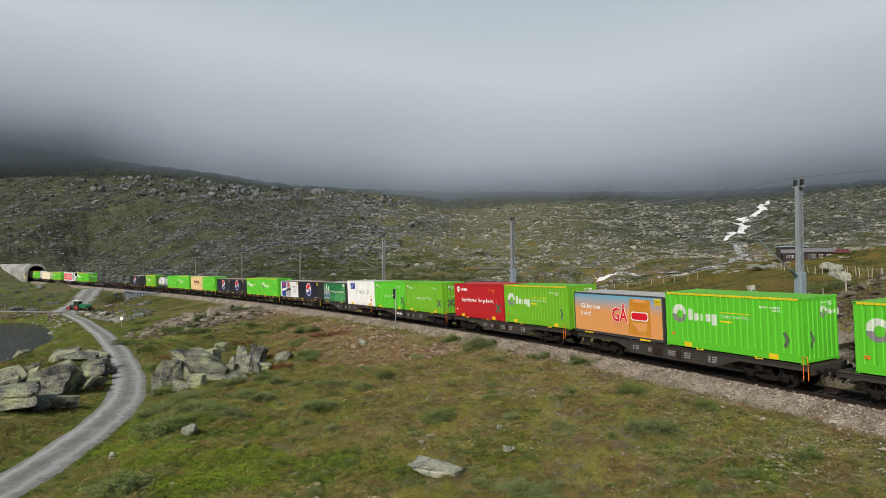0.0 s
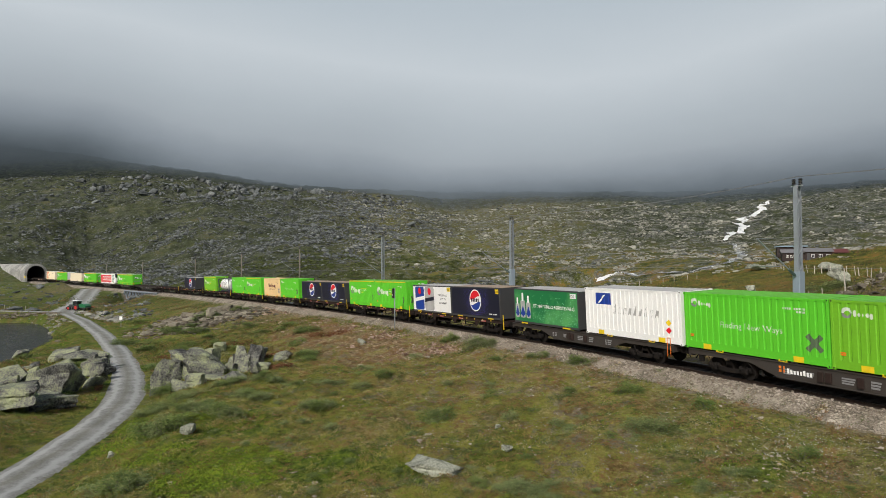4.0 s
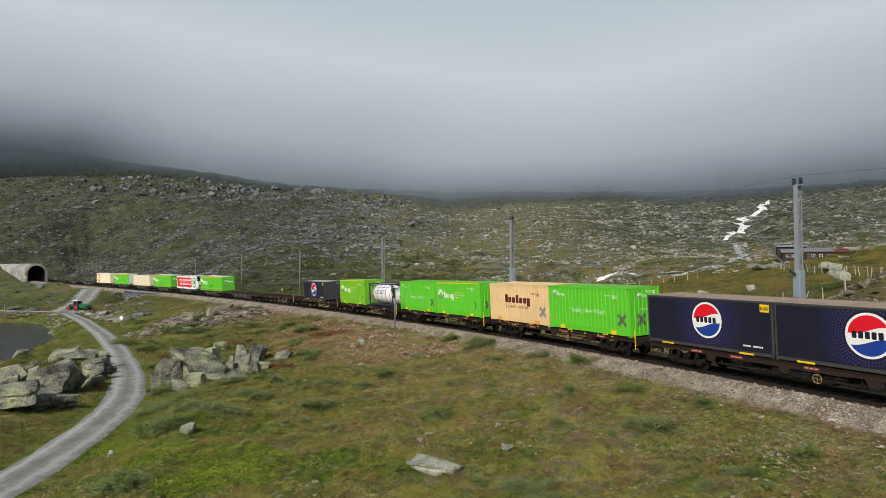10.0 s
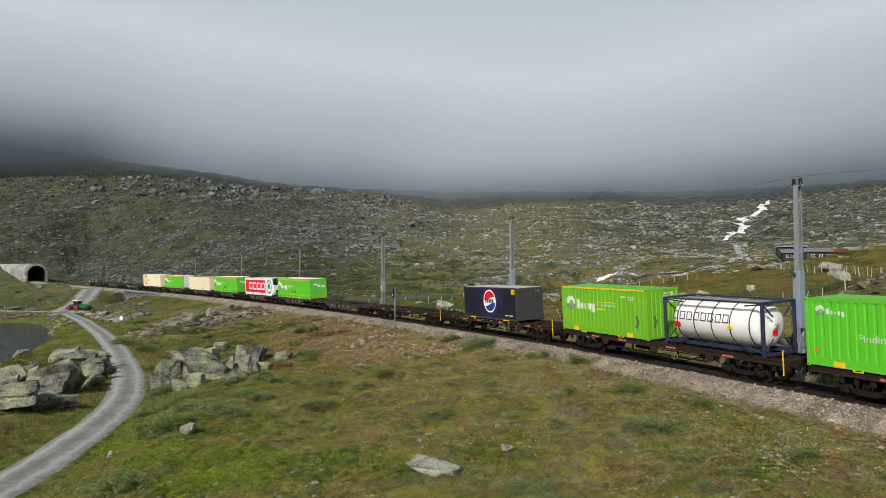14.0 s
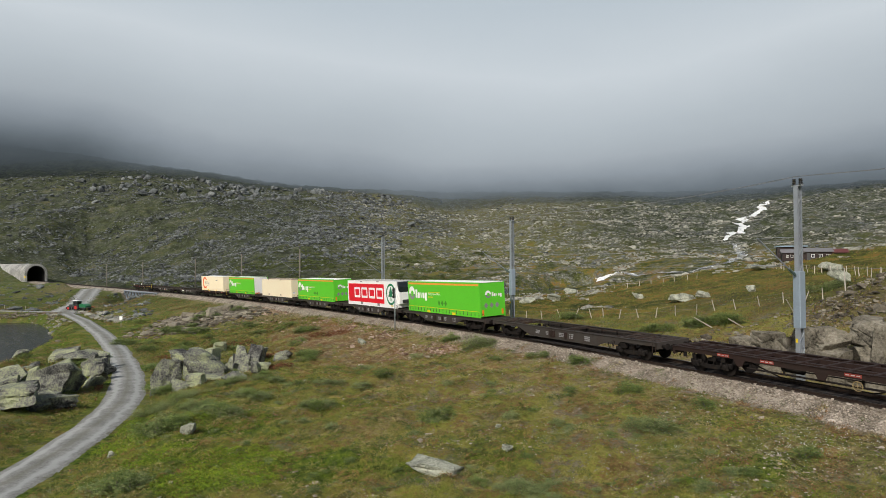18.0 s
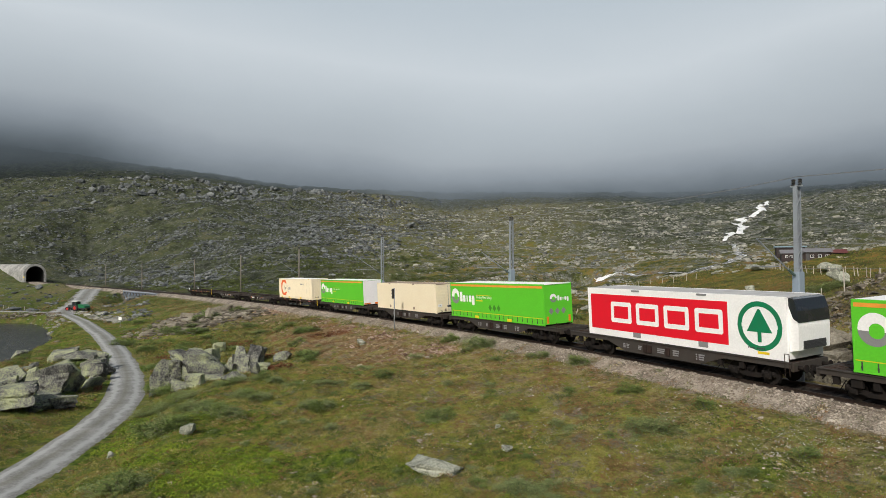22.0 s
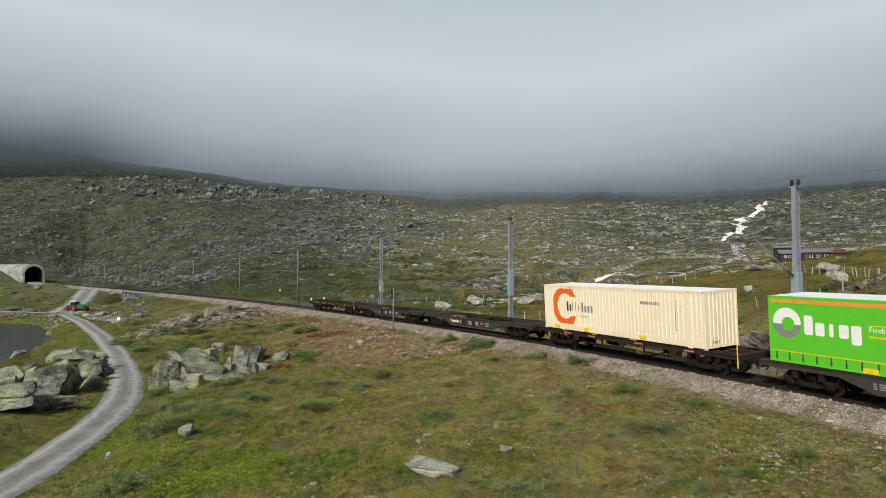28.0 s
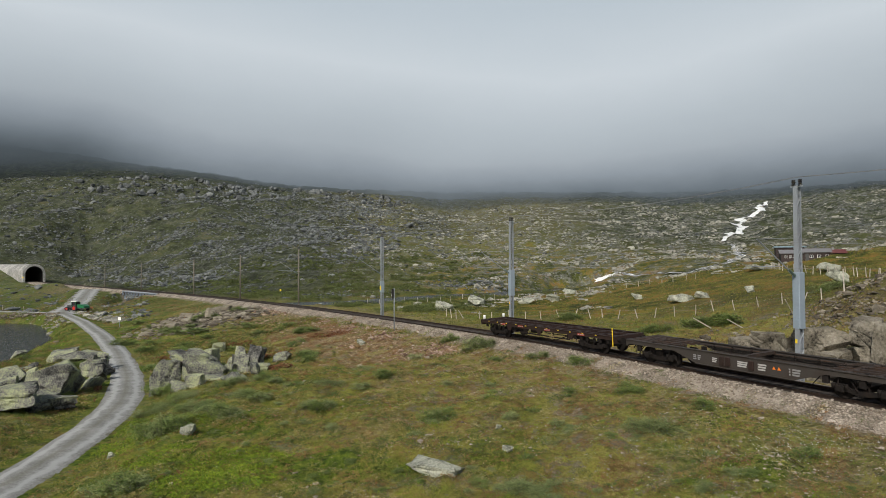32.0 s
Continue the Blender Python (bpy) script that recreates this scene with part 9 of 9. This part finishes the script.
def reefer(u0, u1):
    """The grocer's white refrigerated body with its red panel and green fir ring."""
    L, H = u1 - u0, 2.92
    t, sp, fp = flat_box("trailer_body", "white refrigerated trailer body with large red panel", L, 2.55, H, M_WHITE, M_WHITE, M_LGREY, M_WHITE, plates=False)
    t["category"] = "trailer body"
    h = L / 2
    x0, x1, z0, z1 = -h + 0.30, -h + 10.4, 0.42, 2.56
    print_mesh(rect(x0, x1, z0, z1), sp, 0.005, "red_panel", M_REDB, t, "red panel")
    zc, hh = 1.52, 0.62
    for k in range(4):
        a = x0 + 1.8 + k * 2.1
        w = 1.72
        forms = [bar(a, a + w, zc + hh - 0.26, zc + hh, 0.12), bar(a, a + w, zc - hh, zc - hh + 0.26, 0.12), rect(a, a + 0.26, zc - hh + 0.1, zc + hh - 0.1), rect(a + w - 0.26, a + w, zc - hh + 0.1, zc + hh - 0.1)]
        for n, fm in enumerate(forms):
            print_mesh(fm, sp, 0.010 + 0.001 * n, "letter_block", M_WHITE, t)
    M_FIR = plain("fir_green_print", (0.005, 0.20, 0.085), 0.42)
    cx = -h + 12.1
    print_mesh(ring(cx, 1.50, 1.16, 0.92), sp, 0.006, "green_ring", M_FIR, t, "green ring")
    print_mesh(poly([(cx - 0.66, 1.22), (cx + 0.66, 1.22), (cx + 0.05, 2.30), (cx - 0.05, 2.30)]), sp, 0.010, "fir_shape", M_FIR, t)
    print_mesh(rect(cx - 0.1, cx + 0.1, 0.75, 1.22), sp, 0.010, "fir_trunk", M_FIR, t)
    for x in (-h + 4.2, h - 4.6):
        print_mesh(rect(x - 0.3, x + 0.3, 0.14, 0.42), sp, 0.012, "lifting_plate", M_GREY, t, "grey lifting plate")
        bm = B()
        box(bm, x - 0.3, x + 0.3, -1.30, -1.25, H - 0.12, H - 0.03)
        part("roof_lug", bm, M_GREY, t)
    id_bars(t, sp, h - 2.0, 0.42, 1.0, 0.07, M_CHAR, 1)
    print_mesh(rect(h - 1.5, h - 0.9, 0.2, 0.32), sp, 0.008, "sticker", M_YELLOW, t)
    # cooling unit on the leading end
    bm = B()
    prism(bm, [(h, 0.45), (h + 0.42, 0.55), (h + 0.46, 1.6), (h + 0.40, 2.3), (h + 0.24, 2.8), (h, 2.86)], -1.12, 1.12)
    part("cooling_unit", bm, M_WHITE, t, "white cooling unit")
    bm = B()
    prism(bm, [(h + 0.474, 1.78), (h + 0.425, 2.3), (h + 0.262, 2.82), (h + 0.02, 2.88), (h + 0.02, 2.5), (h + 0.22, 1.95)], -1.135, 1.135)
    part("cooling_grille", bm, M_GLASS, t, "black curved grille")
    bm = B()
    box(bm, h + 0.40, h + 0.455, -0.8, 0.8, 0.58, 0.95)
    for k in range(6):
        box(bm, h + 0.45, h + 0.47, -0.8, 0.8, 0.60 + k * 0.06, 0.63 + k * 0.06)
    part("lower_grille", bm, M_CHAR, t)
    load(t, (u0 + u1) / 2)


def long_cream_box(u0, u1):
    """The forwarder's long cream sea container with its orange open ring."""
    L, H = u1 - u0, 3.02
    t, sp, fp = ribbed_box("container", "long cream ribbed container with orange open ring", L, 2.5, H, M_CREAM, M_WHITE, M_CREAM, pitch=0.30)
    h = L / 2
    cx, cz = -h + 2.2, 1.62
    M_REDOR = plain("red_orange_print", (0.80, 0.13, 0.012), 0.45, 0, 0.08, 1.0)

    def open_c(x):
        u = x - cx
        outer = 1.17 * math.sqrt(max(0.0, 1 - ((u + 0.35) / 0.9) ** 2)) if u < -0.35 else (1.17 if u < 0.87 else 1.17 - (u - 0.87) * 1.75)
        if u < -0.74:
            return [(cz - outer, cz + outer)]
        inner = math.sqrt(max(0.0, 0.85 ** 2 - (min(u, 0.65) - 0.1) ** 2))
        if u > 0.65:
            inner += (0.63 - inner) * (u - 0.65) / 0.55
        return [(cz - outer, cz - inner), (cz + inner, cz + outer)] if outer > inner + 0.01 else []
    part("emblem", decal((cx - 1.24, cx + 1.18, open_c), sp), M_REDOR, t, "orange open letter shape")
    x = cx + 0.22
    for k in range(9):
        tall = 0.62 if k in (0, 2, 3, 5) else 0.44
        part("letter_block", decal(bar(x + k * 0.30, x + k * 0.30 + (0.08 if k in (2, 3, 4) else 0.22), 1.32, 1.32 + tall, 0.03), sp, lift=0.012), M_CHAR if k < 5 else M_GREY, t)
    for k in range(9):
        part("letter_block", decal(bar(-h + 9.17 + k * 0.16, -h + 9.17 + k * 0.16 + 0.12, 2.12, 2.3, 0.02), sp), M_GREY, t)
    words("slogan", "Logistics", 0.24, cx + 1.55, 0.98, sp, M_GREY, t)
    words("slogan", "load", 0.30, -0.75, 0.28, fp, M_CHAR, t)
    for k in range(10):
        part("code_marks", decal(rect(-h + 11.66, -h + 11.74, 2.35 - k * 0.17, 2.45 - k * 0.17), sp), M_CHAR, t)
    for sx in (1,):
        bm = B()
        box(bm, h - 1.15, h - 0.85, -1.262, -1.23, 0.0, H, chamfer=0.01)
        part("forty_foot_post", bm, M_CREAM, t)
        bm = B()
        box(bm, h - 1.10, h - 0.90, -1.27, -1.255, H - 0.12, H)
        part("post_head", bm, M_YELLOW, t)
    load(t, (u0 + u1) / 2)


def plain_trailer(u0, u1):
    L = u1 - u0
    t, sp, fp = flat_box("trailer_body", "weathered cream box trailer body with plain sides", L, 2.55, 2.78, M_CREAM, M_CREAM, M_TAN, M_CREAM, plates=False)
    t["category"] = "trailer body"
    h = L / 2
    for x in (-h + 3.4, h - 4.6):
        bm = B()
        box(bm, x - 0.16, x + 0.16, -1.30, -1.25, 0.2, 0.45)
        part("side_bracket", bm, M_TAN, t, "rusty bracket")
        bm = B()
        box(bm, x - 0.16, x + 0.16, -1.30, -1.25, 2.66, 2.78)
        part("roof_lug", bm, M_TAN, t)
    bm = B()
    for x in np.arange(-h + 0.6, h - 0.2, 0.61):
        box(bm, x - 0.004, x + 0.004, -1.270, -1.262, 0.14, 2.68)
    part("panel_seams", bm, M_TAN, t, "fine panel seams")
    for k in range(9):
        bm = B()
        box(bm, h - 0.012, h + 0.012, -1.17, 1.17, 0.30 + k * 0.27, 0.53 + k * 0.27, chamfer=0.008)
        part("end_rib", bm, M_CREAM, t)
    bm = B()
    box(bm, h + 0.012, h + 0.028, -1.08, -0.66, 0.62, 0.86)
    plate = part("transit_plate", bm, M_WHITE, t, "small white plate")
    words("letters", "TIR", 0.2, -1.04, 0.67, front_place(h + 0.028), M_CHAR, plate, lift=0.006)
    for y in (0.05, 0.3):
        bm = B()
        rod(bm, (h + 0.04, y, 0.15), (h + 0.04, y, 2.6), 0.018, 6)
        part("lock_rod", bm, M_GALV, t)
    for y, w, z0, z1, m in ((-0.3, 0.2, 0.15, 0.42, M_TAN), (0.18, 0.5, 0.55, 0.75, M_CHAR), (0.75, 0.5, 0.15, 0.4, M_CHAR)):
        bm = B()
        box(bm, h - 0.012, h + 0.05, y - w / 2, y + w / 2, z0, z1, chamfer=0.01)
        part("end_fitting", bm, m, t)
    load(t, (u0 + u1) / 2)


green_box(251.85, 259.66, "big_strip")
green_box(241.84, 249.65, "big_strip")
green_box(225.6, 233.34, "big_strip", wall=M_GREEN_F)
red_box(217.61, 225.36)
green_box(207.49, 215.23, "slogan", wall=M_GREEN_F)
green_box(199.7, 207.44, "slogan")
white_box(191.73, 199.45)
drinks_print_boxes()
cola_box(173.8, 181.52, "210")
green_box(156.7, 164.43, "big_strip")
green_box(148.96, 156.65, "big_strip")
cola_box(139.69, 147.42, "844")
cola_box(131.85, 139.59, "848")
green_box(122.63, 130.36, "slogan")
beige_box(114.79, 122.53)
green_box(105.52, 113.26, "big_strip")
green_box(97.64, 105.37, "slogan")
tank_box(89.51, 95.56)
green_box(80.54, 88.31, "big_strip", wall=M_GREEN_F)
cola_box(67.27, 75.1, "214", tan=False)
trailer(12.66, 26.24, "lime green curtain-sided trailer body with yellow stripe", M_GREEN, M_AMBER, M_GREEN, M_WHITE)
reefer(-3.68, 9.79)
trailer(-22.0, -8.4, "lime green curtain-sided trailer body with yellow straps", M_GREEN, M_AMBER, M_GREEN, M_WHITE)
plain_trailer(-38.39, -24.88)
trailer(-56.22, -42.56, "lime green curtain-sided trailer body with white end", M_GREEN, M_AMBER, M_WHITE, M_WHITE)
long_cream_box(-73.46, -59.83)


# ---------------------------------------------------------------- sleepers
def lay_sleepers():
    bm = B()
    box(bm, -0.12, 0.12, -1.2, 1.2, -0.30, -0.172, chamfer=0.015)
    me = mesh_of("sleeper", bm, M_SLEEPER)
    line = thing("sleepers", "row of dark tarred wooden sleepers", "sleepers", kind="structure")
    for i in range(300):
        s = 259 - i * 0.62
        lean = CANT * min(1.0, max(0.0, (s - 20) / 60))
        part("sleeper", me, M_SLEEPER, line, "", Matrix.Translation(on_track(s)) @ Matrix.Rotation(heading(s), 4, "Z") @ Matrix.Rotation(radians(lean), 4, "X"))


lay_sleepers()


# ---------------------------------------------------------------- what moves
def motions():
    times = list(range(0, 33))
    for ob, mid, L, m in TRAIN:
        walk(ob, [(t, wagon_pose(mid, L, t) @ m) for t in times])
    # wheels roll on the rail: a quarter turn at most from row to row
    turn = SPEED / 0.46
    for dx, sets in WHEELS.items():
        rows = [(i / FPS, pose(dx, 0, 0.46, 0, math.degrees(turn * i / FPS) % 360)) for i in range(0, 32 * FPS + 1)]
        walk(sets[0], rows)
        keys = sets[0].animation_data
        for ob in sets[1:]:
            ob.rotation_mode = "QUATERNION"
            own = ob.animation_data_create()
            own.action = keys.action
            own.action_slot = keys.action_slot


motions()
